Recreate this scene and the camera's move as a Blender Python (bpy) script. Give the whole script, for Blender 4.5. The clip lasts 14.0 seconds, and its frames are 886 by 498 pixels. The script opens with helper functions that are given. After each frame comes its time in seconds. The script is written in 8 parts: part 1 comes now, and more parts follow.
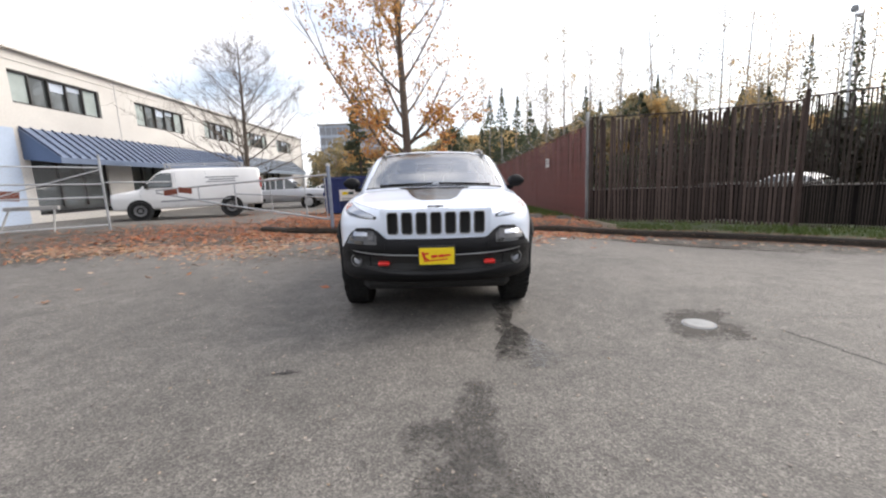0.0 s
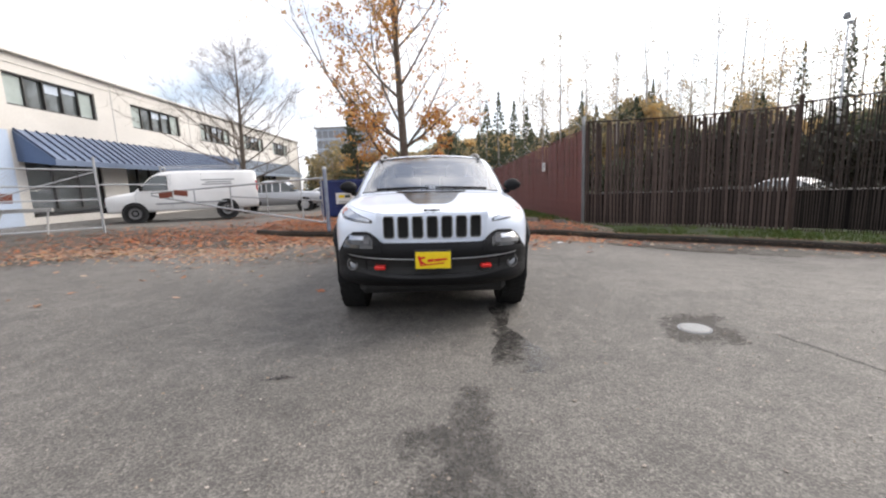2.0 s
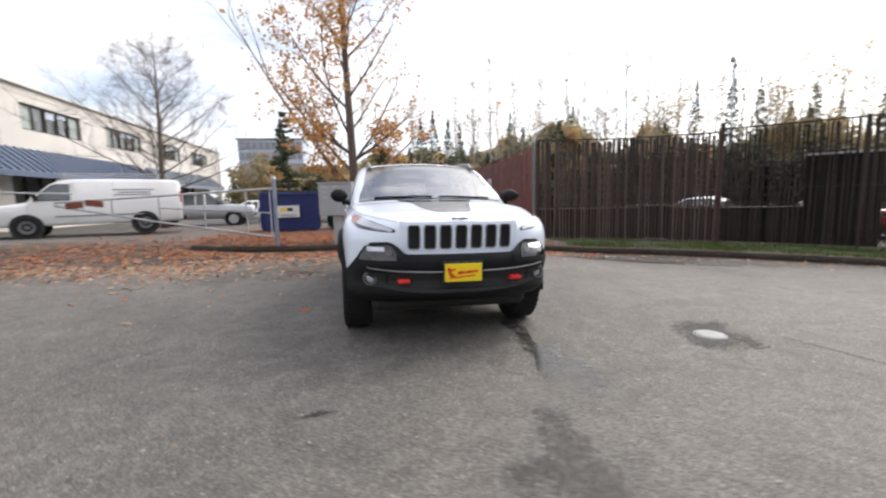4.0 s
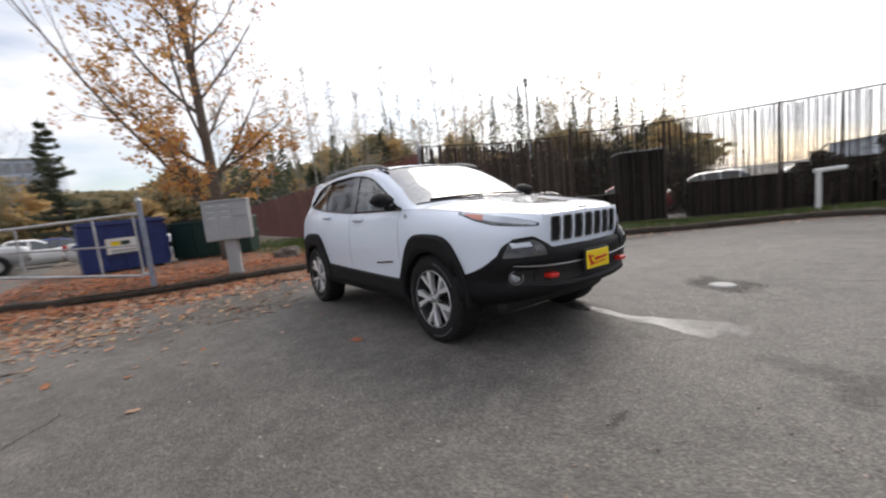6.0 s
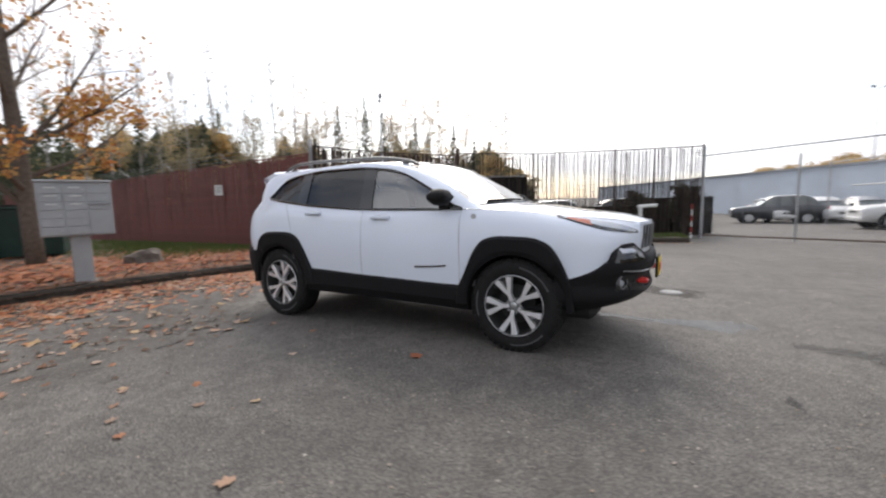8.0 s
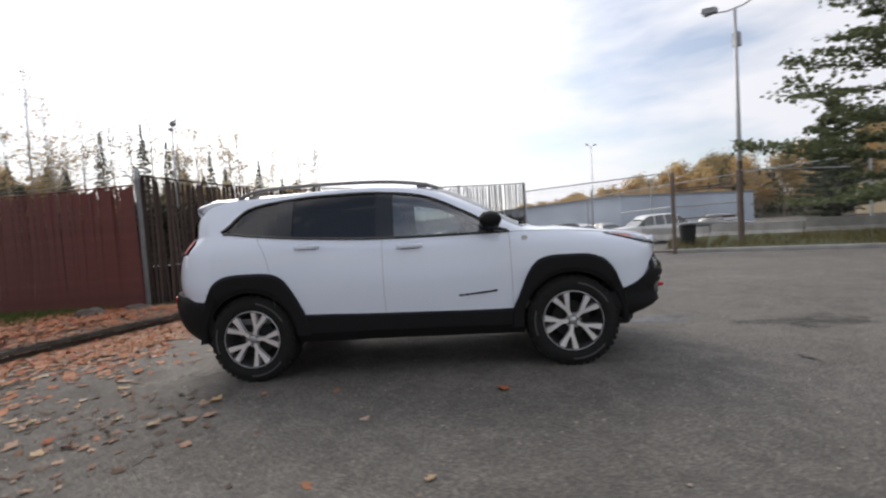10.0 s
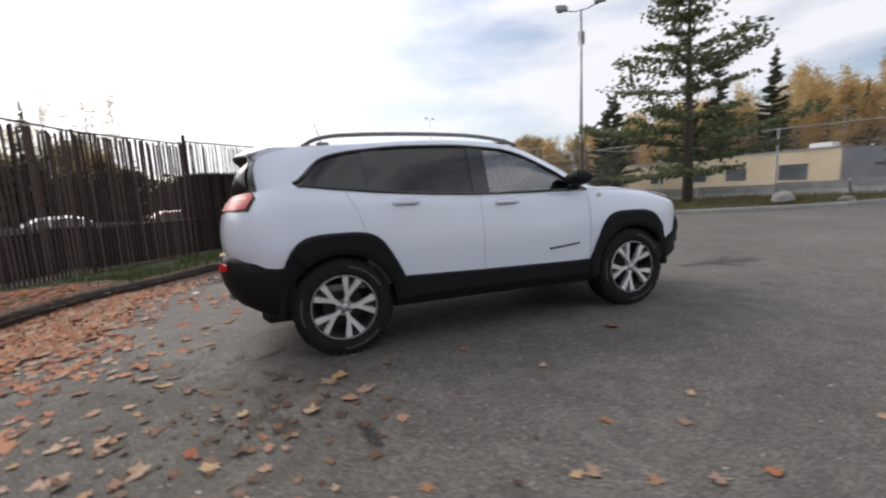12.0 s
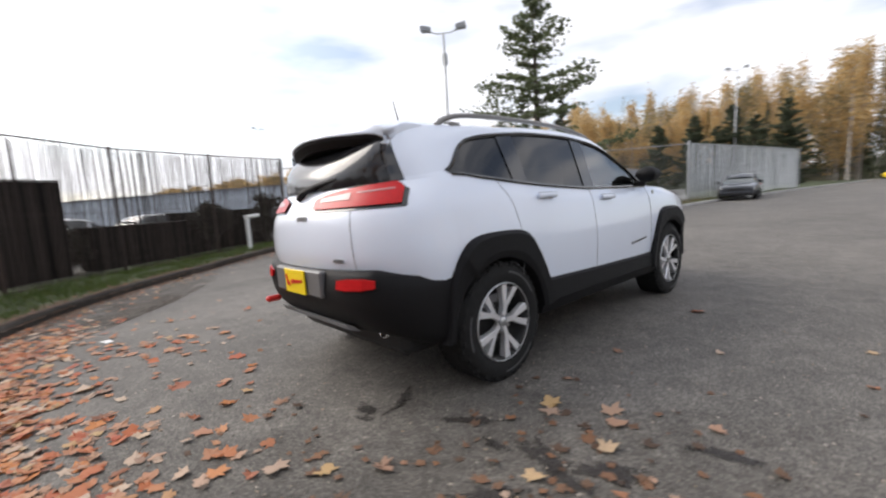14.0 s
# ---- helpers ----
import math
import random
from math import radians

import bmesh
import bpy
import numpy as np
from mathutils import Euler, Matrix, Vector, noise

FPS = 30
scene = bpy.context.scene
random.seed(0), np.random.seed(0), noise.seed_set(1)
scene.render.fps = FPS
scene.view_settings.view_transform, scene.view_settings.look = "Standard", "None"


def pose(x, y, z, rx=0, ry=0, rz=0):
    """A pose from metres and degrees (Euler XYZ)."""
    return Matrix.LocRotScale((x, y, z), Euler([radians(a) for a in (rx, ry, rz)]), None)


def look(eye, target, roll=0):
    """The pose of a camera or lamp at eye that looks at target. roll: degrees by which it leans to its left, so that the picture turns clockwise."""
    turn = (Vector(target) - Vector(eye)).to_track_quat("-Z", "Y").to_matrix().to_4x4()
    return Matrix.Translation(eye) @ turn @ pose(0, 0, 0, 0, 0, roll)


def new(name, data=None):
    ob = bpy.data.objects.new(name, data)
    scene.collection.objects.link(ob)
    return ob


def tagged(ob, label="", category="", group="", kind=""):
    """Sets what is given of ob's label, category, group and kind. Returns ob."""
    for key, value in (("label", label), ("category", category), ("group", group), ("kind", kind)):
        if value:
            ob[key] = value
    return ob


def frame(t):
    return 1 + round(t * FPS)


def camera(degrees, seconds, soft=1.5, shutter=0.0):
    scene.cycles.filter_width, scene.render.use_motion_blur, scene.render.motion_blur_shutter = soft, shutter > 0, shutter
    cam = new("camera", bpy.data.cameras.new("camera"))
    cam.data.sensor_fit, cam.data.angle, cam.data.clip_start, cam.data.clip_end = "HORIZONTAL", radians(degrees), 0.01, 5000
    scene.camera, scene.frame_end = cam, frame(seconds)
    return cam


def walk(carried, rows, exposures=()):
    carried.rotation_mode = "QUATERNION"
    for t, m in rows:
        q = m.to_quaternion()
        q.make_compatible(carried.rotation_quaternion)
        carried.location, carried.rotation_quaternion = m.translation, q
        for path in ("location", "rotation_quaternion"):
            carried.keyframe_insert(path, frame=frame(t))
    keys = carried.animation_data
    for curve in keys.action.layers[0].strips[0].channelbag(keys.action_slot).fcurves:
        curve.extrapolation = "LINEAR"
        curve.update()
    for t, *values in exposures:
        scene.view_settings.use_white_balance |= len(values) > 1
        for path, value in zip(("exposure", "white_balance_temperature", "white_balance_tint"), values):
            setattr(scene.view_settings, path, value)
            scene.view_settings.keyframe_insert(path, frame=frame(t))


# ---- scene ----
cam = camera(93.5, 14.0, soft=2.2, shutter=0.7)
METRES, EYE, TILT, LEAN, TURN = 12.35, 1.25, 0.0, 0.0, 0.0
PATH = [
    (0, (0.006, -0.038, 1.217), (0.042, 1.935, 0.892), -2.5),
    (0.5, (0.004, -0.03, 1.219), (0.049, 1.943, 0.892), -2.4),
    (1, (0.005, -0.022, 1.223), (0.058, 1.95, 0.896), -2.3),
    (1.5, (0.005, -0.032, 1.213), (0.054, 1.942, 0.894), -2.5),
    (2, (0.009, -0.03, 1.222), (0.062, 1.945, 0.912), -2.3),
    (4.3, (-1.139, 0.449, 1.169), (-0.609, 2.363, 0.939), -2.3),
    (4.5, (-1.43, 0.558, 1.18), (-0.77, 2.431, 0.946), -3.8),
    (5, (-1.929, 0.802, 1.188), (-1.072, 2.596, 0.969), -4.4),
    (5.5, (-2.425, 1.113, 1.206), (-1.478, 2.864, 1.014), -5.7),
    (6, (-2.82, 1.455, 1.19), (-1.653, 3.061, 0.946), -6.1),
    (6.5, (-3.151, 1.838, 1.19), (-1.819, 3.319, 1.01), -4.5),
    (7, (-3.472, 2.243, 1.182), (-2.023, 3.61, 1.001), -2.9),
    (7.5, (-3.689, 2.704, 1.187), (-2.119, 3.926, 0.98), -0.9),
    (8, (-3.956, 3.164, 1.191), (-2.238, 4.162, 0.961), -1.3),
    (8.5, (-4.095, 3.663, 1.187), (-2.285, 4.494, 1.008), -0.6),
    (9, (-4.288, 4.14, 1.179), (-2.385, 4.727, 0.994), 0.1),
    (9.2, (-4.345, 4.329, 1.172), (-2.409, 4.803, 1.005), -0.5),
    (11.3, (-4.283, 6.533, 1.16), (-2.327, 6.169, 0.953), -2.1),
    (11.5, (-4.218, 6.755, 1.167), (-2.289, 6.296, 0.907), -0.5),
    (12, (-4.04, 7.303, 1.165), (-2.167, 6.658, 0.888), -2.8),
    (12.5, (-3.744, 7.802, 1.155), (-1.928, 6.993, 0.938), -1.7),
    (13, (-3.404, 8.285, 1.153), (-1.673, 7.298, 0.982), -2.9),
    (13.5, (-2.99, 8.624, 1.133), (-1.346, 7.502, 0.942), -3.8),
    (14, (-2.534, 8.972, 1.113), (-1.058, 7.645, 0.869), -3.2),
]
EXPOSURES = [(0.0, 0.74, 6600, 12), (2.2, 0.74, 6600, 12), (4.5, 0.64, 6600, 12), (5.2, 0.52, 6600, 12), (6.0, 0.25, 6600, 12), (7.0, 0.31, 6600, 12), (7.6, 0.37, 6600, 12), (8.5, 0.28, 6600, 12), (9.0, 0.08, 6600, 12), (11.5, 0.0, 6600, 12), (12.2, 0.18, 6600, 12), (13.0, 0.46, 6600, 12), (14.0, 0.48, 6600, 12)]
walk(cam, [(t, look(eye, target, roll)) for t, eye, target, roll in PATH], EXPOSURES)

# ---- world, sun, exposure ----
GX, GY = -0.022, -0.009


def gz(x, y):
    """Height of the gently sloping ground."""
    dip = max(0.0, min(1.0, (x - 2.5) / 3.0)) * max(0.0, min(1.0, (y - 3.5) / 3.5))
    return GX * max(-25, min(35, x)) + GY * max(-30, min(35, y)) - .12 * dip * dip * (3 - 2 * dip)


SUN_AZ, SUN_EL = radians(62), radians(36)   # azimuth from +y towards +x
world = bpy.data.worlds.new("overcast_sky")
scene.world = world
world.use_nodes = True
wn, wl = world.node_tree.nodes, world.node_tree.links
wn.clear()
sky = wn.new("ShaderNodeTexSky")
sky.sky_type, sky.sun_disc = "NISHITA", False
sky.sun_elevation, sky.sun_rotation = SUN_EL, SUN_AZ
co = wn.new("ShaderNodeTexCoord")
mp = wn.new("ShaderNodeMapping")
mp.inputs["Scale"].default_value = (1.0, 1.0, 3.2)
cn = wn.new("ShaderNodeTexNoise")
cn.inputs["Scale"].default_value, cn.inputs["Detail"].default_value = 2.4, 5
cr = wn.new("ShaderNodeValToRGB")
cr.color_ramp.elements[0].position, cr.color_ramp.elements[0].color = 0.36, (0.18, 0.18, 0.18, 1)
cr.color_ramp.elements[1].position, cr.color_ramp.elements[1].color = 0.56, (0.97, 0.97, 0.97, 1)
mx = wn.new("ShaderNodeMix")
mx.data_type = "RGBA"
mx.inputs["B"].default_value = (7.2, 7.4, 7.9, 1)
bg = wn.new("ShaderNodeBackground")
bg.inputs["Strength"].default_value = 0.118
wo = wn.new("ShaderNodeOutputWorld")
wl.new(co.outputs["Generated"], mp.inputs["Vector"])
wl.new(mp.outputs["Vector"], cn.inputs["Vector"])
wl.new(cn.outputs["Fac"], cr.inputs["Fac"])
wl.new(cr.outputs["Color"], mx.inputs["Factor"])
wl.new(sky.outputs["Color"], mx.inputs["A"])
# thin cloud lights up round the veiled sun
dot = wn.new("ShaderNodeVectorMath")
dot.operation = "DOT_PRODUCT"
dot.inputs[1].default_value = (math.sin(SUN_AZ) * math.cos(SUN_EL), math.cos(SUN_AZ) * math.cos(SUN_EL), math.sin(SUN_EL))
wl.new(co.outputs["Generated"], dot.inputs[0])
pw = wn.new("ShaderNodeMath")
pw.operation, pw.use_clamp = "MAXIMUM", False
pw.inputs[1].default_value = 0.0
wl.new(dot.outputs["Value"], pw.inputs[0])
pw2 = wn.new("ShaderNodeMath")
pw2.operation = "POWER"
pw2.inputs[1].default_value = 5.0
wl.new(pw.outputs[0], pw2.inputs[0])
gl = wn.new("ShaderNodeVectorMath")
gl.operation = "SCALE"
gl.inputs[0].default_value = (9.5, 9.3, 9.0)
wl.new(pw2.outputs[0], gl.inputs["Scale"])
ad = wn.new("ShaderNodeVectorMath")
ad.operation = "ADD"
wl.new(mx.outputs["Result"], ad.inputs[0])
wl.new(gl.outputs["Vector"], ad.inputs[1])
wl.new(ad.outputs["Vector"], bg.inputs["Color"])
wl.new(bg.outputs["Background"], wo.inputs["Surface"])

sun_data = bpy.data.lights.new("sun", "SUN")
sun_data.energy, sun_data.angle, sun_data.color = 1.7, radians(40), (1.0, 0.94, 0.85)
sun = new("sun", sun_data)
sun.matrix_world = look((0, 0, 0), (-math.sin(SUN_AZ) * math.cos(SUN_EL), -math.cos(SUN_AZ) * math.cos(SUN_EL), -math.sin(SUN_EL)))


# ---- materials ----
def material(name, base, rough=0.6, metal=0.0, grain=0.0, grain_scale=20.0, stain=0.0, stain_scale=1.5, bump=0.0, bump_scale=60.0,
             dark=None, per_object=0.0, per_island=0.0, coat=0.0, spec=0.5, object_space=True):
    """Principled material; grain and stain vary the base colour at two scales, bump gives fine relief."""
    m = bpy.data.materials.new(name)
    m.use_nodes = True
    n, l = m.node_tree.nodes, m.node_tree.links
    p = n["Principled BSDF"]
    p.inputs["Roughness"].default_value, p.inputs["Metallic"].default_value = rough, metal
    p.inputs["Coat Weight"].default_value, p.inputs["Coat Roughness"].default_value = coat, 0.03
    p.inputs["Specular IOR Level"].default_value = spec
    p.inputs["Base Color"].default_value = (*base, 1)
    tc = n.new("ShaderNodeTexCoord")
    vec = tc.outputs["Object"]
    if not object_space:
        geo = n.new("ShaderNodeNewGeometry")
        vec = geo.outputs["Position"]
    col = None

    def noise_node(scale, detail=4, dist=0.0):
        t = n.new("ShaderNodeTexNoise")
        t.inputs["Scale"].default_value, t.inputs["Detail"].default_value, t.inputs["Distortion"].default_value = scale, detail, dist
        l.new(vec, t.inputs["Vector"])
        return t.outputs["Fac"]

    def factor(fac, amount):
        r = n.new("ShaderNodeMapRange")
        r.inputs["From Min"].default_value, r.inputs["From Max"].default_value = 0.25, 0.75
        r.inputs["To Min"].default_value, r.inputs["To Max"].default_value = 1 - amount, 1 + amount
        l.new(fac, r.inputs["Value"])
        return r.outputs["Result"]

    facs = []
    if grain:
        facs.append(factor(noise_node(grain_scale, 3), grain))
    if stain:
        facs.append(factor(noise_node(stain_scale, 6, 0.4), stain))
    if per_object:
        oi = n.new("ShaderNodeObjectInfo")
        facs.append(factor(oi.outputs["Random"], per_object))
    if per_island:
        gi = n.new("ShaderNodeNewGeometry")
        facs.append(factor(gi.outputs["Random Per Island"], per_island))
    if facs:
        f = facs[0]
        for g in facs[1:]:
            mu = n.new("ShaderNodeMath")
            mu.operation = "MULTIPLY"
            l.new(f, mu.inputs[0]), l.new(g, mu.inputs[1])
            f = mu.outputs[0]
        vm = n.new("ShaderNodeVectorMath")
        vm.operation = "SCALE"
        vm.inputs[0].default_value = base
        l.new(f, vm.inputs["Scale"])
        l.new(vm.outputs["Vector"], p.inputs["Base Color"])
    if bump:
        b = n.new("ShaderNodeBump")
        b.inputs["Strength"].default_value, b.inputs["Distance"].default_value = bump, 0.01
        l.new(noise_node(bump_scale, 3), b.inputs["Height"])
        l.new(b.outputs["Normal"], p.inputs["Normal"])
    return m


def ramp_material(name, stops, rough=0.7, source="island", bump=0.0, trans=0.0):
    """Colour picked per leaf or per object out of a ramp."""
    m = material(name, stops[0], rough)
    n, l = m.node_tree.nodes, m.node_tree.links
    p = n["Principled BSDF"]
    g = n.new("ShaderNodeNewGeometry") if source == "island" else n.new("ShaderNodeObjectInfo")
    r = n.new("ShaderNodeValToRGB")
    r.color_ramp.interpolation = "LINEAR"
    while len(r.color_ramp.elements) < len(stops):
        r.color_ramp.elements.new(0.5)
    for k, c in enumerate(stops):
        r.color_ramp.elements[k].position = k / (len(stops) - 1)
        r.color_ramp.elements[k].color = (*c, 1)
    l.new(g.outputs["Random Per Island" if source == "island" else "Random"], r.inputs["Fac"])
    l.new(r.outputs["Color"], p.inputs["Base Color"])
    if trans:
        tr = n.new("ShaderNodeBsdfTranslucent")
        ms = n.new("ShaderNodeMixShader")
        ms.inputs["Fac"].default_value = trans
        l.new(r.outputs["Color"], tr.inputs["Color"])
        l.new(p.outputs["BSDF"], ms.inputs[1]), l.new(tr.outputs["BSDF"], ms.inputs[2])
        l.new(ms.outputs["Shader"], n["Material Output"].inputs["Surface"])
    return m


def glass_material(name, tint, rough=0.0, ior=1.55):
    """Thin tinted pane: a see-through layer under a mirror-like one."""
    m = bpy.data.materials.new(name)
    m.use_nodes = True
    n, l = m.node_tree.nodes, m.node_tree.links
    n.remove(n["Principled BSDF"])
    tr, gl, ms, fr = (n.new("ShaderNodeBsdfTransparent"), n.new("ShaderNodeBsdfGlossy"), n.new("ShaderNodeMixShader"), n.new("ShaderNodeFresnel"))
    tr.inputs["Color"].default_value = (*tint, 1)
    gl.inputs["Roughness"].default_value = rough
    fr.inputs["IOR"].default_value = ior
    l.new(fr.outputs["Fac"], ms.inputs["Fac"])
    l.new(tr.outputs["BSDF"], ms.inputs[1]), l.new(gl.outputs["BSDF"], ms.inputs[2])
    l.new(ms.outputs["Shader"], n["Material Output"].inputs["Surface"])
    return m


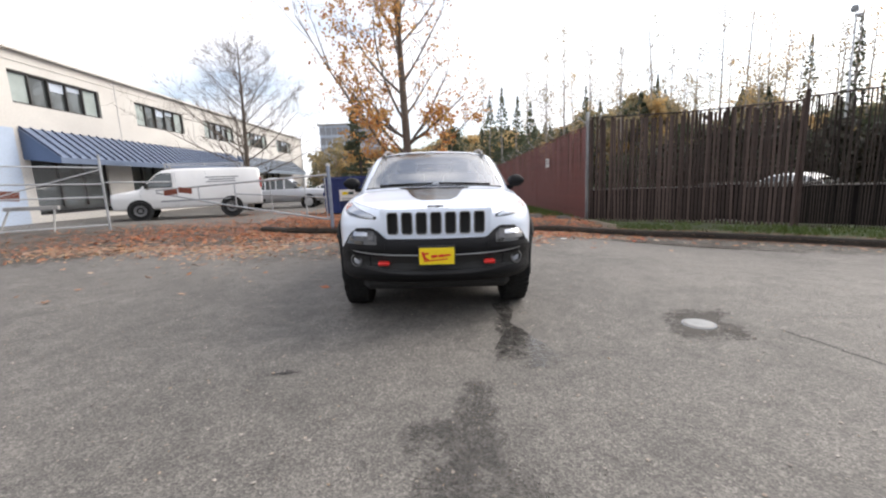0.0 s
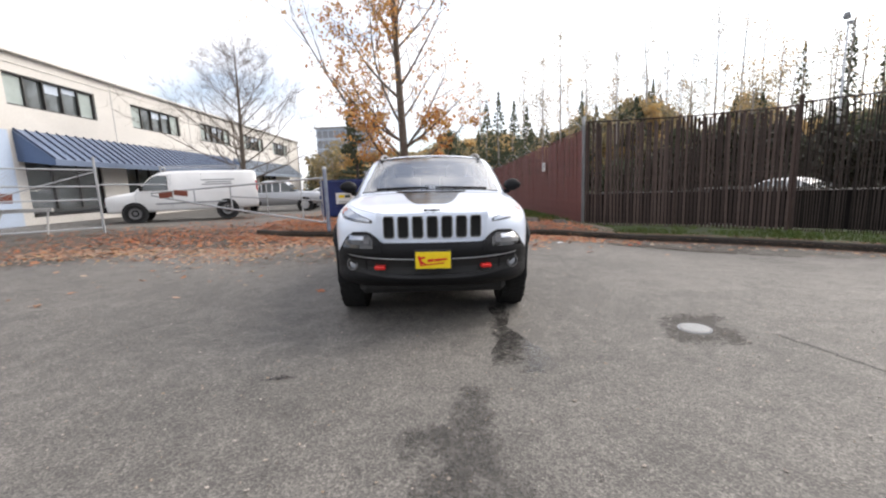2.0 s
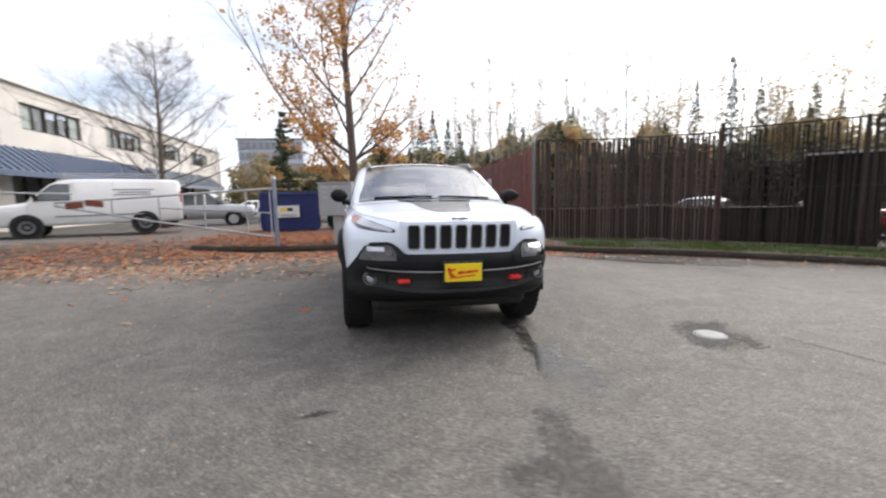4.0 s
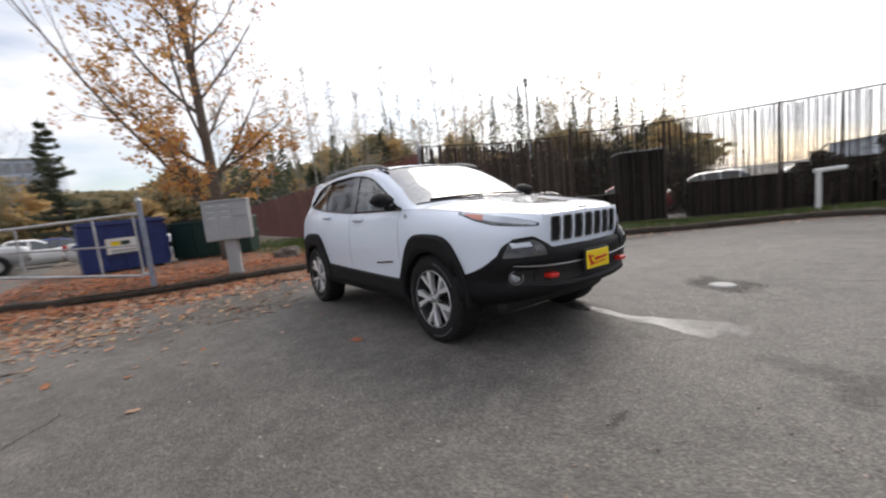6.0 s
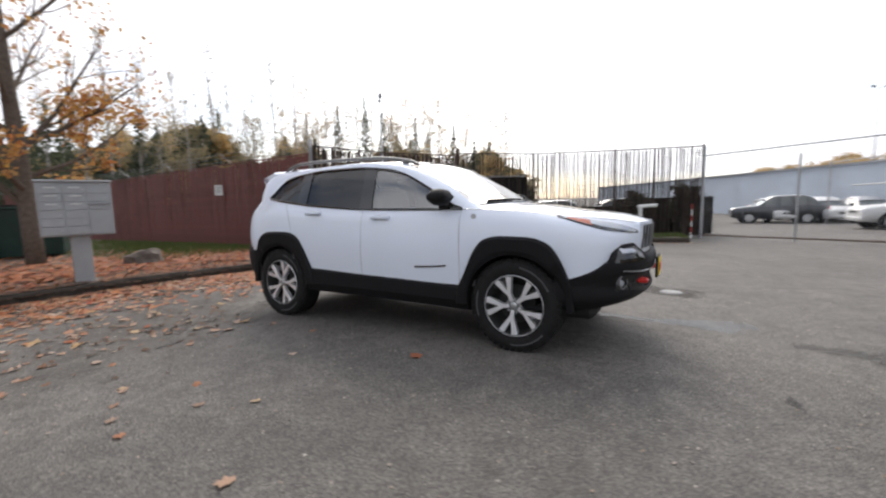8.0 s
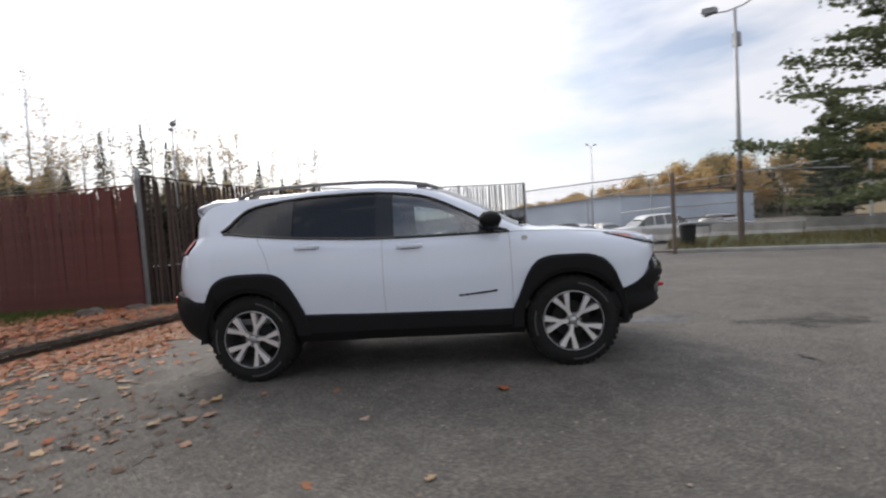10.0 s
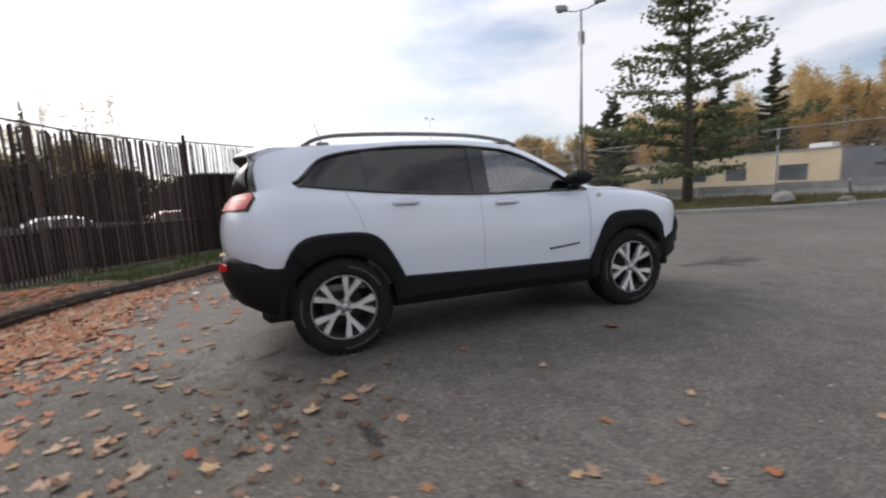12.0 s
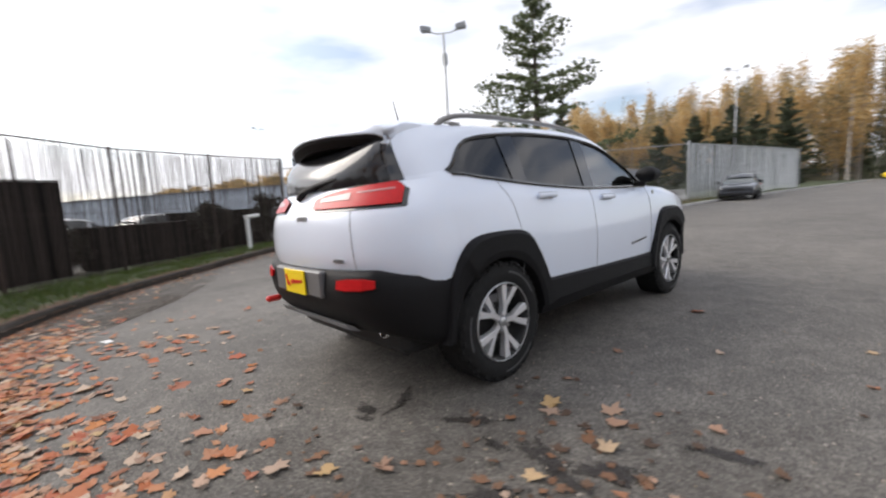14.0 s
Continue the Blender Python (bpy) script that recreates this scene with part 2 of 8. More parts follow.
M = {
    "paint_white": material("paint_white", (0.765, 0.83, 0.94), 0.32, coat=0.9, grain=0.01, grain_scale=3),
    "plastic_black": material("plastic_black", (0.008, 0.008, 0.009), 0.60, spec=0.20, grain=0.15, grain_scale=90, bump=0.15, bump_scale=400),
    "gloss_black": material("gloss_black", (0.012, 0.012, 0.013), 0.12, coat=0.6),
    "matte_black": material("matte_black", (0.018, 0.018, 0.018), 0.75, grain=0.1, grain_scale=40),
    "decal_black": material("decal_black", (0.016, 0.016, 0.017), 0.17, coat=0.7, grain=0.1, grain_scale=40),
    "post_blue": material("post_blue", (0.22, 0.25, 0.31), 0.5, 0.4, grain=0.12, grain_scale=15, stain=0.2, stain_scale=3),
    "faded_red": material("faded_red", (0.34, 0.06, 0.05), 0.7, grain=0.2, grain_scale=12),
    "blind_green": material("blind_green", (0.34, 0.39, 0.37), 0.7, grain=0.05, stain=0.15, stain_scale=1.5),
    "trim_dark": material("trim_dark", (0.018, 0.018, 0.019), 0.5, spec=0.3, grain=0.1, grain_scale=60),
    "trim_grey": material("trim_grey", (0.13, 0.13, 0.132), 0.5, grain=0.08, grain_scale=60),
    "rubber": material("rubber", (0.013, 0.013, 0.013), 0.85, spec=0.3, grain=0.25, grain_scale=30, bump=0.2, bump_scale=150),
    "chrome": material("chrome", (0.72, 0.73, 0.75), 0.16, 1.0, grain=0.03),
    "rail_satin": material("rail_satin", (0.20, 0.195, 0.19), 0.32, 0.6, grain=0.05),
    "silver": material("silver", (0.50, 0.51, 0.52), 0.35, 0.8, grain=0.05),
    "white_print": material("white_print", (0.72, 0.72, 0.70), 0.6, grain=0.05),
    "lamp_clear": material("lamp_clear", (0.43, 0.46, 0.51), 0.10, 0.4, coat=1.0),
    "lamp_dark": material("lamp_dark", (0.045, 0.045, 0.05), 0.12, 0.3, coat=0.7),
    "lamp_red": material("lamp_red", (0.48, 0.010, 0.012), 0.30, spec=0.3, coat=0.0, grain=0.12, grain_scale=60),
    "lamp_pale": material("lamp_pale", (0.50, 0.28, 0.28), 0.3, coat=0.2),
    "lamp_amber": material("lamp_amber", (0.42, 0.09, 0.04), 0.2, coat=0.8),
    "red_paint": material("red_paint", (0.60, 0.02, 0.015), 0.35),
    "plate_yellow": material("plate_yellow", (0.85, 0.62, 0.01), 0.45, grain=0.03),
    "glass_clear": glass_material("glass_clear", (0.60, 0.68, 0.71), ior=3.0),
    "glass_screen": glass_material("glass_screen", (0.86, 0.92, 0.92), 0.05, ior=6.0),
    "rear_glass": material("rear_glass", (0.014, 0.014, 0.016), 0.12, spec=0.6),
    "glass_dark": glass_material("glass_dark", (0.03, 0.03, 0.042), ior=1.8),
    "interior_grey": material("interior_grey", (0.12, 0.12, 0.125), 0.8, grain=0.1),
    "interior_light": material("interior_light", (0.42, 0.41, 0.38), 0.85, grain=0.06),
    "concrete": material("concrete", (0.36, 0.35, 0.33), 0.9, grain=0.15, grain_scale=25, stain=0.35, stain_scale=1.2, bump=0.4, bump_scale=45),
    "kerb_old": material("kerb_old", (0.050, 0.042, 0.034), 0.95, grain=0.3, grain_scale=22, stain=0.4, stain_scale=2.0, bump=0.7, bump_scale=35),
    "galvanised": material("galvanised", (0.42, 0.43, 0.44), 0.45, 0.6, grain=0.12, grain_scale=15, stain=0.15, stain_scale=3),
    "slat_brown": material("slat_brown", (0.070, 0.050, 0.043), 0.75, spec=0.2, grain=0.2, grain_scale=6, per_object=0.35, per_island=0.4),
    "slat_red": material("slat_red", (0.150, 0.048, 0.041), 0.6, grain=0.2, grain_scale=5, per_island=0.18, stain=0.15, stain_scale=0.8),
    "stucco": material("stucco", (0.60, 0.575, 0.535), 0.9, grain=0.05, grain_scale=12, stain=0.08, stain_scale=0.5, bump=0.3, bump_scale=80),
    "stucco_blue": material("stucco_blue", (0.42, 0.50, 0.62), 0.9, grain=0.05, grain_scale=12, stain=0.08, stain_scale=0.5),
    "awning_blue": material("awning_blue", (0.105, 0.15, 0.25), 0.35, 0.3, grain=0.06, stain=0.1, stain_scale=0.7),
    # Sloping sheet: sky reflection painted in as a paler copy of the awning blue.
    "awning_skylit": material("awning_skylit", (0.20, 0.25, 0.35), 0.32, 0.4, grain=0.06, stain=0.1, stain_scale=0.7),
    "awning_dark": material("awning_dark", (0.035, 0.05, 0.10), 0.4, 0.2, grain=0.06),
    "awning_pale": material("awning_pale", (0.30, 0.36, 0.44), 0.35, 0.4, grain=0.05, stain=0.1),
    "win_frame": material("win_frame", (0.035, 0.033, 0.03), 0.5),
    "win_glass": material("win_glass", (0.075, 0.085, 0.085), 0.05, 0.0, coat=1.0, stain=0.5, stain_scale=0.6),
    "bark": material("bark", (0.13, 0.105, 0.085), 0.95, grain=0.3, grain_scale=14, bump=0.8, bump_scale=22),
    # Far stems: the paleness of bright haze is put into the bark colour.
    "bark_hazed": material("bark_hazed", (0.36, 0.33, 0.30), 0.95, grain=0.25, grain_scale=3),
    "bark_dark": material("bark_dark", (0.075, 0.062, 0.052), 0.95, grain=0.3, grain_scale=12, bump=0.7, bump_scale=22),
    "rock": material("rock", (0.11, 0.09, 0.075), 0.9, grain=0.3, grain_scale=8, stain=0.3, stain_scale=3, bump=0.9, bump_scale=12),
    "timber_red": material("timber_red", (0.20, 0.055, 0.030), 0.8, grain=0.25, grain_scale=9),
    "dumpster_blue": material("dumpster_blue", (0.018, 0.036, 0.15), 0.5, grain=0.12, grain_scale=7, stain=0.2, stain_scale=2),
    "dumpster_green": material("dumpster_green", (0.009, 0.038, 0.029), 0.5, grain=0.12, grain_scale=7, stain=0.2, stain_scale=2),
    "mailbox_grey": material("mailbox_grey", (0.33, 0.345, 0.355), 0.45, 0.2, grain=0.05, grain_scale=8, stain=0.1, stain_scale=2),
    "pale_wall": material("pale_wall", (0.50, 0.56, 0.64), 0.7, grain=0.04, stain=0.12, stain_scale=0.3),
    "tan_wall": material("tan_wall", (0.56, 0.47, 0.33), 0.9, grain=0.05, stain=0.1, stain_scale=0.3),
    "grey_wall": material("grey_wall", (0.30, 0.31, 0.33), 0.9, grain=0.05, stain=0.12, stain_scale=0.3),
    "car_dark": material("car_dark", (0.018, 0.022, 0.030), 0.3, coat=0.9),
    "car_silver": material("car_silver", (0.50, 0.51, 0.53), 0.35, 0.4, coat=0.8),
    "car_red": material("car_red", (0.30, 0.018, 0.015), 0.35, coat=0.8),
    "van_white": material("van_white", (0.74, 0.74, 0.73), 0.4, coat=0.4, stain=0.08, stain_scale=1.2),
    "steel_rust": material("steel_rust", (0.16, 0.125, 0.105), 0.8, stain=0.3, stain_scale=3, grain=0.2),
    "print_dim": material("print_dim", (0.075, 0.075, 0.078), 0.7),
    "machined": material("machined", (0.92, 0.92, 0.94), 0.28, 0.6, grain=0.03),
    "bar_grey": material("bar_grey", (0.25, 0.26, 0.27), 0.7),
    "leaf_ground": ramp_material("leaf_ground", [(0.34, 0.062, 0.020), (0.40, 0.13, 0.045), (0.42, 0.19, 0.09), (0.40, 0.10, 0.028), (0.40, 0.16, 0.07), (0.13, 0.040, 0.020), (0.48, 0.17, 0.04), (0.44, 0.24, 0.14), (0.27, 0.040, 0.016)], trans=0.12),
    "leaf_dry": ramp_material("leaf_dry", [(0.40, 0.27, 0.19), (0.36, 0.15, 0.07), (0.44, 0.33, 0.25), (0.22, 0.11, 0.065), (0.40, 0.24, 0.15), (0.48, 0.37, 0.28), (0.44, 0.29, 0.13), (0.34, 0.10, 0.045)], trans=0.12),
    "leaf_crumb": ramp_material("leaf_crumb", [(0.10, 0.055, 0.03), (0.17, 0.085, 0.045), (0.06, 0.038, 0.025), (0.22, 0.10, 0.045), (0.045, 0.03, 0.02)]),
    "leaf_tree": ramp_material("leaf_tree", [(0.42, 0.15, 0.05), (0.56, 0.30, 0.10), (0.50, 0.32, 0.16), (0.60, 0.36, 0.10), (0.40, 0.14, 0.05)], trans=0.55),
    "leaf_yellow": ramp_material("leaf_yellow", [(0.56, 0.36, 0.14), (0.62, 0.45, 0.22), (0.46, 0.36, 0.21), (0.58, 0.40, 0.17)], trans=0.6),
    "needle": ramp_material("needle", [(0.080, 0.105, 0.055), (0.125, 0.150, 0.075), (0.160, 0.180, 0.090), (0.100, 0.125, 0.065)], trans=0.4),
    "needle_far": ramp_material("needle_far", [(0.060, 0.078, 0.048), (0.105, 0.122, 0.070), (0.085, 0.092, 0.062)], trans=0.42),
    "shrub_leaf": ramp_material("shrub_leaf", [(0.020, 0.024, 0.014), (0.034, 0.036, 0.020), (0.045, 0.036, 0.022), (0.026, 0.024, 0.016)], trans=0.15),
    "wood_far": ramp_material("wood_far", [(0.34, 0.27, 0.16), (0.24, 0.21, 0.14), (0.40, 0.30, 0.14), (0.22, 0.22, 0.13)], trans=0.5),
    "grass": ramp_material("grass", [(0.048, 0.092, 0.014), (0.075, 0.120, 0.020), (0.105, 0.120, 0.028), (0.040, 0.075, 0.012)], trans=0.2),
}


def asphalt_material():
    m = bpy.data.materials.new("asphalt")
    m.use_nodes = True
    n, l = m.node_tree.nodes, m.node_tree.links
    p = n["Principled BSDF"]
    p.inputs["Roughness"].default_value = 0.76
    g = n.new("ShaderNodeNewGeometry")

    def tex(kind, scale, detail=3, dist=0.0):
        t = n.new(kind)
        t.inputs["Scale"].default_value = scale
        if kind == "ShaderNodeTexNoise":
            t.inputs["Detail"].default_value, t.inputs["Distortion"].default_value = detail, dist
        l.new(g.outputs["Position"], t.inputs["Vector"])
        return t

    def ramp(out, a, b, ca, cb):
        r = n.new("ShaderNodeMapRange")
        r.inputs["From Min"].default_value, r.inputs["From Max"].default_value = a, b
        r.inputs["To Min"].default_value, r.inputs["To Max"].default_value = ca, cb
        l.new(out, r.inputs["Value"])
        return r.outputs["Result"]

    def times(a, b):
        mu = n.new("ShaderNodeMath")
        mu.operation = "MULTIPLY"
        l.new(a, mu.inputs[0]), l.new(b, mu.inputs[1])
        return mu.outputs[0]

    stones = tex("ShaderNodeTexVoronoi", 105)
    speck = ramp(stones.outputs["Color"], 0.2, 0.95, 0.62, 1.52)
    fine = ramp(tex("ShaderNodeTexNoise", 160, 2).outputs["Fac"], 0.3, 0.7, 0.75, 1.25)
    mid = ramp(tex("ShaderNodeTexNoise", 4.2, 7, 0.9).outputs["Fac"], 0.3, 0.7, 0.76, 1.18)
    big = ramp(tex("ShaderNodeTexNoise", 0.42, 5, 0.8).outputs["Fac"], 0.3, 0.7, 0.80, 1.18)
    pale = ramp(tex("ShaderNodeTexVoronoi", 62).outputs["Color"], 0.66, 0.74, 1.0, 1.28)
    f = times(times(times(speck, fine), pale), times(mid, big))
    vm = n.new("ShaderNodeVectorMath")
    vm.operation = "SCALE"
    vm.inputs[0].default_value = (0.116, 0.107, 0.095)
    l.new(f, vm.inputs["Scale"])
    l.new(vm.outputs["Vector"], p.inputs["Base Color"])
    b = n.new("ShaderNodeBump")
    b.inputs["Strength"].default_value, b.inputs["Distance"].default_value = 0.4, 0.006
    l.new(stones.outputs["Distance"], b.inputs["Height"])
    l.new(b.outputs["Normal"], p.inputs["Normal"])
    return m


M["asphalt"] = asphalt_material()
M["soil"] = material("soil", (0.13, 0.10, 0.075), 0.95, grain=0.35, grain_scale=9, stain=0.35, stain_scale=0.9, bump=0.6, bump_scale=20, object_space=False)
M["lawn_soil"] = material("lawn_soil", (0.045, 0.058, 0.020), 0.95, grain=0.35, grain_scale=11, stain=0.35, stain_scale=0.8, bump=0.6, bump_scale=25, object_space=False)


# ---- mesh helpers ----
def mesh_of(bm, name, smooth=False):
    me = bpy.data.meshes.new(name)
    bmesh.ops.recalc_face_normals(bm, faces=bm.faces[:])
    bm.to_mesh(me)
    bm.free()
    if smooth:
        for f in me.polygons:
            f.use_smooth = True
    return me


def part(name, bm, mat, parent=None, label="", smooth=False, at=None):
    """Link a bmesh as one mesh object, under a thing or a part if one is given."""
    ob = new(name, mesh_of(bm, name, smooth))
    ob.data.materials.append(M[mat] if isinstance(mat, str) else mat)
    if parent is not None:
        ob.parent = parent
    if at is not None:
        ob.matrix_basis = at
    if label:
        ob["label"] = label
    return ob


def pydata(name, verts, faces, mat, parent=None, smooth=False, at=None, label=""):
    me = bpy.data.meshes.new(name)
    me.from_pydata([tuple(v) for v in verts], [], faces)
    me.materials.append(M[mat])
    if smooth:
        for f in me.polygons:
            f.use_smooth = True
    ob = new(name, me)
    if parent is not None:
        ob.parent = parent
    if at is not None:
        ob.matrix_basis = at
    if label:
        ob["label"] = label
    return ob


def empty(name, m, label, category, group="", kind=""):
    ob = new(name)
    ob.empty_display_size = 0.2
    ob.matrix_basis = m
    return tagged(ob, label, category, group, kind)


def box(bm, c, s, bevel=0.0, m=None, seg=1):
    r = bmesh.ops.create_cube(bm, size=1, matrix=(m or Matrix()) @ Matrix.Translation(c) @ Matrix.Diagonal((*s, 1)))
    if bevel:
        es = list({e for v in r["verts"] for e in v.link_edges})
        bmesh.ops.bevel(bm, geom=es, offset=bevel, segments=seg, affect="EDGES", profile=0.5)
    return bm


def prism(bm, outline, lift, plane="xz"):
    """Closed outline in a plane, given thickness from lift[0] to lift[1] along the third axis."""
    def put(a, b, c):
        return {"xz": (a, c, b), "yz": (c, a, b), "xy": (a, b, c)}[plane]
    lo = [bm.verts.new(put(a, b, lift[0])) for a, b in outline]
    hi = [bm.verts.new(put(a, b, lift[1])) for a, b in outline]
    bm.faces.new(lo), bm.faces.new(hi[::-1])
    for i in range(len(lo)):
        j = (i + 1) % len(lo)
        bm.faces.new((lo[i], lo[j], hi[j], hi[i]))
    return bm


def tube(bm, pts, radius, seg=8, caps=True):
    """Round bar along a line of points; radius may be one number or one for each point."""
    pts = [Vector(p) for p in pts]
    rad = radius if isinstance(radius, (list, tuple)) else [radius] * len(pts)
    rings, side = [], None
    for i, p in enumerate(pts):
        d = (pts[min(i + 1, len(pts) - 1)] - pts[max(i - 1, 0)]).normalized()
        if side is None:
            side = d.orthogonal().normalized()
        side = (side - d * side.dot(d)).normalized()
        up = d.cross(side)
        rings.append([bm.verts.new(p + (side * math.cos(a) + up * math.sin(a)) * rad[i]) for a in [2 * math.pi * k / seg for k in range(seg)]])
    for a, b in zip(rings, rings[1:]):
        for k in range(seg):
            bm.faces.new((a[k], a[(k + 1) % seg], b[(k + 1) % seg], b[k]))
    if caps:
        bm.faces.new(rings[0][::-1]), bm.faces.new(rings[-1])
    return bm


def loft(bm, rings, closed=True, caps=True):
    rows = [[bm.verts.new(p) for p in r] for r in rings]
    n = len(rows[0])
    for a, b in zip(rows, rows[1:]):
        for k in range(n if closed else n - 1):
            q = (a[k], a[(k + 1) % n], b[(k + 1) % n], b[k])
            bm.faces.new(q)
    if caps and closed:
        bm.faces.new(rows[0][::-1]), bm.faces.new(rows[-1])
    return bm


def lathe(bm, profile, seg=32, axis="x"):
    """Turn a profile of (radius, along) round an axis."""
    rings = []
    for r, h in profile:
        ring = []
        for k in range(seg):
            a = 2 * math.pi * k / seg
            c, s = r * math.cos(a), r * math.sin(a)
            ring.append({"x": (h, c, s), "y": (c, h, s), "z": (c, s, h)}[axis])
        rings.append(ring)
    loft(bm, rings, caps=False)
    bmesh.ops.remove_doubles(bm, verts=bm.verts[:], dist=1e-6)
    return bm


def smooth_line(table, per):
    """Catmull-Rom points through a table of points."""
    t = np.array(table, float)
    n = len(t)
    out = []
    for i in range(n - 1):
        p0, p1, p2, p3 = t[max(i - 1, 0)], t[i], t[i + 1], t[min(i + 2, n - 1)]
        for k in range(per):
            s = k / per
            out.append(0.5 * ((2 * p1) + (p2 - p0) * s + (2 * p0 - 5 * p1 + 4 * p2 - p3) * s * s + (3 * p1 - p0 - 3 * p2 + p3) * s ** 3))
    out.append(t[-1])
    return np.array(out)


# ---- ground, kerbs ----
def sheet(name, xs, ys, mat, lift=0.0, rough=0.0):
    verts, faces = [], []
    for y in ys:
        for x in xs:
            verts.append((x, y, gz(x, y) + lift + (noise.noise((x * 0.6, y * 0.6, 0)) * rough if rough else 0)))
    w = len(xs)
    for j in range(len(ys) - 1):
        for i in range(w - 1):
            a = j * w + i
            faces.append((a, a + 1, a + w + 1, a + w))
    return pydata(name, verts, faces, mat)


lines_x = sorted(set([-3000, -800, -300, -120, -60] + list(range(-40, 61, 4)) + [k / 2 for k in range(4, 15)] + [80, 120, 300, 800, 3000]))
ground = tagged(sheet("ground", lines_x, lines_x, "asphalt"), "worn grey asphalt of a cul-de-sac and yards", "ground", kind="structure")

KERB = smooth_line([(-4.95, 11.95), (-4.2, 11.4), (-3.4, 11.0), (-2.4, 10.82), (-0.9, 10.9), (0.7, 10.75), (2.4, 10.4), (4.0, 9.95), (5.6, 9.38), (7.1, 8.42), (8.2, 7.45), (9.3, 6.3), (10.2, 5.1), (10.8, 4.1), (11.0, 3.0)], 5)
KERB_EAST = smooth_line([(11.2, -2.0), (10.4, -3.4), (8.9, -4.9), (7.4, -6.5), (6.0, -8.4), (5.0, -10.5), (4.6, -13.0), (4.5, -16.0), (3.9, -22.0), (2.4, -40.0), (0.6, -70.0)], 5)


def offset_line(line, d):
    out = []
    for i, p in enumerate(line):
        t = line[min(i + 1, len(line) - 1)] - line[max(i - 1, 0)]
        t = t / np.hypot(*t)
        out.append(p + d * np.array((-t[1], t[0])))
    return np.array(out)


def kerb(name, line, mat, label, width=0.16, height=0.13, side=1):
    bm = bmesh.new()
    rings = []
    a, b = line, offset_line(line, side * width)
    for k, (p, q) in enumerate(zip(a, b)):
        wob = 0.015 * noise.noise((p[0] * 1.7, p[1] * 1.7, 3))
        z = gz(*p)
        m = (p - q) * 0.12
        rings.append([(*p, z - 0.05), (*p, z + height * 0.75 + wob), (*(p - m), z + height + wob), (*q, z + height + wob * 0.5), (*q, z - 0.05)])
    loft(bm, rings)
    return tagged(part(name, bm, mat), label, "kerb", kind="structure")


def verge(name, line, line_b, mat, label, lift, lift_b, rough=0.03, steps=8, mound=0.0):
    """Raised ground between two lines."""
    verts, faces = [], []
    for p, q in zip(line, line_b):
        for s in range(steps + 1):
            f = (s / steps) ** 2.0 if mound else s / steps
            x, y = p + (q - p) * f
            d = math.hypot(x - p[0], y - p[1])
            z = gz(x, y) + lift + (lift_b - lift) * f + mound * max(0.0, min(1.0, (d - .1) / .6)) + (rough * noise.noise((x * 0.9, y * 0.9, 7)) if 0 < s < steps else 0)
            verts.append((x, y, z))
    w = steps + 1
    for j in range(len(line) - 1):
        for i in range(steps):
            a = j * w + i
            faces.append((a, a + 1, a + w + 1, a + w))
    return tagged(pydata(name, verts, faces, mat, smooth=True), label, "verge", kind="structure")


kerb("kerb_north", KERB, "kerb_old", "old dark asphalt kerb with leaves along it")
kerb("kerb_east", KERB_EAST, "concrete", "weathered pale concrete kerb at the lot edge", side=1)

north_in = offset_line(KERB, 0.16)
leafy = [k for k in range(len(KERB)) if KERB[k][0] <= 4.9]
grassy = [k for k in range(len(KERB)) if KERB[k][0] >= 3.9]
verge("verge_leafy", north_in[leafy], [np.array((p[0] * 1.0 - 1.5 * max(0, min(1, -p[0] / 5)), 34.0)) for p in north_in[leafy]], "soil", "leaf-strewn bare soil behind the kerb", 0.11, 0.10, 0.03, 18, .08)
verge("verge_grass", north_in[grassy], offset_line(KERB, 3.2)[grassy], "lawn_soil", "grass strip between kerb and slatted fence", 0.115, 0.14, 0.04)
verge("verge_island", offset_line(KERB_EAST, 0.16), offset_line(KERB_EAST, 6.0), "lawn_soil", "rough grass bank behind the concrete kerb", 0.115, 0.35, 0.12)

# ---- fences ----
FENCE = [(4.62, 12.42), (6.9, 11.55), (8.9, 10.05)]
FENCE_EAST = [(8.95, 10.0), (10.75, 7.9), (12.15, 5.35), (13.4, 2.65)]
RED_WALL = [(4.62, 12.42), (4.75, 16.3), (4.95, 20.2), (5.2, 24.2), (5.45, 28.2), (5.75, 33.0), (6.1, 39.0), (6.5, 46.0)]


def post(parent, x, y, top, r=0.035, mat="galvanised", base=0.0, name="post"):
    bm = tube(bmesh.new(), [(x, y, gz(x, y) + base), (x, y, gz(x, y) + top)], r, 10)
    return part(name, bm, mat, parent, smooth=False)


def rail(parent, a, b, h, r=0.021, mat="galvanised", h2=None, name="rail"):
    bm = tube(bmesh.new(), [(*a, gz(*a) + h), (*b, gz(*b) + (h if h2 is None else h2))], r, 8)
    return part(name, bm, mat, parent)


def slat_mesh(width, height, name, thick=0.008):
    bm = box(bmesh.new(), (0, 0, height / 2), (width, thick, height), 0.0025)
    return mesh_of(bm, name)


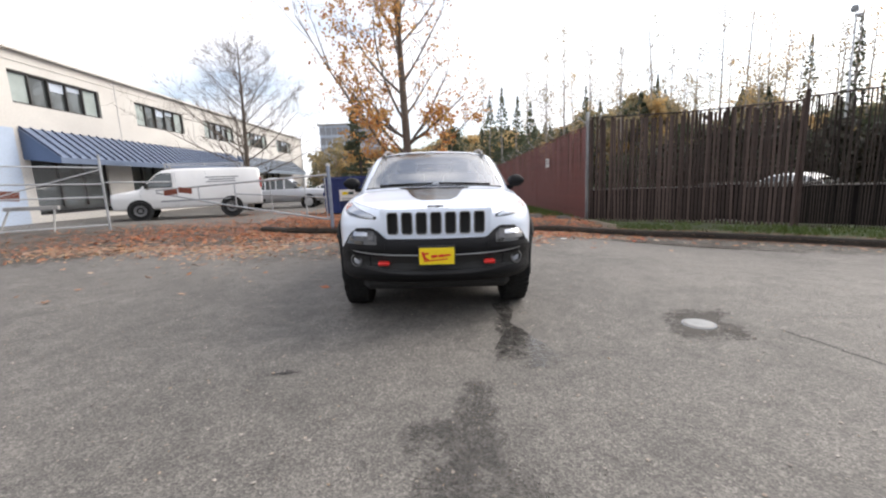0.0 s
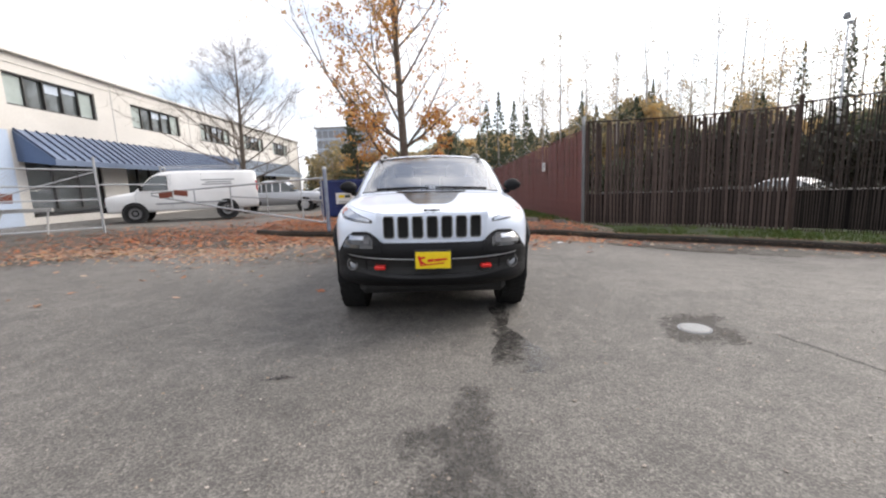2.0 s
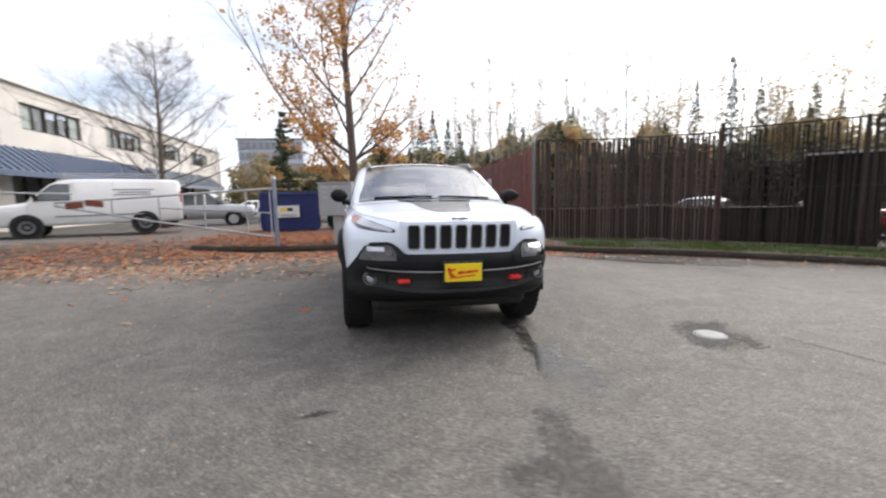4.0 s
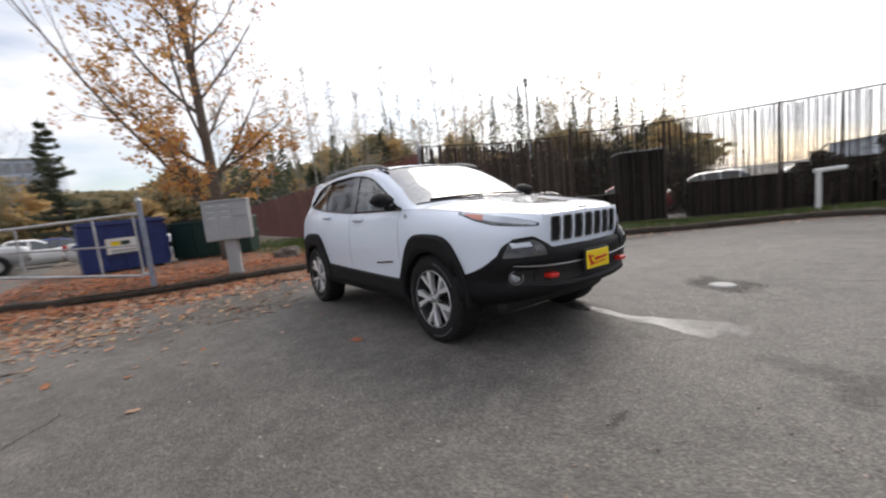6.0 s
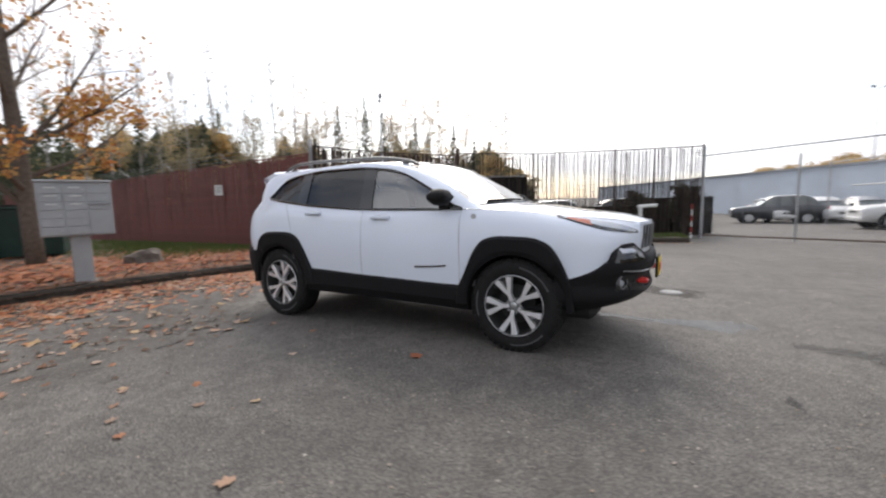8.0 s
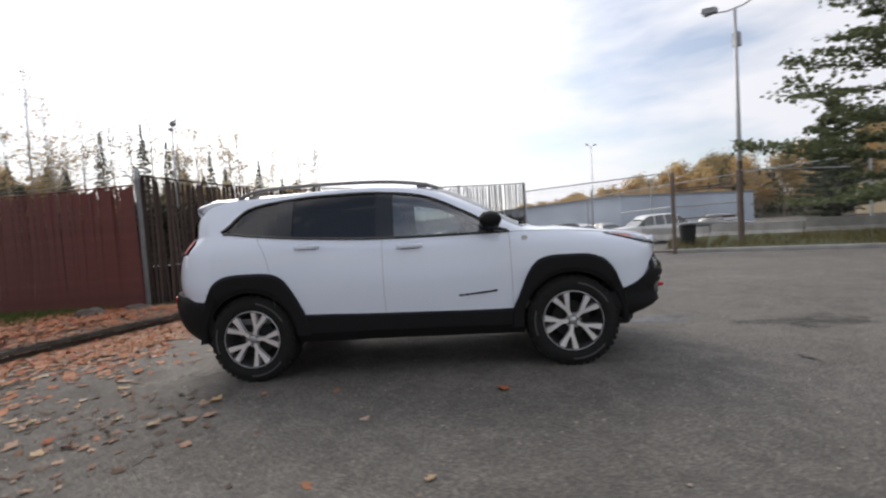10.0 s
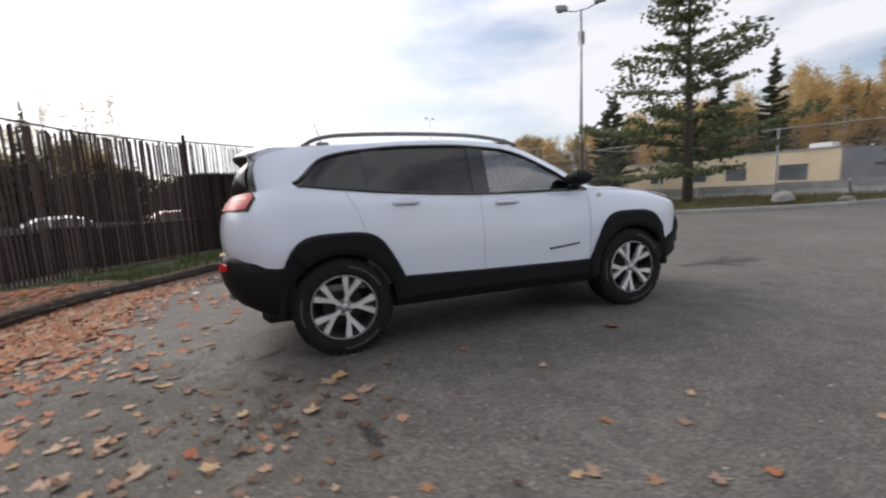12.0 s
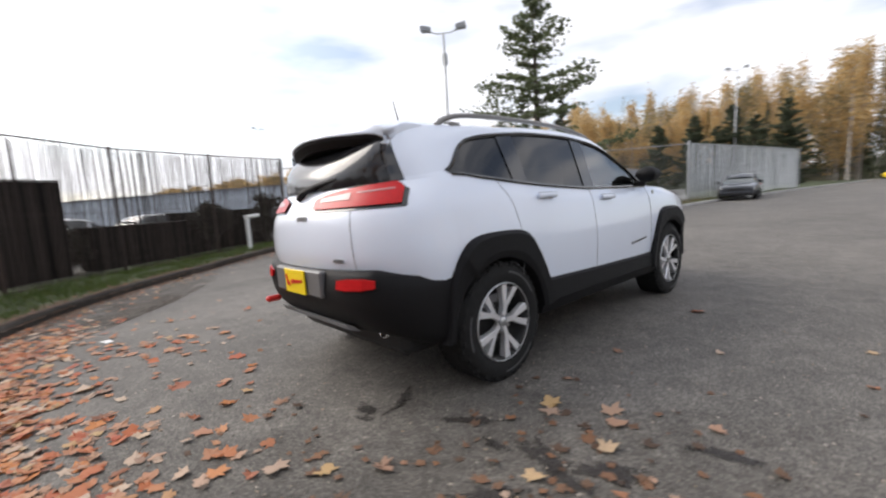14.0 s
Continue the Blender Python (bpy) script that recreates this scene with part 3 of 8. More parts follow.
def slat_fence(name, pts, label, mat, height, pitch, width, cap=300, gap_chance=0.0, seed=3, base=0.12, twist=5.0, post_mat="slat_brown", shift=(0.05, 0.03)):
    fence = empty(name, pose(0, 0, 0), label, "fence", kind="structure")
    rnd = random.Random(seed)
    shared = [slat_mesh(width, height - 0.06 + d, "slat") for d in (0.0, 0.025, -0.03, 0.05)]
    for me in shared:
        me.materials.append(M[mat])
    made, rest_v, rest_f = 0, [], []
    for a, b in zip(pts, pts[1:]):
        a, b = np.array(a), np.array(b)
        length = np.hypot(*(b - a))
        ang = math.degrees(math.atan2(b[1] - a[1], b[0] - a[0]))
        n = int(length / pitch)
        for k in range(n):
            if rnd.random() < gap_chance:
                continue
            x, y = a + (b - a) * ((k + 0.5) / n)
            z = gz(x, y) + base
            m = pose(x, y, z + rnd.uniform(-0.015, 0.02), rnd.gauss(0, 0.25), rnd.gauss(0, 0.45), ang + rnd.gauss(0, twist))
            me = rnd.choice(shared)
            if made < cap:
                ob = new("slat", me)
                ob.parent, ob.matrix_basis = fence, m
                made += 1
            else:
                o = len(rest_v)
                rest_v += [m @ v.co for v in me.vertices]
                rest_f += [tuple(o + i for i in f.vertices) for f in me.polygons]
    if rest_v:
        tagged(pydata("far_slats", rest_v, rest_f, mat, fence), kind="stuff")
    for a, b in zip(pts, pts[1:]):
        rail(fence, a, b, base + height + 0.0, 0.02, post_mat, name="top_rail")
        rail(fence, a, b, base + 0.06, 0.012, post_mat, name="bottom_rail")
        rail(fence, a, b, base + height * 0.5, 0.006, post_mat, name="wire")
    for k, p in enumerate(pts):
        post(fence, p[0] + (shift[0] if k else -.03), p[1] + (shift[1] if k else -.03), height + base + (0.06 if k else 0.16), 0.036 if k else 0.045, post_mat if k or name == "thin_slat_fence" else "galvanised")
    return fence


def barbed_wire(parent, pts, h0, seed=1):
    """Three strands on slanted arms above a fence."""
    for a, b in zip(pts, pts[1:]):
        a3, b3 = np.array(a), np.array(b)
        d = (b3 - a3) / np.hypot(*(b3 - a3))
        nrm = np.array((-d[1], d[0]))
        for k in range(3):
            o = nrm * (0.1 + 0.1 * k)
            rail(parent, a3 + o, b3 + o, h0 + 0.08 + 0.09 * k, 0.004, name="barbed_wire")
    for p in pts:
        p = np.array(p)
        bm = tube(bmesh.new(), [(*p, gz(*p) + h0), (p[0] + nrm[0] * 0.32, p[1] + nrm[1] * 0.32, gz(*p) + h0 + 0.28)], 0.015, 6)
        part("wire_arm", bm, "galvanised", parent)


brown = slat_fence("slatted_fence", FENCE, "dark brown slats woven into tall chain-link fence", "slat_brown", 3.05, 0.0875, 0.064, 300, 0.0, twist=3.0, base=.08)
M["slat_thin"] = material("slat_thin", (0.034, 0.026, 0.022), 0.75, spec=0.2, grain=0.2, grain_scale=6, per_object=0.4)
slat_fence("thin_slat_fence", FENCE_EAST, "sparse thin grey-brown slats in chain-link fence", "slat_thin", 3.12, 0.050, 0.027, 180, 0.02, 13, twist=3.0, base=.08)
red = slat_fence("red_slat_wall", RED_WALL, "dull dark red privacy slats on a tall fence", "slat_red", 2.80, 0.089, 0.094, 120, 0.0, 5, twist=0.6, post_mat="slat_red", shift=(0.09, 0))
barbed_wire(red, RED_WALL, 2.92)

# ---- office building ----
WALL_X, B_Y0, B_Y1, B_TOP = -16.2, -4.0, 54.0, 6.95


def office():
    b = empty("office_building", pose(WALL_X, 0, 0), "cream two-storey office block with blue metal awning", "building")
    z0 = gz(WALL_X, 20) - 0.3
    wins = []
    y = 18.4
    for k in range(7):
        wins.append((17.35 + k * 7.0, 21.85 + k * 7.0))
    wins = wins[:5]
    zw0, zw1 = 4.95, 6.22
    # wall in strips that leave the openings free
    bm = bmesh.new()
    def slab(y0, y1, za, zb, t=0.3):
        box(bm, (-t / 2, (y0 + y1) / 2, (za + zb) / 2), (t, y1 - y0, zb - za))
    slab(B_Y0, B_Y1, 3.3, zw0), slab(B_Y0, B_Y1, zw1, B_TOP)
    edge = B_Y0
    for a, c in wins:
        slab(edge, a, zw0, zw1)
        edge = c
    slab(edge, B_Y1, zw0, zw1)
    shop = [(17.6, 21.6), (23.3, 26.3), (28.3, 32.8), (34.6, 39.2), (41.0, 45.6)]
    edge = B_Y0
    for a, c in shop:
        slab(edge, a, z0, 3.3)
        slab(a, c, z0, 0.75 if a > 18 else 0.5)
        slab(a, c, 2.75, 3.3)
        edge = c
    slab(edge, B_Y1, z0, 3.3)
    box(bm, (-9, B_Y0 + 0.15, 3.2), (18, 0.3, 7.5)), box(bm, (-9, B_Y1 - 0.15, 3.2), (18, 0.3, 7.5)), box(bm, (-18, (B_Y0 + B_Y1) / 2, 3.2), (0.3, B_Y1 - B_Y0, 7.5))
    part("wall", bm, "stucco", b)
    bm = box(bmesh.new(), (-9, (B_Y0 + B_Y1) / 2, B_TOP - 0.25), (17.6, B_Y1 - B_Y0 - 0.6, 0.2))
    part("roof", bm, "grey_wall", b)
    bm = box(bmesh.new(), (0.02, (B_Y0 + B_Y1) / 2, B_TOP + 0.04), (0.36, B_Y1 - B_Y0, 0.10), 0.01)
    part("parapet_cap", bm, "stucco", b)
    bm = box(bmesh.new(), (0.012, (B_Y0 + B_Y1) / 2, B_TOP - 0.36), (0.03, B_Y1 - B_Y0, 0.05))
    part("string_course", bm, "stucco", b)
    for yy in (16.4, 23.1, 30.1, 37.1, 44.1):
        part("wall_joint", box(bmesh.new(), (0.004, yy - 0.15, 5.1), (0.012, 0.03, 3.5)), "bar_grey", b)
    part("blue_panel", box(bmesh.new(), (0.02, 10.6, 1.95), (0.05, 13.0, 4.0)), "stucco_blue", b, "pale blue painted lower wall")
    for a, c in wins:
        w = part("window", box(bmesh.new(), (-0.2, (a + c) / 2, (zw0 + zw1) / 2), (0.04, c - a, zw1 - zw0)), "win_glass", b)
        fr = bmesh.new()
        for zz in (zw0 + 0.035, zw1 - 0.035):
            box(fr, (-0.13, (a + c) / 2, zz), (0.12, c - a, 0.07))
        n = 5
        for k in range(n + 1):
            box(fr, (-0.13, a + 0.035 + (c - a - 0.07) * k / n, (zw0 + zw1) / 2), (0.12, 0.07, zw1 - zw0 - 0.14))
        part("frame", fr, "win_frame", w)
        step = (c - a - .07) / n
        for k, drop in ((0, 1.0), (4, 1.0), (2, .35), (3, .2)):
            hh = (zw1 - zw0 - .15) * drop
            part("blind", box(bmesh.new(), (-0.17, a + .035 + step * (k + .5), zw1 - .075 - hh / 2), (0.012, step - .08, hh)), "blind_green" if drop == 1 else "pale_wall", w)
    for a, c in shop:
        w = part("shop_window", box(bmesh.new(), (-0.2, (a + c) / 2, 1.7), (0.04, c - a, 2.1)), "win_glass", b)
        fr = bmesh.new()
        for k in range(4):
            box(fr, (-0.12, a + (c - a) * k / 3, 1.75), (0.1, 0.08, 2.0))
        box(fr, (-0.12, (a + c) / 2, 2.72), (0.1, c - a, 0.06)), box(fr, (-0.12, (a + c) / 2, 0.78), (0.1, c - a, 0.06))
        part("frame", fr, "win_frame", w)
    # awning: sloping standing-seam sheet with a closed end
    y0, y1 = 17.35, 50.0
    for ya, yb, mat in ((y0, 35.0, "awning_skylit"), (36.0, y1, "awning_pale")):
        aw = part("awning", loft(bmesh.new(), [[(0, ya, 3.95), (0.05, ya, 4.0), (1.45, ya, 2.78), (1.45, ya, 2.55), (0, ya, 2.75)], [(0, yb, 3.95), (0.05, yb, 4.0), (1.45, yb, 2.78), (1.45, yb, 2.55), (0, yb, 2.75)]]), mat, b, "blue standing-seam metal awning")
        k = ya
        sm = bmesh.new()
        while k <= yb:
            loft(sm, [[(0.03, k - 0.02, 4.0), (0.03, k + 0.02, 4.0), (0.06, k + 0.02, 4.06), (0.06, k - 0.02, 4.06)], [(1.45, k - 0.02, 2.78), (1.45, k + 0.02, 2.78), (1.48, k + 0.02, 2.84), (1.48, k - 0.02, 2.84)]])
            k += 0.48
        part("seam_ribs", sm, "awning_dark" if mat == "awning_skylit" else "bar_grey", aw)
        # The end keeps the darker blue, with no sky reflection in its colour.
        part("end_panel", prism(bmesh.new(), [(0, 3.93), (1.44, 2.76), (1.44, 2.56), (0, 2.75)], (ya - .012, ya - .004), "xz"), "awning_blue", aw, "blue closed awning end without the painted sky sheen")
    return b


office()

# ---- the white off-road wagon ----
# Character lines of one flank, nose to tail: (half width, length from the nose, height).
LINE_SILL = [(.46, .085, .79), (.725, .22, .75), (.865, .44, .57), (.90, .93, .62), (.905, 1.40, .49), (.91, 1.70, .50), (.91, 2.08, .51), (.91, 2.5, .52), (.91, 2.9, .535), (.91, 3.25, .55), (.905, 3.65, .64), (.89, 4.0, .70), (.835, 4.28, .765), (.70, 4.455, .80)]
LINE_FLANK = [(.46, .07, .87), (.745, .22, .88), (.885, .47, .86), (.922, .93, .84), (.922, 1.40, .80), (.925, 1.70, .78), (.927, 2.08, .78), (.927, 2.5, .79), (.927, 2.9, .80), (.928, 3.25, .81), (.926, 3.65, .84), (.90, 4.0, .86), (.825, 4.28, .885), (.695, 4.455, .91)]
LINE_SHOULDER = [(.46, .065, .95), (.735, .25, .97), (.865, .52, 1.00), (.898, .95, 1.02), (.902, 1.40, 1.03), (.90, 1.70, 1.03), (.90, 2.08, 1.035), (.90, 2.5, 1.045), (.90, 2.9, 1.065), (.905, 3.25, 1.085), (.90, 3.65, 1.11), (.862, 4.0, 1.12), (.775, 4.26, 1.12), (.68, 4.44, 1.12)]
LINE_BELT = [(.44, .07, 1.00), (.66, .28, 1.035), (.79, .58, 1.07), (.835, .95, 1.112), (.852, 1.40, 1.14), (.86, 1.70, 1.145), (.862, 2.08, 1.15), (.862, 2.5, 1.16), (.86, 2.9, 1.185), (.86, 3.25, 1.215), (.836, 3.65, 1.262), (.795, 3.90, 1.295), (.725, 4.22, 1.28), (.668, 4.40, 1.22)]
LINE_DLO = [(.40, .065, 1.01), (.58, .27, 1.055), (.70, .56, 1.09), (.76, .95, 1.135), (.842, 1.415, 1.15), (.805, 1.74, 1.325), (.760, 2.10, 1.495), (.735, 2.5, 1.56), (.73, 2.9, 1.572), (.73, 3.25, 1.562), (.708, 3.69, 1.505), (.778, 3.93, 1.315), (.705, 4.19, 1.33), (.655, 4.37, 1.26)]
LINE_CANT = [(.30, .055, 1.015), (.45, .26, 1.065), (.56, .55, 1.10), (.63, .92, 1.15), (.755, 1.29, 1.175), (.70, 1.64, 1.375), (.655, 2.05, 1.565), (.645, 2.5, 1.622), (.645, 2.9, 1.63), (.65, 3.25, 1.622), (.635, 3.65, 1.612), (.622, 3.95, 1.600), (.615, 4.13, 1.585), (.625, 4.28, 1.40)]
LINE_HALF = [(.18, .045, 1.018), (.30, .26, 1.075), (.36, .54, 1.11), (.38, .90, 1.165), (.42, 1.18, 1.195), (.40, 1.57, 1.405), (.38, 1.97, 1.60), (.38, 2.5, 1.655), (.38, 2.9, 1.662), (.38, 3.25, 1.658), (.38, 3.65, 1.658), (.38, 3.98, 1.642), (.38, 4.17, 1.626), (.38, 4.30, 1.60)]
LINE_MIDDLE = [(0, .04, 1.02), (0, .26, 1.08), (0, .54, 1.115), (0, .90, 1.17), (0, 1.14, 1.20), (0, 1.54, 1.415), (0, 1.95, 1.612), (0, 2.5, 1.668), (0, 2.9, 1.675), (0, 3.25, 1.67), (0, 3.65, 1.668), (0, 3.98, 1.656), (0, 4.18, 1.642), (0, 4.31, 1.62)]
U, V = 6, 4                                     # steps between two stations, and between two lines
LINES = [LINE_SILL, LINE_FLANK, LINE_SHOULDER, LINE_BELT, LINE_DLO, LINE_CANT, LINE_HALF, LINE_MIDDLE]
_long = np.array([smooth_line(t, U) for t in LINES])            # line, step along, xyz
SKIN = np.array([smooth_line(_long[:, k], V) for k in range(_long.shape[1])])   # step along, step up, xyz
WHEEL_Y, WHEEL_R, HUB_X = (0.933, 3.652), 0.372, 0.90


def skin(u, v, lift=0.0):
    """A point of the flank: u in stations, v in lines, lifted off the surface."""
    a, b = min(max(u * U, 0), SKIN.shape[0] - 1.001), min(max(v * V, 0), SKIN.shape[1] - 1.001)
    i, j = int(a), int(b)
    f, g = a - i, b - j
    p = (SKIN[i, j] * (1 - f) * (1 - g) + SKIN[i + 1, j] * f * (1 - g) + SKIN[i, j + 1] * (1 - f) * g + SKIN[i + 1, j + 1] * f * g)
    if lift:
        n = np.cross(SKIN[i + 1, j] - SKIN[i, j], SKIN[i, j + 1] - SKIN[i, j])
        n = n / (np.linalg.norm(n) + 1e-9)
        if n[0] < 0 and abs(n[0]) > 0.5 or (abs(n[0]) <= 0.5 and n[2] < 0):
            n = -n
        p = p + n * lift
    return p


def patch(bm, u0, u1, v0, v1, side=1, lift=0.0, nu=None, nv=None, edge=None):
    """Grid of the flank between stations and lines; edge(u) may give the upper line. Thickness comes from a rim turned inwards."""
    nu, nv = nu or max(2, int((u1 - u0) * U)), nv or max(1, int((v1 - v0) * V))
    grid = []
    for i in range(nu + 1):
        u = u0 + (u1 - u0) * i / nu
        top = edge(u) if edge else v1
        row = []
        for j in range(nv + 1):
            x, y, z = skin(u, v0 + (top - v0) * j / nv, lift)
            row.append(bm.verts.new((side * x, y, z)))
        grid.append(row)
    for i in range(nu):
        for j in range(nv):
            bm.faces.new((grid[i][j], grid[i + 1][j], grid[i + 1][j + 1], grid[i][j + 1]))
    return bm


REAR_Y = smooth_line([(v, y) for v, y in enumerate((4.50, 4.535, 4.515, 4.425, 4.405, 4.27))], 6)
REAR_Z = smooth_line([(v, z) for v, z in enumerate((.775, .895, 1.10, 1.245, 1.270, 1.505))], 6)


def rear(v, th, lift=0.0):
    """A point of the tail: v in lines, th from the flank (0) round the corner to the middle (1)."""
    def at(v, th):
        p = skin(11, v)
        n = 2.5 + 2.3 * max(0.0, min(1.0, v - 4)) ** 1.4
        a = th * math.pi / 2
        c, q = max(0.0, math.cos(a)) ** (2 / n), math.sin(a) ** (2 / n)
        yb, zb = np.interp(v, REAR_Y[:, 0], REAR_Y[:, 1]), np.interp(v, REAR_Z[:, 0], REAR_Z[:, 1])
        return np.array((p[0] * c, p[1] + (yb - p[1]) * q, p[2] + (zb - p[2]) * q))
    p = at(v, th)
    if lift:
        t0, v0 = min(max(th, .04), .96), min(max(v, .05), 4.95)
        n = np.cross(at(v0, t0 + .02) - at(v0, t0 - .02), at(v0 + .05, t0) - at(v0 - .05, t0))
        n = n / (np.linalg.norm(n) + 1e-9)
        p = p + (n if n[1] > 0 else -n) * lift
    return p


def tail(bm, t0, t1, lo, hi, side=1, lift=0.0, nt=16, nv=6):
    """Grid of the tail between two turns; lo and hi give the lower and upper line at each turn."""
    grid = []
    for i in range(nt + 1):
        t = t0 + (t1 - t0) * i / nt
        a, b = (lo(t) if callable(lo) else lo), (hi(t) if callable(hi) else hi)
        row = []
        for j in range(nv + 1):
            x, y, z = rear(a + (b - a) * j / nv, t, lift)
            row.append(bm.verts.new((side * x, y, z)))
        grid.append(row)
    for i in range(nt):
        for j in range(nv):
            bm.faces.new((grid[i][j], grid[i + 1][j], grid[i + 1][j + 1], grid[i][j + 1]))
    return bm


def strip(bm, u0, u1, lo, hi, side=1, lift=0.0, nu=18, nv=3):
    """Grid of the flank between two lines that both run with u."""
    grid = []
    for i in range(nu + 1):
        u = u0 + (u1 - u0) * i / nu
        a, b = lo(u), hi(u)
        row = []
        for j in range(nv + 1):
            x, y, z = skin(u, a + (b - a) * j / nv, lift)
            row.append(bm.verts.new((side * x, y, z)))
        grid.append(row)
    for i in range(nu):
        for j in range(nv):
            bm.faces.new((grid[i][j], grid[i + 1][j], grid[i + 1][j + 1], grid[i][j + 1]))
    return bm


def seam(parent, pts_uv, sides=(1, -1), w=0.0032, mat="bar_grey", name="panel_gap", lift=0.0012):
    for s in sides:
        pts = []
        for u, v in pts_uv:
            x, y, z = skin(u, v, lift)
            pts.append((s * x, y, z))
        part(name, tube(bmesh.new(), pts, w * 0.5, 5), mat, parent)


def wheel(parent, y, side, turn):
    """Tyre on a five-spoke wheel; the axle lies along x."""
    t = bmesh.new()
    prof = [(.245, -.11), (.262, -.122), (.30, -.128), (.335, -.122), (.356, -.108), (.370, -.085), (.372, -.03), (.372, .03), (.370, .085), (.356, .108), (.335, .122), (.30, .128), (.262, .122), (.245, .11)]
    lathe(t, prof, 48)
    m = pose(side * (HUB_X - 0.105), y, WHEEL_R, 0, 0, 0 if side > 0 else 180)
    tyre = part("tyre", t, "rubber", parent, smooth=True, at=m)
    # tread blocks
    tb = bmesh.new()
    for k in range(44):
        for row, off in ((-0.085, 0), (-0.03, 0.5), (0.03, 0.25), (0.085, 0.75)):
            a = 2 * math.pi * (k + off) / 44
            box(tb, (row, 0, 0.3685), (0.042, 0.036, 0.012), 0.0, Matrix.Rotation(a, 4, "X"))
        if k % 2 == 0:
            a = 2 * math.pi * k / 44
            box(tb, (0.110, 0, 0.350), (0.016, 0.034, 0.020), 0, Matrix.Rotation(a, 4, "X") @ pose(0, 0, 0))
    part("tread", tb, "rubber", tyre)
    # raised outlined letters, as short bars round the sidewall
    for arc in (0, 1, 2):
        lt = bmesh.new()
        ring = []
        for k in range(19 if arc < 2 else 14):
            a = radians(arc * 120 + 10 + k * 3.0)
            wob = .0075 if k % 2 else .004
            ring.append([(.1285, (.312 + q) * math.sin(a), (.312 + q) * math.cos(a)) for q in (-wob, wob)])
        loft(lt, ring, closed=False)
        part("sidewall_print", lt, "print_dim", tyre)
    rim = part("rim", lathe(bmesh.new(), [(.246, .10), (.246, .118), (.238, .122), (.228, .108), (.222, .06), (.212, -.02), (.05, -.03), (.05, -.05), (.20, -.05), (.246, -.06)], 40), "matte_black", parent, smooth=True, at=m)
    part("rim_lip", lathe(bmesh.new(), [(.247, .116), (.244, .1235), (.240, .1235), (.236, .116)], 40), "silver", rim, smooth=True)
    part("brake_disc", lathe(bmesh.new(), [(.0, .0), (.155, .0), (.155, .02), (.0, .02)], 28), "matte_black", rim)
    for k in range(5):
        rot = Matrix.Rotation(2 * math.pi * k / 5 + turn, 4, "X")
        arms = [[(.036, -.017), (.092, -.017), (.229, -.084), (.241, -.038), (.132, -.004), (.132, .004), (.241, .038), (.229, .084), (.092, .017), (.036, .017)]]
        sp = bmesh.new()
        for pts in arms:
            lo = [sp.verts.new(rot @ Vector((.070, b, a))) for a, b in pts]
            mid = [sp.verts.new(rot @ Vector((.098 + .014 * (a / .24), b, a))) for a, b in pts]
            cx = .14
            hi = [sp.verts.new(rot @ Vector((.103 + .014 * (a / .24), b * .93, a + (.002 if a < cx else -.002)))) for a, b in pts]
            for p, q in ((lo, mid), (mid, hi)):
                for i in range(len(pts)):
                    j = (i + 1) % len(pts)
                    sp.faces.new((p[i], p[j], q[j], q[i]))
            # face split into stem and two arms
            for quad in ((0, 1, 8, 9), (1, 4, 5, 8), (1, 2, 3, 4), (8, 5, 6, 7)):
                sp.faces.new([hi[i] for i in quad])
        part("spoke", sp, "machined", rim)
        pk = bmesh.new()
        lo = [rot @ Vector((x, b, a)) for x, a, b in ((.062, .125, 0), (.070, .236, -.040), (.070, .242, 0), (.070, .236, .040))]
        pk.faces.new([pk.verts.new(v) for v in lo])
        back = bmesh.ops.extrude_face_region(pk, geom=pk.faces[:])
        bmesh.ops.translate(pk, vec=(-.02, 0, 0), verts=[v for v in back["geom"] if isinstance(v, bmesh.types.BMVert)])
        part("spoke_pocket", pk, "gloss_black", rim)
        nut = lathe(bmesh.new(), [(.0, .108), (.011, .108), (.011, .092), (.0, .092)], 6)
        bmesh.ops.transform(nut, matrix=rot @ Matrix.Rotation(math.pi / 5, 4, "X") @ pose(0, 0, 0.055), verts=nut.verts)
        part("wheel_nut", nut, "silver", rim)
    part("hub_cap", lathe(bmesh.new(), [(.0, .116), (.026, .115), (.033, .108), (.034, .08), (.0, .08)], 20), "silver", rim, smooth=True)


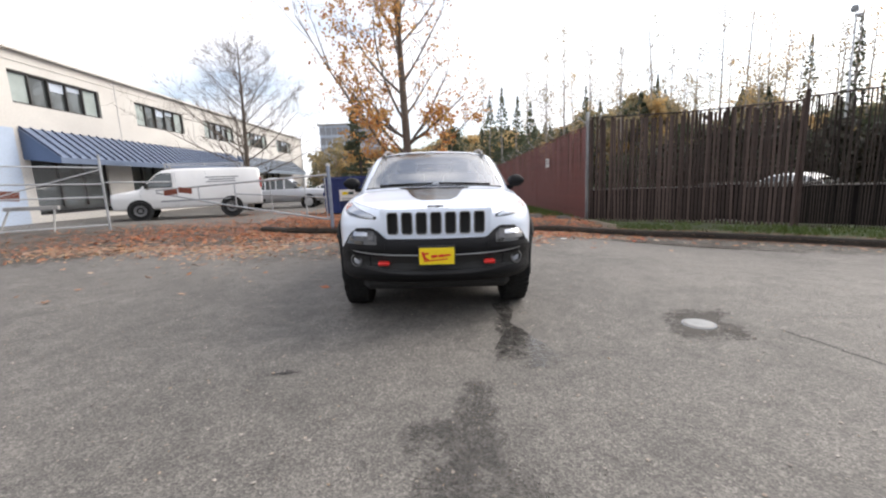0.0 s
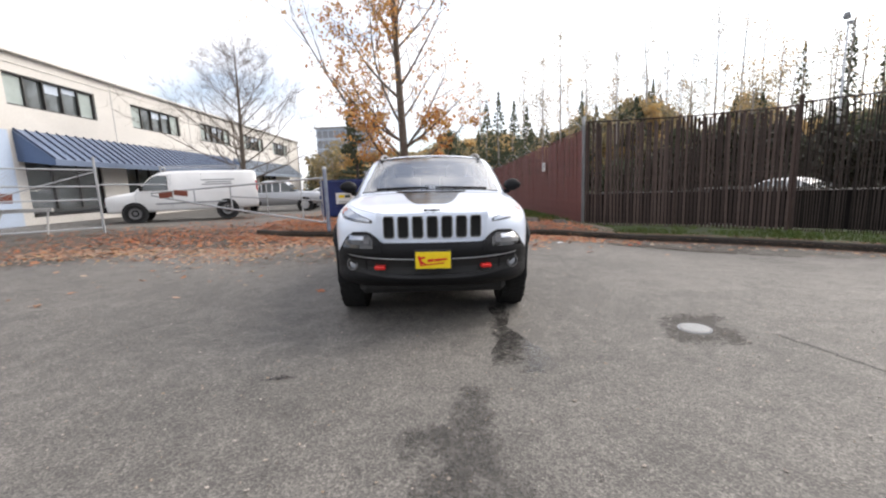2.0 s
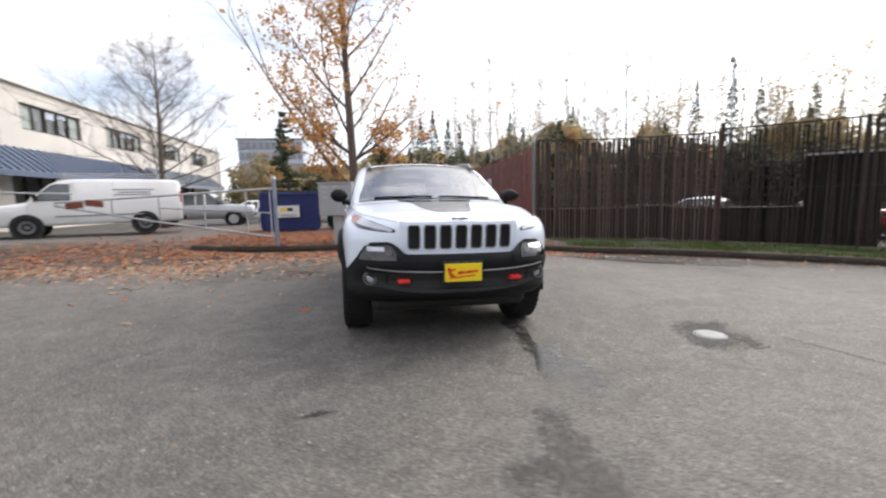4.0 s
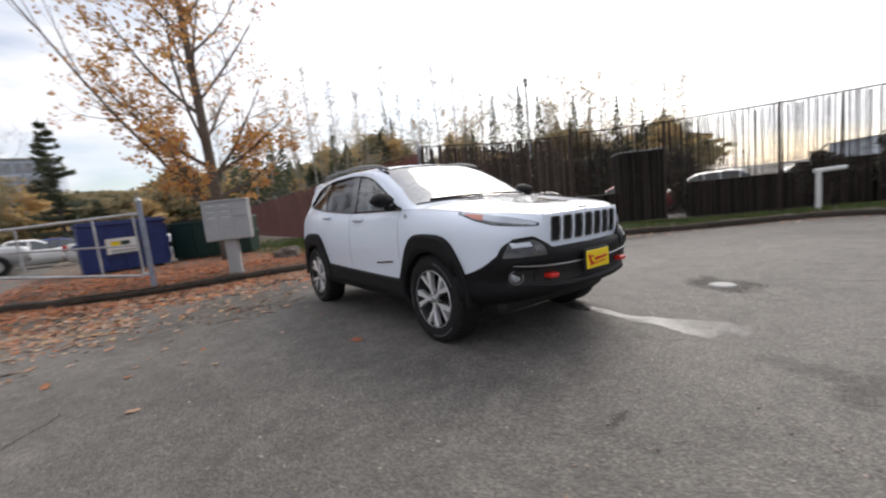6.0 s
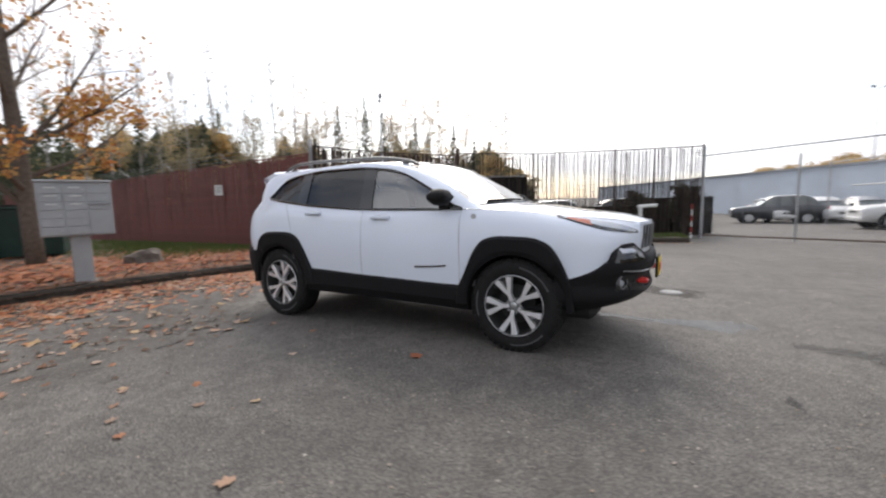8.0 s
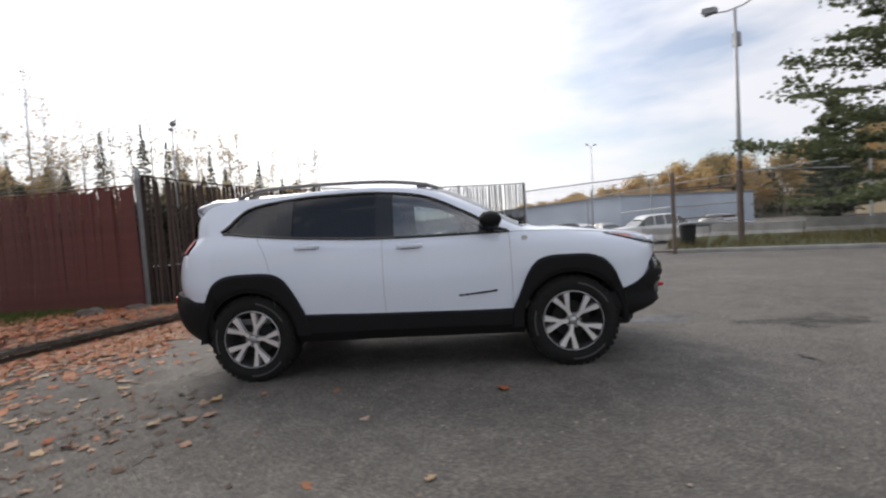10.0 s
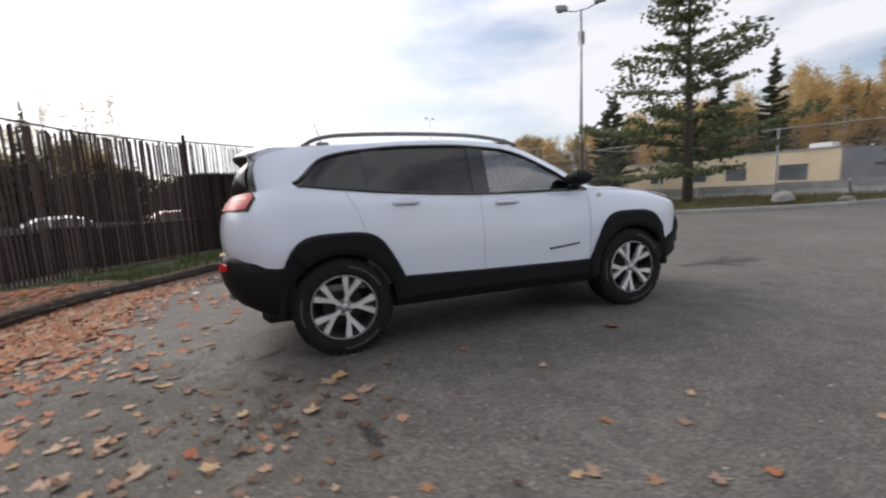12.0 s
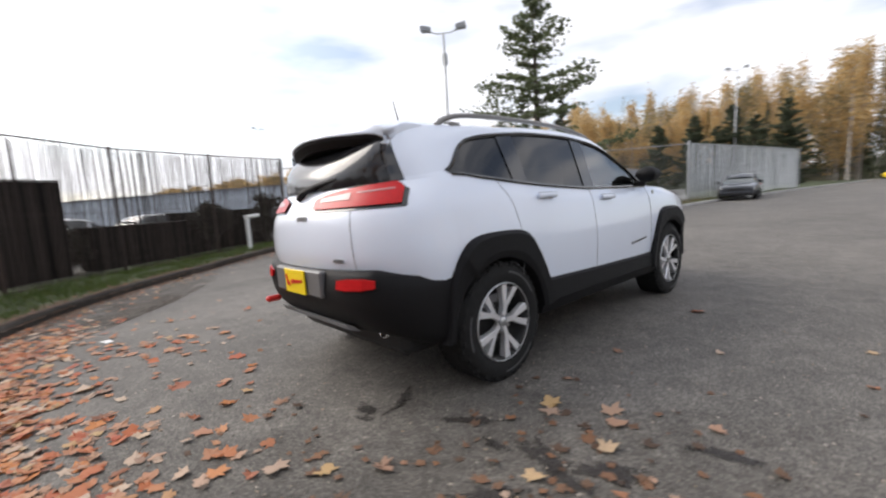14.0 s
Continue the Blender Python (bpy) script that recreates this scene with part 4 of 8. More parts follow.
def wagon():
    up = Matrix(((1, 0, -GX, 0), (0, 1, -GY, 3.372), (GX, GY, 1, GY * 3.372), (0, 0, 0, 1)))
    car = empty("off_road_wagon", up, "clean white off-road wagon with black cladding on asphalt", "car")

    def joined(bm):
        bmesh.ops.remove_doubles(bm, verts=bm.verts[:], dist=0.0015)
        return bm

    for s in (1, -1):
        # skin panels; arches are left open where the wheel stands
        def keep(bm):
            dead = []
            for f in bm.faces:
                c = f.calc_center_median()
                if any(math.hypot(c.y - w, c.z - WHEEL_R) < 0.45 for w in WHEEL_Y) and abs(c.x) > 0.55:
                    dead.append(f)
            bmesh.ops.delete(bm, geom=dead, context="FACES")
            return bm
        part("front_fender", keep(patch(bmesh.new(), 0, 4, 0, 3, s, nu=36, nv=18)), "paint_white", car, smooth=True)
        part("front_door", keep(patch(bmesh.new(), 4, 7 - .06, 0, 3, s, nu=20, nv=14)), "paint_white", car, smooth=True)
        part("rear_door", keep(patch(bmesh.new(), 7 - .06, 9.4, 0, 3, s, nu=20, nv=14)), "paint_white", car, smooth=True)
        part("quarter_panel", keep(joined(tail(patch(bmesh.new(), 9.4, 11, 0, 3, s, nu=16, nv=18), 0, .62, 0, 3, s, nt=18, nv=18))), "paint_white", car, smooth=True)
        bm = joined(tail(patch(bmesh.new(), 4, 11, 4, 5, s, nu=44, nv=4), 0, .42, 4, 5, s, nt=10, nv=4))
        tail(bm, 0, .42, 3, 4, s, nt=10, nv=2)
        part("rear_glass_wing", tail(bmesh.new(), .30, .50, lambda t: 3.0 + .5 * max(0, .38 - t) / .08, lambda t: 4.97, s, .004, 6, 10), "gloss_black", car, "gloss black fin beside the rear window", smooth=True)
        part("pillar_frame", bm, "paint_white", car, smooth=True)
        # panes and black pillars
        part("front_side_window", patch(bmesh.new(), 4.05, 6.72, 3.0, 4.0, s, -.006), "glass_clear", car, smooth=True).visible_shadow = False
        part("rear_side_window", patch(bmesh.new(), 7.05, 9.05, 3.0, 4.0, s, -.006), "glass_dark", car, smooth=True).visible_shadow = False
        part("quarter_window", patch(bmesh.new(), 9.35, 11, 3.0, 4.0, s, -.006), "glass_dark", car, smooth=True).visible_shadow = False
        part("b_pillar", patch(bmesh.new(), 6.70, 7.07, 3.0, 4.0, s, .001), "gloss_black", car, smooth=True)
        part("c_pillar", patch(bmesh.new(), 9.03, 9.37, 3.0, 4.0, s, .001), "gloss_black", car, smooth=True)
        for v, w in ((3.0, .012), (4.0, .012)):
            pts = []
            for k in range(43):
                x, y, z = skin(4 + 7 * k / 42, v, .002)
                pts.append((s * x, y, z))
            part("window_trim", tube(bmesh.new(), pts, w, 6), "gloss_black", car)
    # hood, roof
    bm = patch(bmesh.new(), 0, 4, 3, 7, 1, nu=24)
    patch(bm, 0, 4, 3, 7, -1, nu=24)
    bmesh.ops.remove_doubles(bm, verts=bm.verts[:], dist=0.001)
    part("hood", bm, "paint_white", car, smooth=True)
    bm = patch(bmesh.new(), 6, 12, 5, 7, 1, nu=36)
    patch(bm, 6, 12, 5, 7, -1, nu=36)
    bmesh.ops.remove_doubles(bm, verts=bm.verts[:], dist=0.001)
    part("roof", bm, "paint_white", car, smooth=True)
    bm = patch(bmesh.new(), 4.0, 6, 5, 7, 1, -.003)
    patch(bm, 4.0, 6, 5, 7, -1, -.003)
    bmesh.ops.remove_doubles(bm, verts=bm.verts[:], dist=0.001)
    part("windscreen", bm, "glass_screen", car, smooth=True).visible_shadow = False
    for pts, w in (([(4.0, 5 + k / 10) for k in range(21)], .02), ([(6.0, 5 + k / 10) for k in range(21)], .004)):
        seam(car, pts, w=w, mat="gloss_black", name="glass_seal")
    # hood decal
    for s in (1, -1):
        bm = patch(bmesh.new(), 1.05, 3.9, 7, 6.1, s, .0025, 16, 6, edge=lambda u: 7 - (0.50 + 0.42 * ((u - 1.05) / 2.85) ** 1.2) * min(1, .82 + (u - 1.05) * .9))
        part("hood_decal", bm, "decal_black", car, "matt black anti-glare decal")
    # gaps between panels
    seam(car, [(4.02, 3 * k / 12) for k in range(13)])
    seam(car, [(6.94, 3 * k / 12) for k in range(13)])
    seam(car, [(9.45 + (0.35 * max(0, (k - 4) / 8)), 0.3 + 2.7 * k / 12) for k in range(13)])
    seam(car, [(0.3 + 3.7 * k / 20, 3.05 + .35 * (1 - k / 20)) for k in range(21)], w=.005)
    for s in (1, -1):
        for u, v in ((6.38, 2.28), (8.62, 2.38)):
            x, y, z = skin(u, v, .02)
            h = part("door_handle", box(bmesh.new(), (s * x, y, z), (.03, .22, .038), .012, seg=2), "paint_white", car, smooth=True)
            x, y, z = skin(u, v, .001)
            # Grey plate on the door paints the shadow behind the handle.
            part("handle_recess", box(bmesh.new(), (s * (x), y, z + .004), (.012, .16, .05), .004), "bar_grey", h)
        # raised model badge on the door, lettering as bars
        bd = bmesh.new()
        rg = []
        for k in range(25):
            x, y, z = skin(4.42 + k * .042, .62 - .003 * k, .003)
            h = .0085 if k % 3 else .0045
            rg.append([(s * x, y, z - h), (s * (x + .003), y, z - h), (s * (x + .003), y, z + h), (s * x, y, z + h)])
        loft(bd, rg)
        part("door_badge", bd, "gloss_black", car)
        x, y, z = skin(3.72, 2.35, .004)
        part("fender_badge", lathe(bmesh.new(), [(.0, .003), (.024, .003), (.024, -.003), (.0, -.003)], 16), "silver", car, at=pose(s * x, y, z))
        # squared wheel-arch flares
        for w, shape in ((WHEEL_Y[0], [(-.455, -.02), (-.44, .18), (-.33, .435), (-.20, .53), (0, .55), (.20, .54), (.32, .455), (.43, .23), (.49, .10), (.50, -.02)]),
                         (WHEEL_Y[1], [(-.53, .02), (-.50, .16), (-.36, .44), (-.23, .545), (0, .565), (.21, .55), (.33, .465), (.42, .28), (.45, .05), (.47, -.02)])):
            out = smooth_line([(a, b) for a, b in shape], 4)
            inn = []
            for a, b in out:
                d = math.hypot(a, b)
                inn.append((a * .405 / d, b * .405 / d))
            rings = []
            for (a, b), (c, d) in zip(out, inn):
                y, z = w + a, WHEEL_R + b
                base = .905 if 0.55 < y < 4.0 else (.905 - max(0, .6 - y) * .42 - max(0, y - 3.95) * .22)
                m1, m2 = (a + (c - a) * .14, b + (d - b) * .14), (a + (c - a) * .75, b + (d - b) * .75)
                rings.append([(s * (base - .03), y, z), (s * (base + .028), y, z), (s * (base + .048), w + m1[0], WHEEL_R + m1[1]), (s * (base + .045), w + m2[0], WHEEL_R + m2[1]), (s * (base + .032), w + c, WHEEL_R + d), (s * .60, w + c, WHEEL_R + d)])
            part("arch_flare", loft(bmesh.new(), rings, closed=True, caps=True), "plastic_black", car, smooth=False)
            lin = []
            for k in range(15):
                a = math.pi * (-0.08 + 1.16 * k / 14)
                lin.append([(s * .62, w + .43 * math.cos(a), WHEEL_R + .43 * math.sin(a)), (s * .40, w + .43 * math.cos(a), WHEEL_R + .43 * math.sin(a))])
            bm = loft(bmesh.new(), lin, closed=False)
            prism(bm, [(w + .45 * math.cos(a), WHEEL_R + .45 * math.sin(a)) for a in [math.pi * (-.1 + 1.2 * k / 16) for k in range(17)]], (s * .39, s * .41), "yz")
            part("wheel_well", bm, "matte_black", car)
            wheel(car, w, s, .42 if w < 2 else -.33)
        # sill cladding
        ring = lambda y, lo, hi: [(s * .80, y, lo), (s * .895, y, lo + .02), (s * .93, y, lo + .10), (s * .928, y, hi - .02), (s * .90, y, hi + .01), (s * .80, y, hi + .01)]
        part("sill_cladding", loft(bmesh.new(), [ring(1.33, .275, .500), ring(1.8, .285, .515), ring(2.5, .295, .535), ring(3.24, .30, .565)]), "plastic_black", car)
        # mirror
        mir = bmesh.new()
        rg = []
        for f, k in ((0, .25), (.12, .8), (.45, 1), (.8, .95), (1, .55)):
            rg.append([(s * (.872 + .178 * (0.5 + 0.5 * math.cos(a))), 1.47 + .17 * f, 1.245 + k * .072 * math.sin(a)) for a in [2 * math.pi * q / 14 for q in range(14)]])
        part("mirror", loft(mir, rg), "plastic_black", car, smooth=True)
        part("mirror_arm", box(bmesh.new(), (s * .885, 1.56, 1.17), (.10, .07, .05), .015), "plastic_black", car)
        # roof rail
        rr = bmesh.new()
        pts = smooth_line([(s * .62, 1.98, 1.575), (s * .622, 2.14, 1.625), (s * .625, 2.5, 1.672), (s * .625, 3.1, 1.690), (s * .62, 3.55, 1.684), (s * .615, 3.74, 1.655), (s * .612, 3.84, 1.60)], 4)
        tube(rr, pts, .017, 8)
        for y in (2.12, 3.68):
            box(rr, (s * .62, y, 1.612), (.034, .10, .045), .012)
        part("roof_rail", rr, "rail_satin", car, "satin grey roof rail", smooth=True)
        # headlamp slot and lower lamp pod
        h_lo = lambda u: float(np.interp(u, [.2, .5, 1.2, 1.7, 2.08], [1.84, 1.82, 1.99, 2.31, 2.82]))
        h_hi = lambda u: float(np.interp(u, [.2, .5, .9, 1.5, 2.08], [2.02, 2.36, 2.66, 2.90, 2.98]))
        part("headlamp_bezel", strip(bmesh.new(), .20, 2.12, lambda u: h_lo(u) - .07, lambda u: h_hi(u) + .07, s, .004, 22, 3), "gloss_black", car, smooth=True)
        hl = part("headlamp", strip(bmesh.new(), .27, 2.02, h_lo, h_hi, s, .008, 22, 3), "lamp_clear", car, "clear slim headlamp", smooth=True)
        part("lamp_tray", strip(bmesh.new(), .40, 1.48, lambda u: h_lo(u) + .04, lambda u: h_lo(u) + .22 * (h_hi(u) - h_lo(u)), s, .0095, 12, 1), "lamp_dark", hl, smooth=True)
        part("side_marker", strip(bmesh.new(), 1.45, 1.93, lambda u: h_lo(u) + .05, lambda u: h_hi(u) - .12, s, .0105, 6, 2), "lamp_amber", hl, "amber side marker")
        lamp_lo, lamp_hi = (lambda t: 2.20 + .10 * (t - .30)), (lambda t: float(np.interp(t, [.28, .36, .60, .80, .89], [2.55, 3.04, 3.0, 2.84, 2.62])))
        part("tail_lamp_surround", tail(bmesh.new(), .265, .91, lambda t: lamp_lo(t) - .09, lambda t: min(3.1, lamp_hi(t) + .08), s, .003, 20, 4), "gloss_black", car, smooth=True)
        lens = part("tail_lamp", tail(bmesh.new(), .30, .89, lamp_lo, lamp_hi, s, .012, 20, 5), "lamp_red", car, "red wrap-around tail lamp", smooth=True)
        part("lens_band", tail(bmesh.new(), .36, .60, lambda t: 2.65, lambda t: 2.70, s, .0155, 8, 1), "lamp_pale", lens, "pale light band in the lens", smooth=True)
        part("reverse_lamp", tail(bmesh.new(), .64, .84, lambda t: 2.46, lambda t: float(np.interp(t, [.64, .84], [2.72, 2.60])), s, .0155, 8, 2), "lamp_pale", lens, "pale reverse lamp", smooth=True)
    # front fascia: plan line of the nose and its set-back at each height
    plan = smooth_line([(0, 0), (.25, .008), (.46, .04), (.62, .095), (.74, .18), (.83, .31), (.885, .46), (.915, .62)], 4)
    back_z = [.35, .385, .42, .46, .50, .56, .61, .64, .70, .76, .80, .835]
    back_y = [.26, .15, .075, .025, .035, .045, .020, .0, -.012, .0, .025, .055]

    def nose(x, z):
        return float(np.interp(abs(x), plan[:, 0], plan[:, 1]) + np.interp(z, back_z, back_y))

    rings = []
    for z in back_z:
        half = [(x, nose(x, z), z) for x in plan[:, 0]]
        if z > .57:
            half = [(x, y, z) if x < .745 else (x - .045 - .05 * (x - .745), y + .05, z) for x, y, z in half]
        half = [(x, y, min(z, .770 + .06 * max(0, (x - .44) / .06)) if x < .5 else z) for x, y, z in half]
        rings.append([(-a, b, c) for a, b, c in half[:0:-1]] + half)
    rings.append([(x * .97, y + .09, .83 if abs(x) > .5 else .768) for x, y, z in rings[-1]])
    rings.insert(0, [(x * .93, y + .25, .335) for x, y, z in rings[0]])
    part("front_bumper", loft(bmesh.new(), rings, closed=False), "plastic_black", car, "textured black bumper", smooth=True)

    def nose_panel(name, side, x0, x1, lo, hi, mat, lift, label="", under=None, n=12, m=4):
        """A raised panel that follows the bumper between two edges."""
        bm = bmesh.new()
        grid = []
        for i in range(n + 1):
            x = x0 + (x1 - x0) * i / n
            a, b = lo(x), hi(x)
            grid.append([bm.verts.new((side * x, nose(x, z) - lift, z)) for z in [a + (b - a) * j / m for j in range(m + 1)]])
        for i in range(n):
            for j in range(m):
                bm.faces.new((grid[i][j], grid[i + 1][j], grid[i + 1][j + 1], grid[i][j + 1]))
        ext = bmesh.ops.extrude_face_region(bm, geom=bm.faces[:])
        bmesh.ops.translate(bm, vec=(0, .025, 0), verts=[v for v in ext["geom"] if isinstance(v, bmesh.types.BMVert)])
        return part(name, bm, mat, under or car, label)

    for s in (1, -1):
        nose_panel("pod_frame", s, .43, .815, lambda x: .69, lambda x: float(np.interp(x, [.43, .50, .54, .70, .76, .815], [.775, .842, .866, .858, .80, .70])), "plastic_black", .010, "raised black lamp frame")
        nose_panel("bumper_corner", s, .735, .905, lambda x: .50, lambda x: float(np.interp(x, [.735, .80, .86, .905], [.775, .735, .65, .585])), "plastic_black", .008, "", None, 10, 5)
        pod = nose_panel("lamp_pod", s, .50, .775, lambda x: .728, lambda x: float(np.interp(x, [.50, .54, .70, .74, .775], [.79, .848, .842, .805, .74])), "gloss_black", .013, "gloss black lamp pod")
        nose_panel("low_beam", s, .585, .715, lambda x: .796, lambda x: .834 - .08 * max(0, x - .68), "lamp_clear", .016, "clear low beam lamp", pod)
        nose_panel("pod_marker", s, .53, .58, lambda x: .765, lambda x: .80, "lamp_dark", .016, "", pod)
        nose_panel("fog_surround", s, .575, .80, lambda x: .515, lambda x: .625, "matte_black", .004)
        fog = part("fog_lamp", lathe(bmesh.new(), [(0, .002), (.030, .003), (.040, .008), (.040, .03)], 20, "y"), "lamp_clear", car, "clear round fog lamp", smooth=True, at=pose(s * .695, nose(.695, .582) - .012, .582, 0, 0, s * 25))
        part("fog_ring", lathe(bmesh.new(), [(.044, -.006), (.050, -.010), (.056, -.004), (.056, .02)], 20, "y"), "trim_grey", fog, smooth=True)
        hk = box(bmesh.new(), (s * .445, nose(.445, .565) - .03, .568), (.095, .08, .036), .014, seg=2)
        part("tow_hook", hk, "red_paint", car, "bright red tow hook")
    for z, r in ((.636, .006),):
        pts = [(x, nose(x, z) - .004, z + .03 * (abs(x) / .7) ** 3) for x in np.linspace(-.72, .72, 25)]
        part("bumper_trim", tube(bmesh.new(), pts, r, 6), "silver", car, "satin silver trim strip")
    for s in (1, -1):
        nose_panel("lower_grille", s, .0, .56, lambda x: .505, lambda x: .625, "matte_black", .003, "black lower grille mesh")
        nose_panel("bumper_lip", s, .0, .62, lambda x: .468 + .05 * (x / .62) ** 3, lambda x: .498 + .05 * (x / .62) ** 3, "trim_dark", .012, "dark grey lower bumper lip")
    # number plate with a dealer's board, lettering as bars
    pl = part("plate_holder", box(bmesh.new(), (0, -.030, .634), (.312, .022, .172), .006), "matte_black", car)
    part("dealer_plate", box(bmesh.new(), (0, -.044, .634), (.288, .008, .138), .003), "plate_yellow", pl, "yellow dealer plate")
    scr = bmesh.new()
    for x, z, l, h, a in ((-.105, .625, .02, .075, 20), (-.085, .645, .04, .014, 10), (-.08, .60, .045, .013, -35), (-.02, .622, .05, .022, 6), (.035, .625, .045, .020, 8), (.085, .630, .055, .016, 6), (-.01, .590, .20, .008, 5)):
        box(scr, (0, 0, 0), (l, .006, h), .0, pose(x, -.049, z + .012, 0, -a, 0))
    part("plate_script", scr, "red_paint", pl)

    # seven-slot grille: white bars round real openings
    def face_y(x, z):
        return float(np.interp(z, [.79, .87, .95, 1.0, 1.03], [.085, .07, .065, .068, .075]) - .048 * (1 - (x / .46) ** 2))

    slots = [(k * .121 - .0425, k * .121 + .0425) for k in range(-3, 4)]
    cuts = [-.47] + [e for ab in slots for e in ab] + [.47]
    gp = bmesh.new()

    def plate_piece(x0, x1, z0, z1, n=3):
        g0, g1 = [], []
        for i in range(n + 1):
            x = x0 + (x1 - x0) * i / n
            g0.append([(x, face_y(x, z), z) for z in (z0, (z0 + z1) / 2, z1)])
            g1.append([(x, face_y(x, z) + .006, z) for z in (z0, (z0 + z1) / 2, z1)])
        loft(gp, [a + b[::-1] for a, b in zip(g0, g1)])
    zb, zt = .812, .990
    for k in range(0, len(cuts), 2):
        plate_piece(cuts[k], cuts[k + 1], zb, zt)
    plate_piece(-.47, .47, .768, zb, 20), plate_piece(-.47, .47, zt, 1.018, 20)
    part("grille_panel", gp, "paint_white", car)
    part("grille_mesh", box(bmesh.new(), (0, .105, .90), (.92, .01, .24)), "matte_black", car)
    for a, b in slots:
        rim = [(a + .012, zb), (b - .012, zb), (b, zb + .018), (b, zt - .018), (b - .012, zt), (a + .012, zt), (a, zt - .018), (a, zb + .018), (a + .012, zb)]
        part("grille_slot_rim", tube(bmesh.new(), [(x, face_y(x, z) - .004, z) for x, z in rim], .0055, 6), "trim_grey", car, "grey framed grille slot")
    em = bmesh.new()
    for k, w in enumerate((.030, .034, .034, .034)):
        box(em, (-.052 + k * .034, .062, 1.038), (w, .006, .013 + .006 * (k % 2 == 0)), .002, None)
    part("hood_badge", em, "gloss_black", car)
    # wipers
    for x0, x1 in ((.62, .05), (-.02, -.60)):
        part("wiper", tube(bmesh.new(), [(x, 1.185 + .26 * x * x, 1.228 - .04 * x * x) for x in np.linspace(x0, x1, 7)], .010, 6), "plastic_black", car)

    # tailgate, rear glass, spoiler, rear bumper
    tg = tail(bmesh.new(), .62, 1.0, 0, 3.4, 1, nt=14, nv=17)
    tail(tg, .62, 1.0, 0, 3.4, -1, nt=14, nv=17)
    part("tailgate", joined(tg), "paint_white", car, smooth=True)
    rw = bmesh.new()
    pane = []
    for t in list(np.linspace(.40, 1.0, 13)):
        lo_p, hi_p = rear(3.2, t, .006), rear(5.0, t, .002)
        pane.append([lo_p + (hi_p - lo_p) * f + np.array((0, .035, .012)) * math.sin(math.pi * f) for f in np.linspace(0, 1, 8)])
    loft(rw, pane + [[(-x, y, z) for x, y, z in row] for row in pane[-2::-1]], closed=False)
    part("rear_window", joined(rw), "rear_glass", car, "dark tinted rear window", smooth=True)
    cap, under = [], []
    for q in np.linspace(-1, 1, 25):
        px, py, pz = skin(12, 7 - 2 * abs(q))
        px *= 1 if q > 0 else -1
        ye, drop = 4.40 - .19 * (px / .615) ** 2, .012 * (px / .615) ** 4
        cap.append([(px, py - .005, pz + .0005), (px, py + .10, pz - .014 - drop), (px, ye - .02, pz - .040 - drop), (px, ye, pz - .056 - drop), (px, ye - .01, pz - .068 - drop)])
        under.append([(px, ye - .006, pz - .062 - drop), (px, ye - .014, pz - .085 - drop), (px, ye - .05, pz - .125 - drop), (px, 4.19 - .12 * (px / .615) ** 2, pz - .118 - drop), (px, 4.12, pz - .05)])
    part("spoiler_top", loft(bmesh.new(), cap, closed=False), "paint_white", car, smooth=True)
    for s in (1, -1):
        edge = [skin(11 + k / 6, 5) for k in range(7)] + [np.array(p) for p in cap[-1][1:4]]
        sk = [[(s * (x + .003), y, z + .002), (s * (x + .006), y, z - .03), (s * (x + .002), y, z - .062), (s * (x - .03), y, z - .066)] for x, y, z in edge]
        part("spoiler_side", loft(bmesh.new(), sk, closed=False), "paint_white", car, smooth=True)
    part("roof_spoiler", loft(bmesh.new(), under), "plastic_black", car, "black spoiler underside", smooth=False)
    for s in (1, -1):
        tube_pts = [rear(v, .62, .001) for v in np.linspace(.05, 2.15, 10)]
        part("gate_gap", tube(bmesh.new(), [(s * x, y, z) for x, y, z in tube_pts], .0022, 5), "bar_grey", car)
    for bar, th, v, side, count, pitch in (("gate_badge", .985, 1.98, -1, 4, .022), ("trim_badge", .745, .74, -1, 7, .0105)):
        bd = bmesh.new()
        for k in range(count):
            x, y, z = rear(v, th - k * pitch * .8, .003)
            box(bd, (side * x, y, z + .003 * (k % 2)), (.025, .008, .028 if count == 4 else .014))
        part(bar, bd, "silver" if count == 4 else "trim_grey", car)
    part("rear_wiper", tube(bmesh.new(), [(.06, 4.452, 1.225), (.0, 4.447, 1.262), (-.14, 4.428, 1.292), (-.34, 4.388, 1.318)], [.024, .022, .014, .010], 6), "plastic_black", car)
    rz = [.36, .40, .45, .52, .60, .68, .77, .80]
    ry = [-.34, -.20, -.08, -.01, .03, .045, .03, .01]
    rplan = smooth_line([(0, 4.50), (.3, 4.495), (.55, 4.47), (.70, 4.42), (.80, 4.33), (.87, 4.18), (.91, 3.98)], 4)

    def bumper_y(x, z):
        return float(np.interp(x, rplan[:, 0], rplan[:, 1]) + np.interp(z, rz, ry) * (1 - (x / .95) ** 4))

    for s in (1, -1):
        rf = bmesh.new()
        loft(rf, [[(s * x, bumper_y(x, z) + d, z) for z, d in ((lo, .004), (hi, .004), (hi, .016), (lo, .016))] for x, lo, hi in ((.47, .706, .752), (.54, .700, .762), (.66, .706, .765), (.72, .716, .756))])
        part("rear_reflector", rf, "lamp_red", car, "red bumper reflector")
    rings = [[]]
    for z, o in zip(rz, ry):
        half = [(x if z < .72 or x < .72 else x - .015, y + o * (1 - (x / .95) ** 4), z if x < .72 else min(z, .80 - (x - .72) * .30)) for x, y in rplan]
        rings.append([(-a, b, c) for a, b, c in half[:0:-1]] + half)
